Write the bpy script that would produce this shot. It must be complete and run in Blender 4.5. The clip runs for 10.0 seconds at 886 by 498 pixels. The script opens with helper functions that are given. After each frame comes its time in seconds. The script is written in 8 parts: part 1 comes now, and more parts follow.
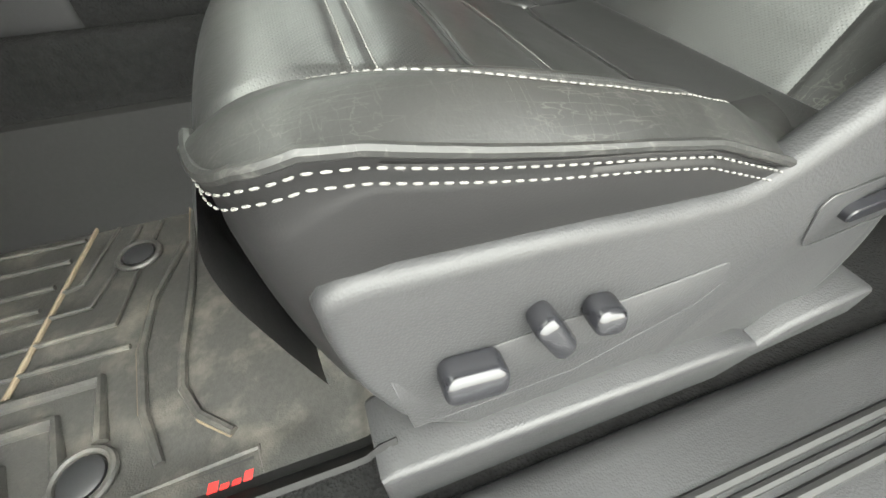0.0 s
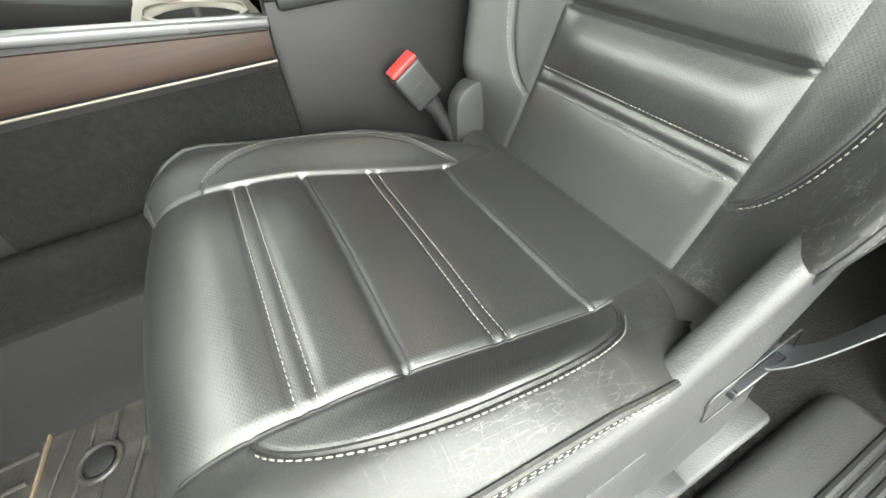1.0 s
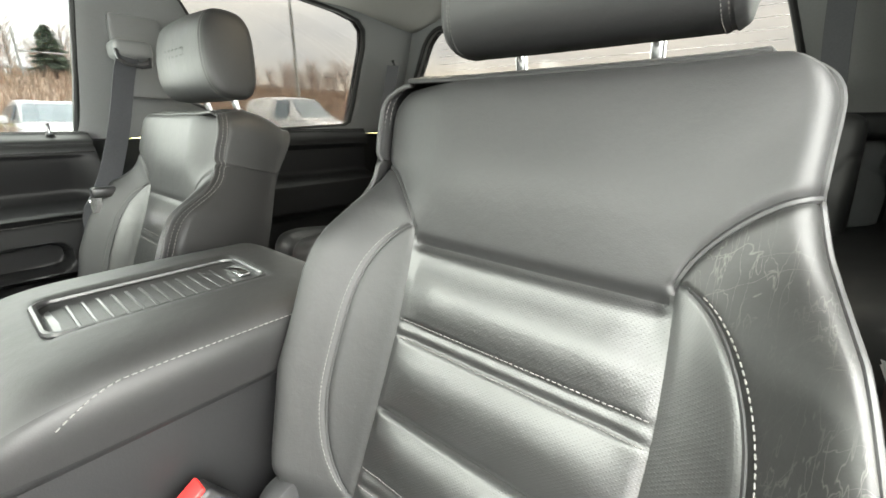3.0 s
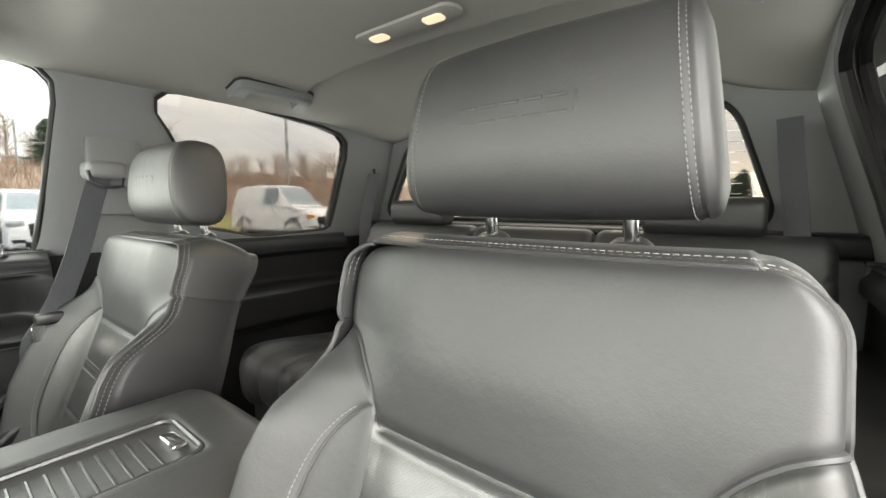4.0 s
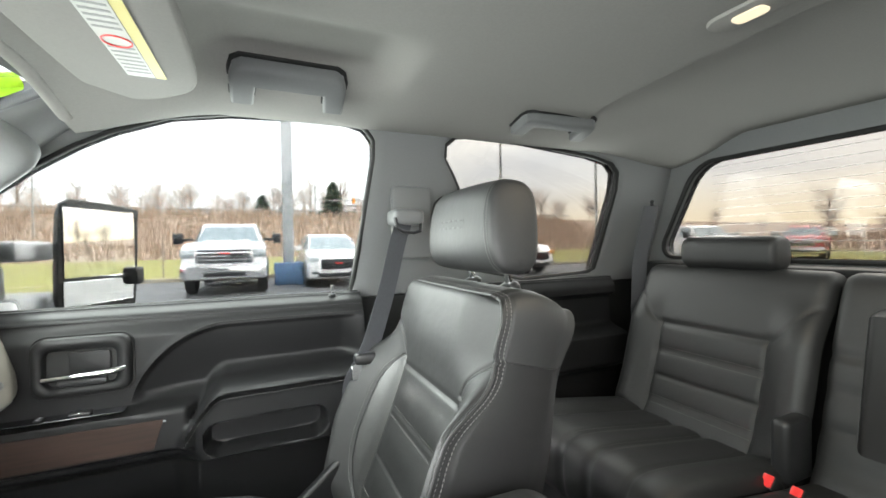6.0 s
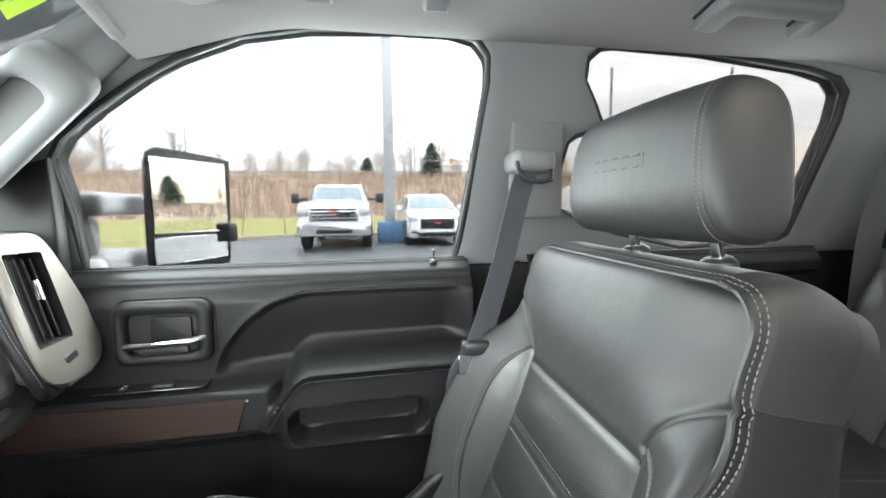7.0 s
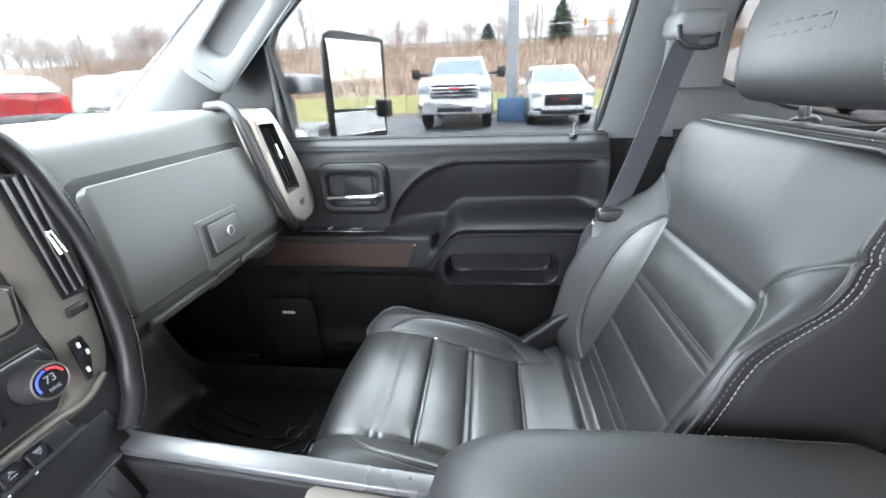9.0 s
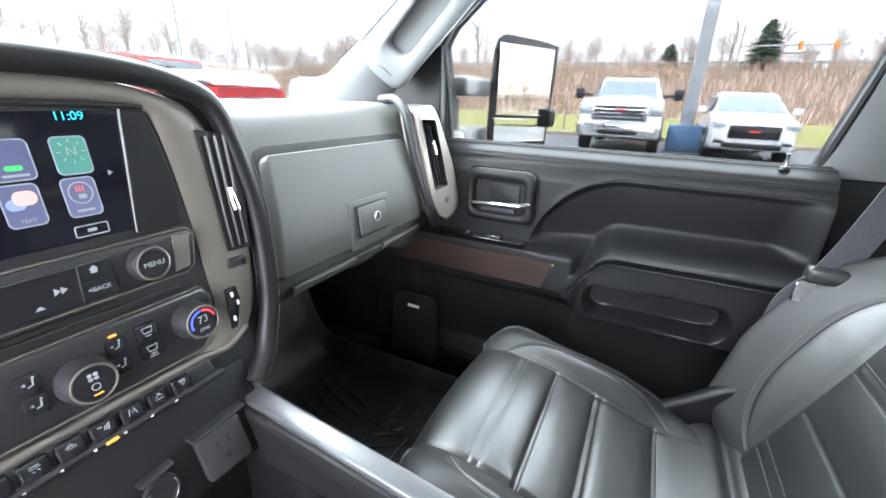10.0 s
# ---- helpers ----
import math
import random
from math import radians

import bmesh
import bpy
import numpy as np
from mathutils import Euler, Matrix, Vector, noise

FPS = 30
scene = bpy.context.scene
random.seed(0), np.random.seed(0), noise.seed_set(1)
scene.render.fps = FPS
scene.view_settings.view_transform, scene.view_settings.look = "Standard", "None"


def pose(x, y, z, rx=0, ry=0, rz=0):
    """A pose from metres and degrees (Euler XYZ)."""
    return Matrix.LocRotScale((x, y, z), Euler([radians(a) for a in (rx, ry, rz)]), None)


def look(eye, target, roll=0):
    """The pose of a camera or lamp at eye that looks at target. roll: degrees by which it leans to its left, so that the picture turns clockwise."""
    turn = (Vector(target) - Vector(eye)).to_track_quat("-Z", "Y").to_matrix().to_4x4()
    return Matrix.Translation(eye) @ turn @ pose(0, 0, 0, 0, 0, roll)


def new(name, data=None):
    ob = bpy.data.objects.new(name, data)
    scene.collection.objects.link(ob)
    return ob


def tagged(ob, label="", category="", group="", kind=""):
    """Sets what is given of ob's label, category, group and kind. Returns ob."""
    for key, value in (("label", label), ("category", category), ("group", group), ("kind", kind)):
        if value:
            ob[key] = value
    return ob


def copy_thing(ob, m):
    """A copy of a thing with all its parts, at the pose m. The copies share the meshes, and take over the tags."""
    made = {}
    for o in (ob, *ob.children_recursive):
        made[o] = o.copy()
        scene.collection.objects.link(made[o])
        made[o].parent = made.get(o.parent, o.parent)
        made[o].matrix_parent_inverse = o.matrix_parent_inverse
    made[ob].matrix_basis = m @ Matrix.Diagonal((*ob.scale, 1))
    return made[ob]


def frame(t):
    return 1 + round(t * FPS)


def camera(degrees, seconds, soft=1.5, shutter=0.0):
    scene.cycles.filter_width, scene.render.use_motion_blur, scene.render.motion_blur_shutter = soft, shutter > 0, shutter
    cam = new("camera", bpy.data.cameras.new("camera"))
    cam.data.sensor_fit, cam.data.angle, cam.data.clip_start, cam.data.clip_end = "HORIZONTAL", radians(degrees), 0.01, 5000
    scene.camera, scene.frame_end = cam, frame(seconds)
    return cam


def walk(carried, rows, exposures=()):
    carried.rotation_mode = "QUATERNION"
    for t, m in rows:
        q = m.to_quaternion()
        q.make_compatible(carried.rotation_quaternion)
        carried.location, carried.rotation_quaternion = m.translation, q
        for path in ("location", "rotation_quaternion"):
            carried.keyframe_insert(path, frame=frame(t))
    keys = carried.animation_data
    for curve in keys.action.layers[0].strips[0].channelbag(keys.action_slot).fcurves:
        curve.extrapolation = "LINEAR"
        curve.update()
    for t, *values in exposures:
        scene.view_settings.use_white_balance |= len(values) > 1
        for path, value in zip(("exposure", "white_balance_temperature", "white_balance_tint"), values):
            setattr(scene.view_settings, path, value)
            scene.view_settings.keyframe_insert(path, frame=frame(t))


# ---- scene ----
cam = camera(95.0, 10.0, soft=1.6)
PATH = [
    (0, (0.344, -0.721, 1.13), (0.766, 0.59, -0.32), -1.8),
    (0.5, (0.368, -0.681, 1.21), (0.823, 0.647, -0.214), -5.1),
    (1, (0.402, -0.651, 1.261), (1.011, 0.647, -0.133), -5.3),
    (1.5, (0.442, -0.623, 1.299), (1.329, 0.643, 0.03), -3.0),
    (2, (0.471, -0.602, 1.334), (1.592, 0.652, 0.251), -1.8),
    (2.5, (0.493, -0.58, 1.383), (1.823, 0.656, 0.543), -0.6),
    (3, (0.518, -0.559, 1.429), (1.987, 0.661, 0.834), 0.2),
    (3.2, (0.53, -0.549, 1.447), (2.038, 0.657, 0.924), 0.2),
    (4.3, (0.591, -0.53, 1.536), (2.158, 0.709, 1.435), -0.1),
    (4.5, (0.6, -0.523, 1.556), (2.145, 0.746, 1.506), -0.3),
    (5, (0.624, -0.497, 1.573), (1.992, 0.962, 1.571), -0.8),
    (5.5, (0.56, -0.418, 1.543), (1.641, 1.264, 1.537), -1.2),
    (6, (0.532, -0.265, 1.524), (1.342, 1.564, 1.5), -0.9),
    (6.2, (0.527, -0.19, 1.516), (1.226, 1.684, 1.506), -0.7),
    (7.3, (0.577, -0.001, 1.511), (0.848, 1.951, 1.169), -0.8),
    (7.5, (0.581, 0.003, 1.51), (0.805, 1.943, 1.076), -0.9),
    (8, (0.57, -0.012, 1.508), (0.637, 1.884, 0.875), -1.9),
    (8.5, (0.535, -0.067, 1.519), (0.422, 1.786, 0.775), -2.5),
    (9, (0.504, -0.131, 1.512), (0.293, 1.709, 0.757), -2.1),
    (9.5, (0.488, -0.149, 1.497), (0.1, 1.675, 0.776), -0.6),
    (10, (0.479, -0.089, 1.491), (-0.342, 1.598, 0.798), 2.0),
]
EXPOSURES = [(0.0, 1.18, 6850, 2), (1.0, 1.58, 6850, 2), (2.5, 1.85, 6800, 3), (4.5, 1.84, 6950, 8), (5.5, 2.04, 6650, 7), (6.0, 2.0, 6500, 6), (7.5, 2.12, 6080, 8), (8.5, 2.22, 5950, 9), (10.0, 2.20, 5880, 10)]
walk(cam, [(t, look(eye, target, roll)) for t, eye, target, roll in PATH], EXPOSURES)

# ---- world and sun: bright overcast, late afternoon, low sun behind cloud at the truck's rear ----
SUN_DIR = Vector((0.80, 0.25, 0.55)).normalized()
world = bpy.data.worlds.new("overcast_sky")
scene.world = world
world.use_nodes = True
wn, wl = world.node_tree.nodes, world.node_tree.links
wn.clear()
w_out = wn.new("ShaderNodeOutputWorld")
w_bg = wn.new("ShaderNodeBackground")
w_sky = wn.new("ShaderNodeTexSky")
w_sky.sky_type, w_sky.sun_disc = "NISHITA", False
w_sky.sun_elevation, w_sky.sun_rotation = math.asin(SUN_DIR.z), math.atan2(SUN_DIR.x, SUN_DIR.y)
w_sky.dust_density, w_sky.air_density = 3.0, 1.0
w_tc = wn.new("ShaderNodeTexCoord")
w_map = wn.new("ShaderNodeMapping")
w_map.inputs["Scale"].default_value = (1.2, 1.2, 5.0)
w_noise = wn.new("ShaderNodeTexNoise")
w_noise.inputs["Scale"].default_value, w_noise.inputs["Detail"].default_value = 2.2, 6.0
w_ramp = wn.new("ShaderNodeValToRGB")
w_ramp.color_ramp.elements[0].position, w_ramp.color_ramp.elements[1].position = 0.35, 0.68
w_ramp.color_ramp.elements[0].color = (8.6, 8.8, 9.3, 1)
w_ramp.color_ramp.elements[1].color = (13.5, 13.2, 12.6, 1)
w_mix = wn.new("ShaderNodeMix")
w_mix.data_type = "RGBA"
w_mix.inputs[0].default_value = 0.86
wl.new(w_tc.outputs["Generated"], w_map.inputs["Vector"])
wl.new(w_map.outputs["Vector"], w_noise.inputs["Vector"])
wl.new(w_noise.outputs["Fac"], w_ramp.inputs["Fac"])
wl.new(w_sky.outputs["Color"], w_mix.inputs[6])
wl.new(w_ramp.outputs["Color"], w_mix.inputs[7])
# warm light along the horizon behind the truck
w_sep = wn.new("ShaderNodeSeparateXYZ")
wl.new(w_tc.outputs["Generated"], w_sep.inputs[0])
w_low, w_aft, w_fac = wn.new("ShaderNodeMapRange"), wn.new("ShaderNodeMapRange"), wn.new("ShaderNodeMath")
w_low.inputs[1].default_value, w_low.inputs[2].default_value, w_low.inputs[3].default_value, w_low.inputs[4].default_value = 0.02, 0.13, 1.0, 0.0
w_aft.inputs[1].default_value, w_aft.inputs[2].default_value = 0.1, 0.75
w_fac.operation = "MULTIPLY"
wl.new(w_sep.outputs["Z"], w_low.inputs[0])
wl.new(w_sep.outputs["X"], w_aft.inputs[0])
wl.new(w_low.outputs[0], w_fac.inputs[0])
wl.new(w_aft.outputs[0], w_fac.inputs[1])
w_warm = wn.new("ShaderNodeMix")
w_warm.data_type = "RGBA"
w_warm.inputs[7].default_value = (14.5, 12.4, 9.0, 1)
wl.new(w_fac.outputs[0], w_warm.inputs[0])
wl.new(w_mix.outputs[2], w_warm.inputs[6])
# an overcast dome is brighter overhead than along the horizon
w_dome, w_shade = wn.new("ShaderNodeMapRange"), wn.new("ShaderNodeMix")
w_dome.inputs[1].default_value, w_dome.inputs[2].default_value, w_dome.inputs[3].default_value, w_dome.inputs[4].default_value = 0.0, 0.85, 0.50, 1.20
w_shade.data_type, w_shade.blend_type = "RGBA", "MULTIPLY"
w_shade.inputs[0].default_value = 1.0
wl.new(w_sep.outputs["Z"], w_dome.inputs[0])
wl.new(w_warm.outputs[2], w_shade.inputs[6])
wl.new(w_dome.outputs[0], w_shade.inputs[7])
wl.new(w_shade.outputs[2], w_bg.inputs["Color"])
w_bg.inputs["Strength"].default_value = 1.0
wl.new(w_bg.outputs[0], w_out.inputs["Surface"])
# the sky's light through the glazed openings
OPENINGS = [("windscreen_daylight", (-0.165, 0.0, 1.585), (0.335, 0.0, 0.718), 1.36, 0.56, 6.4),
            ("passenger_window_daylight", (0.42, 0.80, 1.62), (0.42, -1.0, 1.1), 0.70, 0.40, 13.0),
            ("rear_window_daylight", (1.30, 0.79, 1.62), (1.25, -1.0, 1.2), 0.54, 0.34, 1.0),
            ("rear_window_daylight", (1.30, -0.67, 1.62), (1.25, 1.0, 1.2), 0.54, 0.34, 1.0),
            ("back_window_daylight", (1.885, 0.0, 1.63), (0.0, 0.0, 1.25), 1.30, 0.28, 0.6)]
for nm, where, toward, w, h, radiance in OPENINGS:  # tinted as by greenish glass
    ld = bpy.data.lights.new(nm, "AREA")
    ld.shape, ld.size, ld.size_y = "RECTANGLE", w, h
    ld.energy, ld.color = radiance * math.pi * w * h, (0.955, 1.0, 0.965)
    lo = new(nm, ld)
    lo.matrix_world = look(where, toward)
sun_data = bpy.data.lights.new("sun", "SUN")
sun_data.energy, sun_data.angle, sun_data.color = 3.0, radians(14), (1.0, 0.95, 0.86)
sun = new("sun", sun_data)
sun.matrix_world = look(SUN_DIR * 60, (0, 0, 0))


# ---- building helpers ----
ORIGIN = {}


def thing(name, label, category, at=(0, 0, 0), group="", kind=""):
    ob = new(name)
    ob.empty_display_size = 0.05
    ob.location = at
    ORIGIN[ob] = Vector(at)
    return tagged(ob, label, category, group, kind)


def finish(bm, name, material, smooth=40.0):
    bmesh.ops.recalc_face_normals(bm, faces=bm.faces[:])
    me = bpy.data.meshes.new(name)
    bm.to_mesh(me)
    bm.free()
    for m in (material if isinstance(material, (list, tuple)) else [material]):
        me.materials.append(m)
    if smooth:
        me.shade_smooth()
        me.set_sharp_from_angle(angle=radians(smooth))
    return me


def part(name, bm, material, parent=None, label="", smooth=40.0):
    """Links a bmesh, built in world places, as one mesh under a thing or part."""
    base = ORIGIN.get(parent, Vector())
    if parent is not None:
        bm.transform(Matrix.Translation(-base))
    ob = new(name, finish(bm, name, material, smooth))
    if parent is not None:
        ob.parent = parent
    ORIGIN[ob] = base
    return tagged(ob, label)


def single(name, bm, material, label, category, group="", kind="", smooth=40.0):
    """A thing of one mesh, with its origin at its base."""
    lo = [min(v.co[i] for v in bm.verts) for i in range(3)]
    hi = [max(v.co[i] for v in bm.verts) for i in range(3)]
    at = Vector(((lo[0] + hi[0]) / 2, (lo[1] + hi[1]) / 2, lo[2]))
    bm.transform(Matrix.Translation(-at))
    ob = new(name, finish(bm, name, material, smooth))
    ob.location = at
    ORIGIN[ob] = at
    return tagged(ob, label, category, group, kind)


def box(x0, x1, y0, y1, z0, z1, bevel=0.0, seg=2, bm=None, m=None):
    b = bmesh.new()
    bmesh.ops.create_cube(b, size=1.0)
    for v in b.verts:
        v.co = Vector(((v.co.x + .5) * (x1 - x0) + x0, (v.co.y + .5) * (y1 - y0) + y0, (v.co.z + .5) * (z1 - z0) + z0))
    if bevel:
        bmesh.ops.bevel(b, geom=b.edges[:], offset=bevel, segments=seg, profile=0.5, affect="EDGES")
    if m is not None:
        b.transform(m)
    return join(bm, b)


def join(bm, b):
    if bm is None:
        return b
    me = bpy.data.meshes.new("tmp")
    b.to_mesh(me)
    b.free()
    bm.from_mesh(me)
    bpy.data.meshes.remove(me)
    return bm


def tube(points, radius, n=10, closed=False, bm=None, caps=True, flat=1.0):
    """A round rod along points; radius may be a list; flat squeezes the section."""
    b = bmesh.new()
    pts = [Vector(p) for p in points]
    rad = radius if isinstance(radius, (list, tuple)) else [radius] * len(pts)
    rings, up = [], None
    for i, p in enumerate(pts):
        a = pts[i - 1] if i or closed else pts[i]
        c = pts[(i + 1) % len(pts)] if i + 1 < len(pts) or closed else pts[i]
        d = (c - a).normalized()
        if up is None:
            up = d.orthogonal().normalized()
        up = (up - d * up.dot(d)).normalized()
        side = d.cross(up)
        rings.append([b.verts.new(p + (up * math.cos(k * math.tau / n) + side * math.sin(k * math.tau / n) * flat) * rad[i]) for k in range(n)])
    last = len(rings) if closed else len(rings) - 1
    for i in range(last):
        r, q = rings[i], rings[(i + 1) % len(rings)]
        for k in range(n):
            b.faces.new((r[k], r[(k + 1) % n], q[(k + 1) % n], q[k]))
    if caps and not closed:
        b.faces.new(rings[0][::-1])
        b.faces.new(rings[-1])
    return join(bm, b)


def grid(f, nu, nv, keep=None, uv=None, bm=None, wrap=False):
    """A sheet of points f(u, v), u and v from 0 to 1; keep(u, v) picks the faces."""
    b = bmesh.new()
    vs = {}

    def vert(i, j):
        if (i, j) not in vs:
            vs[i, j] = b.verts.new(f(i / nu, j / nv))
        return vs[i, j]

    lay = b.loops.layers.uv.new("UVMap") if uv else None
    for i in range(nu):
        for j in range(nv):
            if keep and not keep((i + .5) / nu, (j + .5) / nv):
                continue
            q = ((i, j), (i + 1, j), (i + 1, j + 1), (i, j + 1))
            face = b.faces.new([vert(*k) for k in q])
            if lay:
                for loop, k in zip(face.loops, q):
                    loop[lay].uv = uv(k[0] / nu, k[1] / nv)
    return join(bm, b) if bm else b


def solid(b, t):
    """Gives a sheet thickness t, against its normals."""
    bmesh.ops.recalc_face_normals(b, faces=b.faces[:])
    bmesh.ops.solidify(b, geom=b.faces[:], thickness=t)
    return b


def thick(b, vec):
    """Gives a sheet thickness by pushing a copy of it along vec."""
    made = bmesh.ops.extrude_face_region(b, geom=b.faces[:])["geom"]
    bmesh.ops.translate(b, vec=vec, verts=[g for g in made if isinstance(g, bmesh.types.BMVert)])
    return b


def prism(outline, depth, axis="y", at=0.0, bevel=0.0, seg=2, bm=None):
    """An outline of (a, b) pairs pushed from at to at + depth along an axis."""
    b = bmesh.new()
    place = {"x": lambda p, d: (d, p[0], p[1]), "y": lambda p, d: (p[0], d, p[1]), "z": lambda p, d: (p[0], p[1], d)}[axis]
    lo = [b.verts.new(place(p, at)) for p in outline]
    hi = [b.verts.new(place(p, at + depth)) for p in outline]
    b.faces.new(lo[::-1])
    b.faces.new(hi)
    n = len(outline)
    for i in range(n):
        b.faces.new((lo[i], lo[(i + 1) % n], hi[(i + 1) % n], hi[i]))
    bmesh.ops.recalc_face_normals(b, faces=b.faces[:])
    if bevel:
        rim = [e for e in b.edges if (e.verts[0] in lo) == (e.verts[1] in lo)]
        bmesh.ops.bevel(b, geom=rim, offset=bevel, segments=seg, profile=0.5, affect="EDGES")
    return join(bm, b)


def rounded(w, h, r, n=6, cx=0.0, cy=0.0):
    """A rounded rectangle's outline, counterclockwise."""
    out = []
    for sx, sy, a0 in ((1, 1, 0), (-1, 1, 90), (-1, -1, 180), (1, -1, 270)):
        for k in range(n + 1):
            a = radians(a0 + 90 * k / n)
            out.append((cx + sx * (w / 2 - r) + r * math.cos(a), cy + sy * (h / 2 - r) + r * math.sin(a)))
    return out


def spline(ctrl, n):
    """n + 1 points along a smooth curve through the control points, evenly spaced."""
    c = np.array(ctrl, float)
    p = np.vstack([2 * c[0] - c[1], c, 2 * c[-1] - c[-2]])
    out = []
    for i in range(1, len(p) - 2):
        for s in np.linspace(0, 1, 24, endpoint=False):
            a, b_, c_, d = p[i - 1], p[i], p[i + 1], p[i + 2]
            out.append(.5 * (2 * b_ + (c_ - a) * s + (2 * a - 5 * b_ + 4 * c_ - d) * s * s + (3 * b_ - a - 3 * c_ + d) * s ** 3))
    out = np.array(out + [c[-1]])
    run = np.r_[0, np.cumsum(np.linalg.norm(np.diff(out, axis=0), axis=1))]
    return np.stack([np.interp(np.linspace(0, run[-1], n + 1), run, out[:, k]) for k in range(c.shape[1])], 1)


def sm(x, a, b):
    """Smooth step from 0 at a to 1 at b."""
    t = min(1.0, max(0.0, (x - a) / (b - a)))
    return t * t * (3 - 2 * t)


def gauss(x, s):
    return math.exp(-(x / s) ** 2)


def stitches(points, length=0.0052, gap=0.0026, r=0.0009, bm=None, lift=0.0003, normals=None):
    """Short rounded threads along a line, joined in one mesh."""
    bm = bm or bmesh.new()
    p = np.array([tuple(q) for q in points], float)
    run = np.r_[0, np.cumsum(np.linalg.norm(np.diff(p, axis=0), axis=1))]
    nr = np.array([tuple(q) for q in normals], float) if normals is not None else np.tile((0, 0, 1.0), (len(p), 1))
    s = 0.0
    while s + length < run[-1]:
        a, c, n = (Vector([np.interp(q, run, src[:, k]) for k in range(3)]) for q, src in ((s, p), (s + length, p), (s + length / 2, nr)))
        n.normalize()
        d = c - a
        side = d.cross(n).normalized()
        rings = []
        for q, w in ((0.0, 0.45), (0.2, 1.0), (0.8, 1.0), (1.0, 0.45)):
            o = a + d * q + n * (lift + r * (0.5 * w - 0.1))
            rings.append([bm.verts.new(o + (side * math.cos(k * math.tau / 6) + n * math.sin(k * math.tau / 6) * 0.8) * r * w) for k in range(6)])
        for f, g in zip(rings, rings[1:]):
            for k in range(6):
                bm.faces.new((f[k], f[(k + 1) % 6], g[(k + 1) % 6], g[k]))
        bm.faces.new(rings[0][::-1])
        bm.faces.new(rings[-1])
        s += length + gap
    return bm


def normals_of(f, pts, e=1e-3):
    out = []
    for u, v in pts:
        a = Vector(f(min(u + e, 1), v)) - Vector(f(max(u - e, 0), v))
        b = Vector(f(u, min(v + e, 1))) - Vector(f(u, max(v - e, 0)))
        out.append(a.cross(b).normalized())
    return out


def at(table, t):
    k = min(max(t, 0.0), 1.0) * (len(table) - 1)
    i = min(int(k), len(table) - 2)
    return table[i] + (table[i + 1] - table[i]) * (k - i)


def curve_of(pairs):
    xs, ys = zip(*pairs)
    return lambda q: float(np.interp(q, xs, ys))


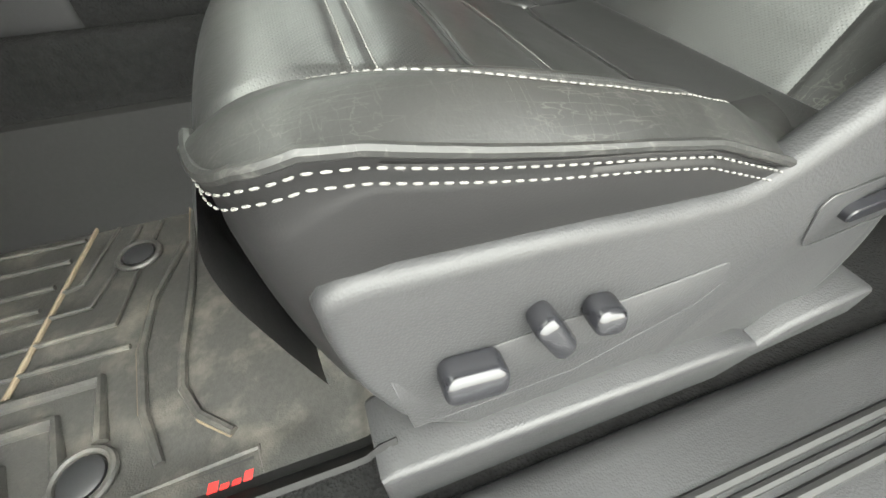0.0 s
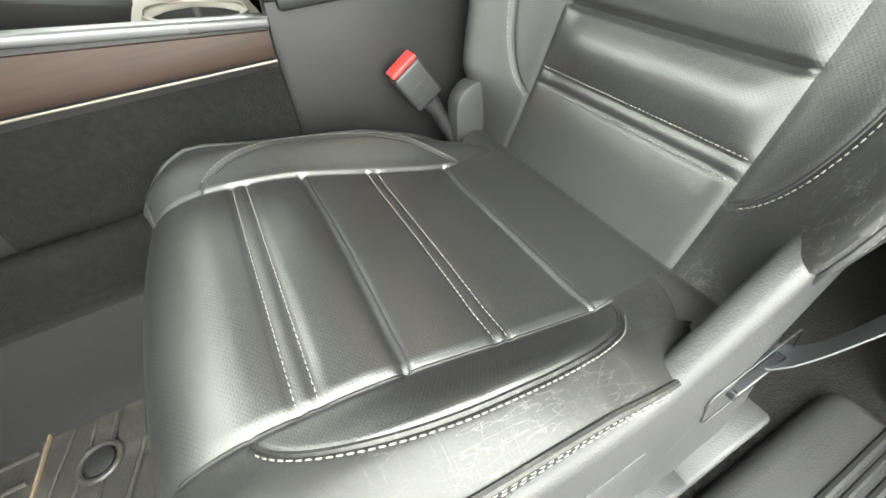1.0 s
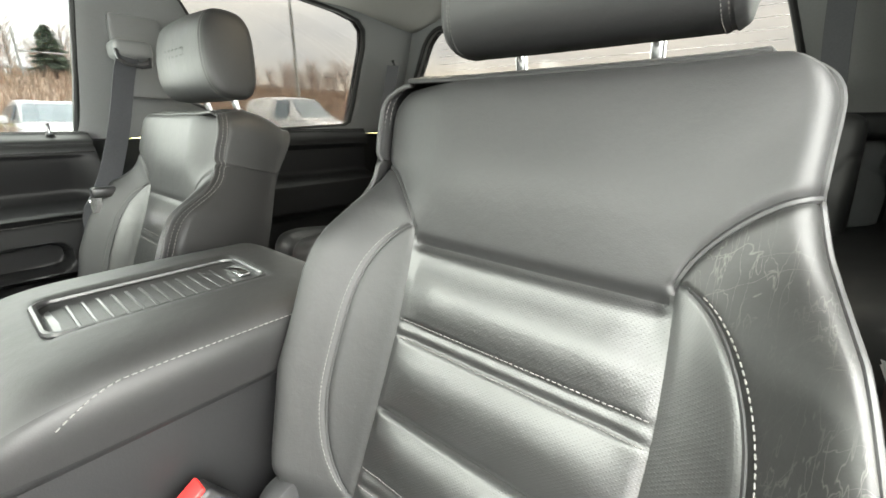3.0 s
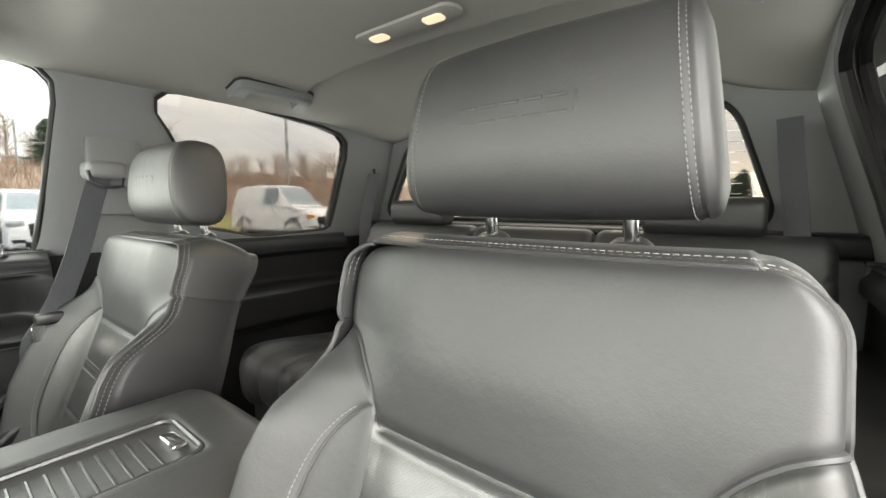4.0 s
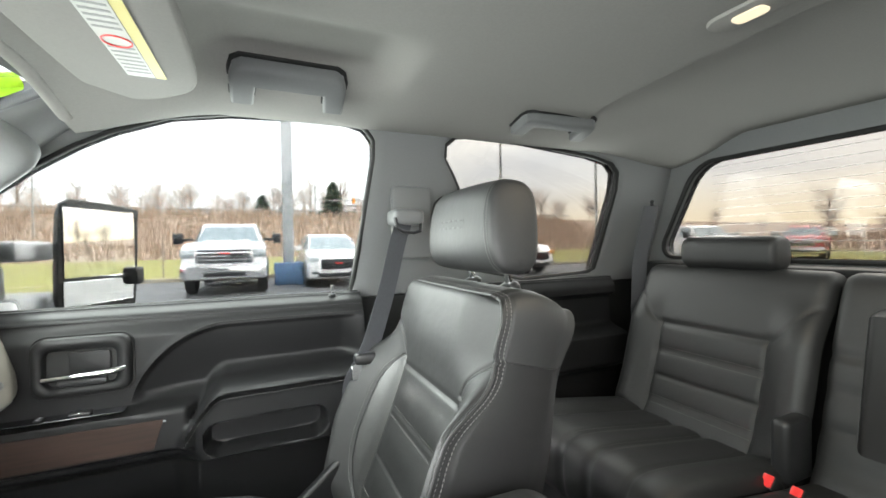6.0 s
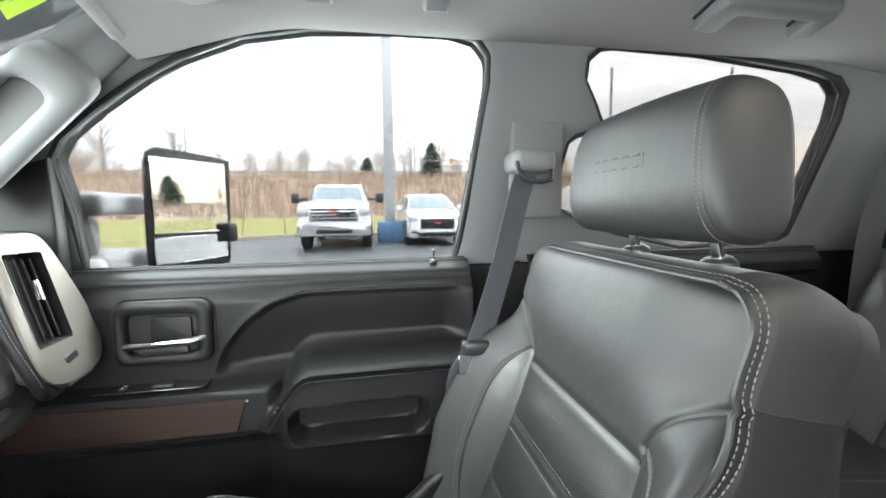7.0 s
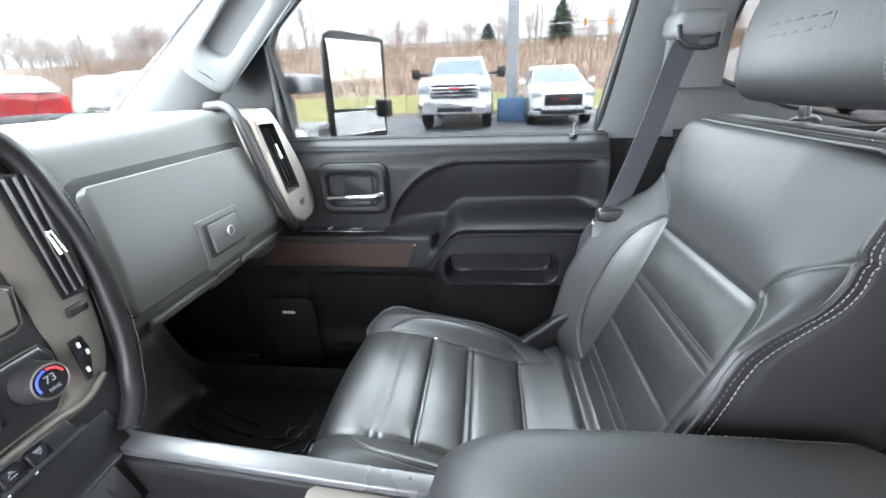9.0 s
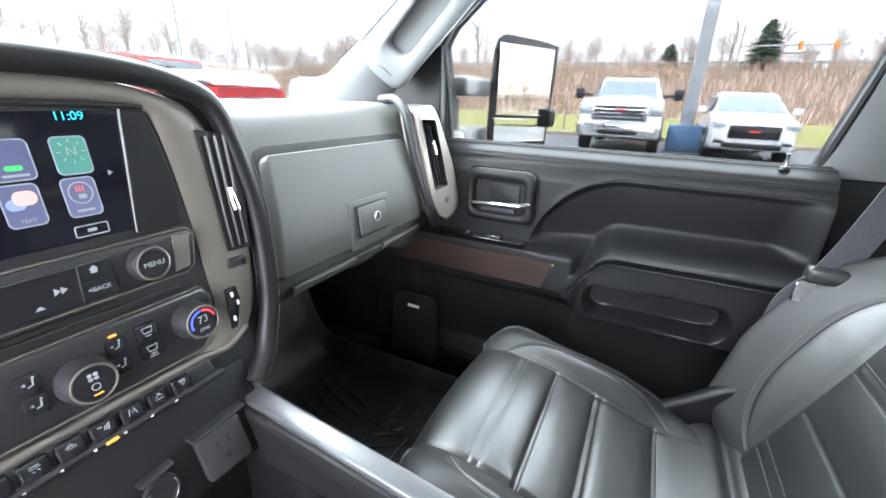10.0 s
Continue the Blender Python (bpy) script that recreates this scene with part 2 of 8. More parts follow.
# ---- materials ----
def material(name, base, rough=0.5, metal=0.0, vary=0.12, grain=0.0, grain_size=0.0015, blotch=0.25, coat=0.0, spec=0.5, wear=None, rough_vary=0.1):
    """A surface with blotches and fine grain in colour, gloss and relief; sizes in metres."""
    m = bpy.data.materials.new(name)
    m.use_nodes = True
    nt = m.node_tree
    N, L = nt.nodes, nt.links
    p = N["Principled BSDF"]
    p.inputs["Metallic"].default_value = metal
    p.inputs["Specular IOR Level"].default_value = spec
    p.inputs["Coat Weight"].default_value = coat
    tc = N.new("ShaderNodeTexCoord")
    big = N.new("ShaderNodeTexNoise")
    big.inputs["Scale"].default_value, big.inputs["Detail"].default_value = 1 / blotch, 5
    fine = N.new("ShaderNodeTexNoise")
    fine.inputs["Scale"].default_value, fine.inputs["Detail"].default_value = 0.35 / max(grain_size, 1e-4), 3
    L.new(tc.outputs["Object"], big.inputs["Vector"])
    L.new(tc.outputs["Object"], fine.inputs["Vector"])
    add = N.new("ShaderNodeMath")
    add.operation = "MULTIPLY_ADD"
    add.inputs[1].default_value = 0.5
    L.new(fine.outputs["Fac"], add.inputs[0])
    half = N.new("ShaderNodeMath")
    half.operation = "MULTIPLY"
    half.inputs[1].default_value = 0.5
    L.new(big.outputs["Fac"], half.inputs[0])
    L.new(half.outputs[0], add.inputs[2])
    ramp = N.new("ShaderNodeMapRange")
    ramp.inputs[1].default_value, ramp.inputs[2].default_value = 0.3, 0.7
    ramp.inputs[3].default_value, ramp.inputs[4].default_value = 1 - vary, 1 + vary
    L.new(add.outputs[0], ramp.inputs[0])
    mul = N.new("ShaderNodeMix")
    mul.data_type, mul.blend_type = "RGBA", "MULTIPLY"
    mul.inputs[0].default_value = 1.0
    mul.inputs[6].default_value = (*base, 1)
    L.new(ramp.outputs[0], mul.inputs[7])
    colour = mul.outputs[2]
    if wear:
        w_col, w_amount, w_size = wear
        wn_ = N.new("ShaderNodeTexNoise")
        wn_.inputs["Scale"].default_value, wn_.inputs["Detail"].default_value = 1 / w_size, 9
        wn_.inputs["Roughness"].default_value = 0.65
        L.new(tc.outputs["Object"], wn_.inputs["Vector"])
        wr = N.new("ShaderNodeMapRange")
        wr.inputs[1].default_value, wr.inputs[2].default_value = 0.5, 0.75
        wr.inputs[3].default_value, wr.inputs[4].default_value = 0.0, w_amount
        L.new(wn_.outputs["Fac"], wr.inputs[0])
        wm = N.new("ShaderNodeMix")
        wm.data_type = "RGBA"
        L.new(wr.outputs[0], wm.inputs[0])
        L.new(colour, wm.inputs[6])
        wm.inputs[7].default_value = (*w_col, 1)
        colour = wm.outputs[2]
    L.new(colour, p.inputs["Base Color"])
    rr = N.new("ShaderNodeMapRange")
    rr.inputs[1].default_value, rr.inputs[2].default_value = 0.3, 0.7
    rr.inputs[3].default_value, rr.inputs[4].default_value = max(0.02, rough - rough_vary), min(1, rough + rough_vary)
    L.new(big.outputs["Fac"], rr.inputs[0])
    L.new(rr.outputs[0], p.inputs["Roughness"])
    if grain:
        vor = N.new("ShaderNodeTexVoronoi")
        vor.inputs["Scale"].default_value = 1 / grain_size
        L.new(tc.outputs["Object"], vor.inputs["Vector"])
        bump = N.new("ShaderNodeBump")
        bump.inputs["Strength"].default_value, bump.inputs["Distance"].default_value = grain, grain_size * 0.35
        L.new(vor.outputs["Distance"], bump.inputs["Height"])
        L.new(bump.outputs[0], p.inputs["Normal"])
    return m


def wrinkled(m, size=0.03, depth=0.0012):
    """Shallow, uneven waves in soft leather."""
    N, L = m.node_tree.nodes, m.node_tree.links
    p = N["Principled BSDF"]
    tc, nz, bump = N.new("ShaderNodeTexCoord"), N.new("ShaderNodeTexNoise"), N.new("ShaderNodeBump")
    nz.inputs["Scale"].default_value, nz.inputs["Detail"].default_value, nz.inputs["Roughness"].default_value = 1 / size, 4.0, 0.55
    L.new(tc.outputs["Object"], nz.inputs["Vector"])
    bump.inputs["Strength"].default_value, bump.inputs["Distance"].default_value = 0.7, depth
    L.new(nz.outputs["Fac"], bump.inputs["Height"])
    L.new(p.inputs["Normal"].links[0].from_socket, bump.inputs["Normal"])
    L.new(bump.outputs[0], p.inputs["Normal"])
    return m


def perforate(m, pitch=0.0024, hole=0.17, amount=0.62):
    """Rows of small pinholes over the UV map, which is in metres."""
    nt = m.node_tree
    N, L = nt.nodes, nt.links
    p = N["Principled BSDF"]
    uv = N.new("ShaderNodeTexCoord")
    vor = N.new("ShaderNodeTexVoronoi")
    vor.voronoi_dimensions = "2D"
    vor.inputs["Scale"].default_value, vor.inputs["Randomness"].default_value = 1 / pitch, 0.0
    mp = N.new("ShaderNodeMapping")
    mp.inputs["Rotation"].default_value = (0, 0, radians(45))
    L.new(uv.outputs["UV"], mp.inputs["Vector"])
    L.new(mp.outputs[0], vor.inputs["Vector"])
    mr = N.new("ShaderNodeMapRange")
    mr.inputs[1].default_value, mr.inputs[2].default_value = hole, hole + 0.12
    mr.inputs[3].default_value, mr.inputs[4].default_value = 1 - amount, 1.0
    L.new(vor.outputs["Distance"], mr.inputs[0])
    src = p.inputs["Base Color"].links[0].from_socket
    mul = N.new("ShaderNodeMix")
    mul.data_type, mul.blend_type = "RGBA", "MULTIPLY"
    mul.inputs[0].default_value = 1.0
    L.new(src, mul.inputs[6])
    L.new(mr.outputs[0], mul.inputs[7])
    L.new(mul.outputs[2], p.inputs["Base Color"])
    bump = N.new("ShaderNodeBump")
    bump.inputs["Strength"].default_value, bump.inputs["Distance"].default_value = 0.3, 0.0005
    L.new(mr.outputs[0], bump.inputs["Height"])
    old = p.inputs["Normal"].links
    if old:
        L.new(old[0].from_socket, bump.inputs["Normal"])
    L.new(bump.outputs[0], p.inputs["Normal"])
    return m


def creased(m, colour=(0.17, 0.165, 0.15), amount=0.24):
    """Fine wandering crease lines, as on leather that is sat on daily."""
    N, L = m.node_tree.nodes, m.node_tree.links
    p = N["Principled BSDF"]
    tc = N.new("ShaderNodeTexCoord")
    lines = None
    for scale, stretch, turn, width in ((16.0, (1.0, 7.0, 1.0), 35, .010), (18.0, (7.0, 1.0, 1.0), -25, .009), (15.0, (1.2, 6.0, 1.6), 70, .008)):
        mp, nz = N.new("ShaderNodeMapping"), N.new("ShaderNodeTexNoise")
        mp.inputs["Scale"].default_value, mp.inputs["Rotation"].default_value = stretch, (0, 0, radians(turn))
        nz.inputs["Scale"].default_value, nz.inputs["Detail"].default_value = scale, 3.0
        L.new(tc.outputs["Object"], mp.inputs["Vector"])
        L.new(mp.outputs[0], nz.inputs["Vector"])
        off, size, thin = N.new("ShaderNodeMath"), N.new("ShaderNodeMath"), N.new("ShaderNodeMapRange")
        off.operation, off.inputs[1].default_value = "SUBTRACT", 0.5
        size.operation = "ABSOLUTE"
        thin.inputs[1].default_value, thin.inputs[2].default_value, thin.inputs[3].default_value, thin.inputs[4].default_value = 0.0, width, 1.0, 0.0
        L.new(nz.outputs["Fac"], off.inputs[0])
        L.new(off.outputs[0], size.inputs[0])
        L.new(size.outputs[0], thin.inputs[0])
        if lines is None:
            lines = thin.outputs[0]
        else:
            more = N.new("ShaderNodeMath")
            more.operation = "MAXIMUM"
            L.new(lines, more.inputs[0])
            L.new(thin.outputs[0], more.inputs[1])
            lines = more.outputs[0]
    patch, pr, fac = N.new("ShaderNodeTexNoise"), N.new("ShaderNodeMapRange"), N.new("ShaderNodeMath")
    patch.inputs["Scale"].default_value = 15.0
    L.new(tc.outputs["Object"], patch.inputs["Vector"])
    pr.inputs[1].default_value, pr.inputs[2].default_value = 0.40, 0.62
    pr.inputs[3].default_value, pr.inputs[4].default_value = 0.12 * amount, amount
    L.new(patch.outputs["Fac"], pr.inputs[0])
    fac.operation = "MULTIPLY"
    L.new(lines, fac.inputs[0])
    L.new(pr.outputs[0], fac.inputs[1])
    mix = N.new("ShaderNodeMix")
    mix.data_type = "RGBA"
    L.new(fac.outputs[0], mix.inputs[0])
    L.new(p.inputs["Base Color"].links[0].from_socket, mix.inputs[6])
    mix.inputs[7].default_value = (*colour, 1)
    L.new(mix.outputs[2], p.inputs["Base Color"])
    bump = N.new("ShaderNodeBump")
    bump.inputs["Strength"].default_value, bump.inputs["Distance"].default_value = 0.25, -0.0006
    L.new(fac.outputs[0], bump.inputs["Height"])
    L.new(p.inputs["Normal"].links[0].from_socket, bump.inputs["Normal"])
    L.new(bump.outputs[0], p.inputs["Normal"])
    return m


LEATHER = wrinkled(material("black_leather", (0.014, 0.014, 0.0143), 0.53, vary=0.09, grain=0.13, grain_size=0.0013, spec=0.5, blotch=0.2, rough_vary=0.03))
LEATHER_PERF = wrinkled(perforate(material("perforated_black_leather", (0.0135, 0.0135, 0.0135), 0.39, spec=1.0, vary=0.09, grain=0.12, grain_size=0.0013, blotch=0.2, rough_vary=0.03)))
LEATHER_WORN = wrinkled(creased(material("creased_black_leather", (0.014, 0.014, 0.0136), 0.47, vary=0.12, grain=0.08, grain_size=0.0013, blotch=0.1, rough_vary=0.06, spec=0.42)))
VINYL = material("dark_grey_vinyl", (0.011, 0.0107, 0.011), 0.46, vary=0.1, grain=0.1, grain_size=0.0012, blotch=0.3, spec=0.3)
SOFT = material("soft_dark_plastic", (0.009, 0.009, 0.0095), 0.46, vary=0.12, grain=0.12, grain_size=0.0016, blotch=0.25, spec=0.22)
PLASTIC = material("grained_grey_plastic", (0.023, 0.023, 0.024), 0.45, vary=0.12, grain=0.36, grain_size=0.0016, blotch=0.2, spec=0.35)
DASH = material("grey_dash_skin", (0.058, 0.058, 0.055), 0.50, vary=0.08, grain=0.12, grain_size=0.0014, blotch=0.3, spec=0.35)
BLACK = material("black_plastic", (0.018, 0.018, 0.019), 0.36, vary=0.1, grain=0.06, grain_size=0.001)
GLOSS = material("gloss_black_plastic", (0.012, 0.012, 0.014), 0.2, vary=0.05, rough_vary=0.04)
SILVER = material("satin_silver_trim", (0.165, 0.15, 0.13), 0.54, metal=0.6, vary=0.06, grain_size=0.0008, blotch=0.1)
CHROME = material("chrome", (0.75, 0.75, 0.76), 0.12, metal=1.0, vary=0.03, rough_vary=0.05)
STEEL = material("brushed_steel", (0.5, 0.5, 0.5), 0.3, metal=1.0, vary=0.08)
THREAD = material("grey_thread", (0.105, 0.102, 0.097), 0.7, vary=0.15, grain_size=0.0008)
HEADLINER = material("grey_headliner_cloth", (0.21, 0.204, 0.194), 0.9, vary=0.06, grain=0.35, grain_size=0.0014, blotch=0.5, spec=0.2)
PILLAR = material("light_grey_pillar_plastic", (0.122, 0.125, 0.126), 0.55, vary=0.05, grain=0.1, grain_size=0.0016, blotch=0.4, spec=0.3)
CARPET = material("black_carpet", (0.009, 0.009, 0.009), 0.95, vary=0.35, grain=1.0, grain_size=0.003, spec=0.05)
RUBBER = material("black_rubber_mat", (0.015, 0.015, 0.016), 0.44, vary=0.2, grain=0.3, grain_size=0.0015, wear=((0.10, 0.09, 0.075), 0.30, 0.04), spec=0.55)
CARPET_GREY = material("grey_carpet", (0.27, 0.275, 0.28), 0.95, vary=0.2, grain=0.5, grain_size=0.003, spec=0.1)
SEAL = material("black_rubber_seal", (0.012, 0.012, 0.012), 0.55, vary=0.1, spec=0.25)
WEB = material("grey_belt_webbing", (0.055, 0.057, 0.062), 0.65, vary=0.15, grain=0.6, grain_size=0.0012, spec=0.2)
RED = material("red_plastic", (0.75, 0.03, 0.03), 0.35, vary=0.05)
WHITE = material("white_print", (0.75, 0.75, 0.74), 0.5, vary=0.04)
BODY_GREY = material("grey_car_paint", (0.05, 0.05, 0.055), 0.3, vary=0.05, coat=0.5)


def glass(name, tint, rough=0.0):
    m = bpy.data.materials.new(name)
    m.use_nodes = True
    N, L = m.node_tree.nodes, m.node_tree.links
    p = N["Principled BSDF"]
    N.remove(p)
    t, g, mix = N.new("ShaderNodeBsdfTransparent"), N.new("ShaderNodeBsdfGlossy"), N.new("ShaderNodeMixShader")
    lw = N.new("ShaderNodeLayerWeight")
    lw.inputs["Blend"].default_value = 0.5
    po = N.new("ShaderNodeMath")
    po.operation = "POWER"
    po.inputs[1].default_value = 4.0
    fr = N.new("ShaderNodeMapRange")
    fr.inputs[3].default_value, fr.inputs[4].default_value = 0.03, 0.7
    L.new(lw.outputs["Facing"], po.inputs[0])
    L.new(po.outputs[0], fr.inputs[0])
    t.inputs["Color"].default_value = (*tint, 1)
    g.inputs["Roughness"].default_value = 0.02
    L.new(fr.outputs[0], mix.inputs[0])
    L.new(t.outputs[0], mix.inputs[1])
    L.new(g.outputs[0], mix.inputs[2])
    L.new(mix.outputs[0], N["Material Output"].inputs["Surface"])
    return m


GLASS = glass("clear_glass", (0.255, 0.26, 0.26))
PRIVACY = glass("privacy_glass", (0.18, 0.176, 0.172))


def glow(name, colour, strength):
    m = bpy.data.materials.new(name)
    m.use_nodes = True
    p = m.node_tree.nodes["Principled BSDF"]
    p.inputs["Base Color"].default_value = (*(c * 0.25 for c in colour), 1)
    p.inputs["Emission Color"].default_value = (*colour, 1)
    p.inputs["Emission Strength"].default_value = strength
    return m


def wood_material():
    m = material("dark_wood_veneer", (0.020, 0.0105, 0.0075), 0.52, vary=0.55, grain_size=0.003, blotch=0.05, spec=0.3)
    N, L = m.node_tree.nodes, m.node_tree.links
    for n in [q for q in N if q.bl_idname == "ShaderNodeTexNoise"]:
        mp = N.new("ShaderNodeMapping")
        mp.inputs["Scale"].default_value = (0.12, 1.0, 1.6)
        src = n.inputs["Vector"].links[0].from_socket
        L.new(src, mp.inputs["Vector"])
        L.new(mp.outputs[0], n.inputs["Vector"])
    return m


WOOD = wood_material()
LIME = material("lime_window_paint", (0.42, 0.72, 0.02), 0.5, vary=0.08)


# ---- cab shell ----
FLOOR = 0.795
single("floor", box(-0.75, 1.90, -0.78, 0.86, 0.72, FLOOR, 0.01), CARPET, "black carpeted cab floor", "floor", kind="structure")
LINE = material("dark_grey_lower_trim", (0.012, 0.012, 0.012), 0.6, vary=0.15, grain=0.15, grain_size=0.0016, spec=0.1)


NEAR = 0.10  # the rear side behind the driver stands in by this


def roof_z(x, y):
    if y < 0:
        y -= NEAR * sm(x, 0.65, 1.0)
    z = 1.855 - 0.048 * sm(abs(y), 0.48, 0.74)
    z -= 0.080 * sm(x, 0.48, 0.10)
    z -= 0.03 * sm(x, 1.50, 1.86)
    step = 1.268 + 0.17 * y * y
    z += 0.022 * sm(x, step - .004, step + .012) * sm(abs(y), .60, .46)
    # shallow dish over each front seat
    z += 0.034 * sm(x, 0.40, 0.48) * sm(x, 0.82, 0.72) * sm(abs(y), 0.33, 0.44) * sm(abs(y), .60, .52)
    return z


single("ceiling", thick(grid(lambda u, v: Vector((0.212 + 1.658 * u, -0.72 + 1.44 * v, roof_z(0.212 + 1.658 * u, -0.72 + 1.44 * v))), 210, 90), (0, 0, 0.03)),
       HEADLINER, "light grey cloth headliner with a raised rear panel", "ceiling", kind="structure")


def yin(z):
    """How far out the cab side stands at a height above the belt."""
    return 0.838 - 0.125 * sm(z, 1.30, 1.92) - 0.012 * (z - 1.4)


def ray_to(outline, cx, cz, ang):
    """Where a ray from the centre meets a closed outline."""
    dx, dz, best = math.cos(ang), math.sin(ang), None
    for (ax, az), (bx, bz) in zip(outline, outline[1:] + outline[:1]):
        ex, ez = bx - ax, bz - az
        den = dx * ez - dz * ex
        if abs(den) < 1e-12:
            continue
        t = ((ax - cx) * ez - (az - cz) * ex) / den
        q = ((ax - cx) * dz - (az - cz) * dx) / den
        if t > 1e-6 and -1e-6 <= q <= 1 + 1e-6 and (best is None or t > best):
            best = t
    return cx + dx * best, cz + dz * best


def window_frame(inner, outer, centre, sign, n=220, thick=0.05, shift=0.0):
    """A ring of body side between a window's outline and an outer outline."""
    b = bmesh.new()
    rings = []
    angs = [k * math.tau / n for k in range(n)]
    i_p = [ray_to(inner, *centre, a) for a in angs]
    o_p = [ray_to(outer, *centre, a) for a in angs]
    for s, back in ((1, thick), (0, thick), (0, 0.010), (.03, 0.002), (.1, 0), (.3, 0), (.55, 0), (.8, 0), (1, 0), ):
        ring = []
        for (ix, iz), (ox, oz) in zip(i_p, o_p):
            x, z = ix + (ox - ix) * s, iz + (oz - iz) * s
            ring.append(b.verts.new((x, sign * (yin(z) - shift + back), z)))
        rings.append(ring)
    for r, q in zip(rings, rings[1:] + rings[:1]):
        for k in range(n):
            b.faces.new((r[k], r[(k + 1) % n], q[(k + 1) % n], q[k]))
    return b


FRONT_WIN = [(0.040, 1.392), (0.040, 1.50), (0.036, 1.598), (0.06, 1.632), (0.12, 1.677), (0.20, 1.728), (0.26, 1.759), (0.36, 1.796), (0.47, 1.814), (0.62, 1.822), (0.72, 1.822), (0.765, 1.812), (0.788, 1.785), (0.790, 1.74), (0.768, 1.55), (0.748, 1.41), (0.742, 1.392)]
REAR_WIN = [(0.956, 1.505), (0.960, 1.60), (0.966, 1.640), (0.985, 1.655), (1.030, 1.666), (1.034, 1.678), (1.014, 1.710), (0.984, 1.752), (0.984, 1.790), (1.012, 1.815), (1.06, 1.822), (1.25, 1.818), (1.50, 1.798), (1.585, 1.782), (1.618, 1.755), (1.625, 1.70), (1.612, 1.52), (1.60, 1.43), (1.57, 1.415), (1.30, 1.402), (1.12, 1.442)]
single("wall_passenger_front", window_frame(FRONT_WIN, [(-0.02, 1.386), (0.0, 1.62), (0.08, 1.70), (0.20, 1.785), (0.30, 1.845), (0.40, 1.868), (0.882, 1.868), (0.882, 1.386)], (0.45, 1.60), 1), PILLAR,
              "light grey pillar trim round the front window", "wall", kind="structure", smooth=50)
single("wall_passenger_rear", window_frame(REAR_WIN, [(0.882, 1.386), (0.882, 1.868), (1.90, 1.868), (1.90, 1.386)], (1.30, 1.60), 1), PILLAR, "light grey pillar trim round the rear side window", "wall", kind="structure", smooth=50)
single("wall_driver_rear", window_frame(REAR_WIN, [(0.90, 1.386), (0.882, 1.868), (1.90, 1.868), (1.90, 1.386)], (1.30, 1.60), -1, shift=NEAR), PILLAR, "light grey pillar trim round the rear side window", "wall", kind="structure", smooth=50)
# lower body sides
single("wall_passenger_lower", box(0.770, 1.90, 0.832, 0.88, 0.72, 1.384, 0.006), LINE, "dark lower body side behind the front door", "wall", kind="structure")
single("wall_driver_lower", box(0.90, 1.90, -0.88, -0.745, 0.72, 1.384, 0.006), LINE, "dark lower body side behind the driver's door", "wall", kind="structure")


def seal(name, ctrl, sign, off, r, label, close=True):
    p = [Vector((x, sign * (yin(z) + off), z)) for x, z in ctrl]
    single(name, tube(p, r, 8, close), SEAL, label, "trim", kind="structure")


seal("trim_window_seal", FRONT_WIN, 1, 0.008, 0.007, "black rubber seal round the front window")
seal("trim_window_seal", REAR_WIN, 1, 0.012, 0.009, "black rubber seal round the rear window")
seal("trim_window_seal", REAR_WIN, -1, 0.012 - NEAR, 0.013, "black rubber seal round the rear window")
DOORWAY = [(0.86, 0.80), (0.85, 1.10), (0.835, 1.38), (0.845, 1.60), (0.85, 1.75), (0.82, 1.835), (0.72, 1.850), (0.45, 1.850), (0.25, 1.80), (0.05, 1.70), (-0.10, 1.58), (-0.22, 1.48)]
seal("trim_doorway_seal", [tuple(q) for q in spline(DOORWAY, 60)], -1, 0.0, 0.016, "thick black rubber seal of the open doorway", False)
single("trim_roof_rail", tube([(0.06, -0.70, 1.72), (0.22, -0.715, 1.80), (0.45, -0.72, 1.842), (0.80, -0.715, 1.845), (1.05, -0.65, 1.842), (1.88, -0.62, 1.84)], 0.035, 14), HEADLINER, "cloth covered rail over the open doorway", "trim", kind="structure")
single("trim_roof_rail", tube([(0.06, 0.70, 1.72), (0.22, 0.715, 1.80), (0.45, 0.72, 1.845), (0.86, 0.72, 1.848), (1.88, 0.72, 1.84)], 0.030, 14), HEADLINER, "cloth covered rail over the passenger windows", "trim", kind="structure")
single("sill_driver", box(-0.75, 0.86, -0.93, -0.655, 0.60, 0.822, 0.02, 3), PLASTIC, "grained plastic sill plate of the open doorway", "trim", kind="structure")
for ridge_y, ridge_r in ((-0.712, .0045), (-0.722, .0035), (-0.734, .0045)):
    single("trim_sill_ridge", tube([(-0.70, ridge_y - .004, 0.8215), (0.40, ridge_y, 0.8215), (0.85, ridge_y + .002, 0.8215)], ridge_r, 8), SEAL, "long moulded ridge on the door sill", "trim", kind="structure")
single("trim_sill_strip", box(-0.70, 0.86, -0.80, -0.785, 0.82, 0.830, 0.003), STEEL, "bright metal strip on the door sill", "trim", kind="structure")

# ---- front pillar, windscreen ----
P_IN = spline([(-0.42, .745, 1.40), (-0.36, 0.732, 1.44), (-0.30, 0.722, 1.475), (-0.02, 0.682, 1.66), (0.17, 0.662, 1.79), (0.24, 0.655, 1.83)], 40)
P_OUT = spline([(-0.22, .815, 1.40), (-0.12, 0.802, 1.465), (-0.04, 0.790, 1.548), (0.12, 0.762, 1.690), (0.26, 0.738, 1.800), (0.34, .728, 1.835)], 40)


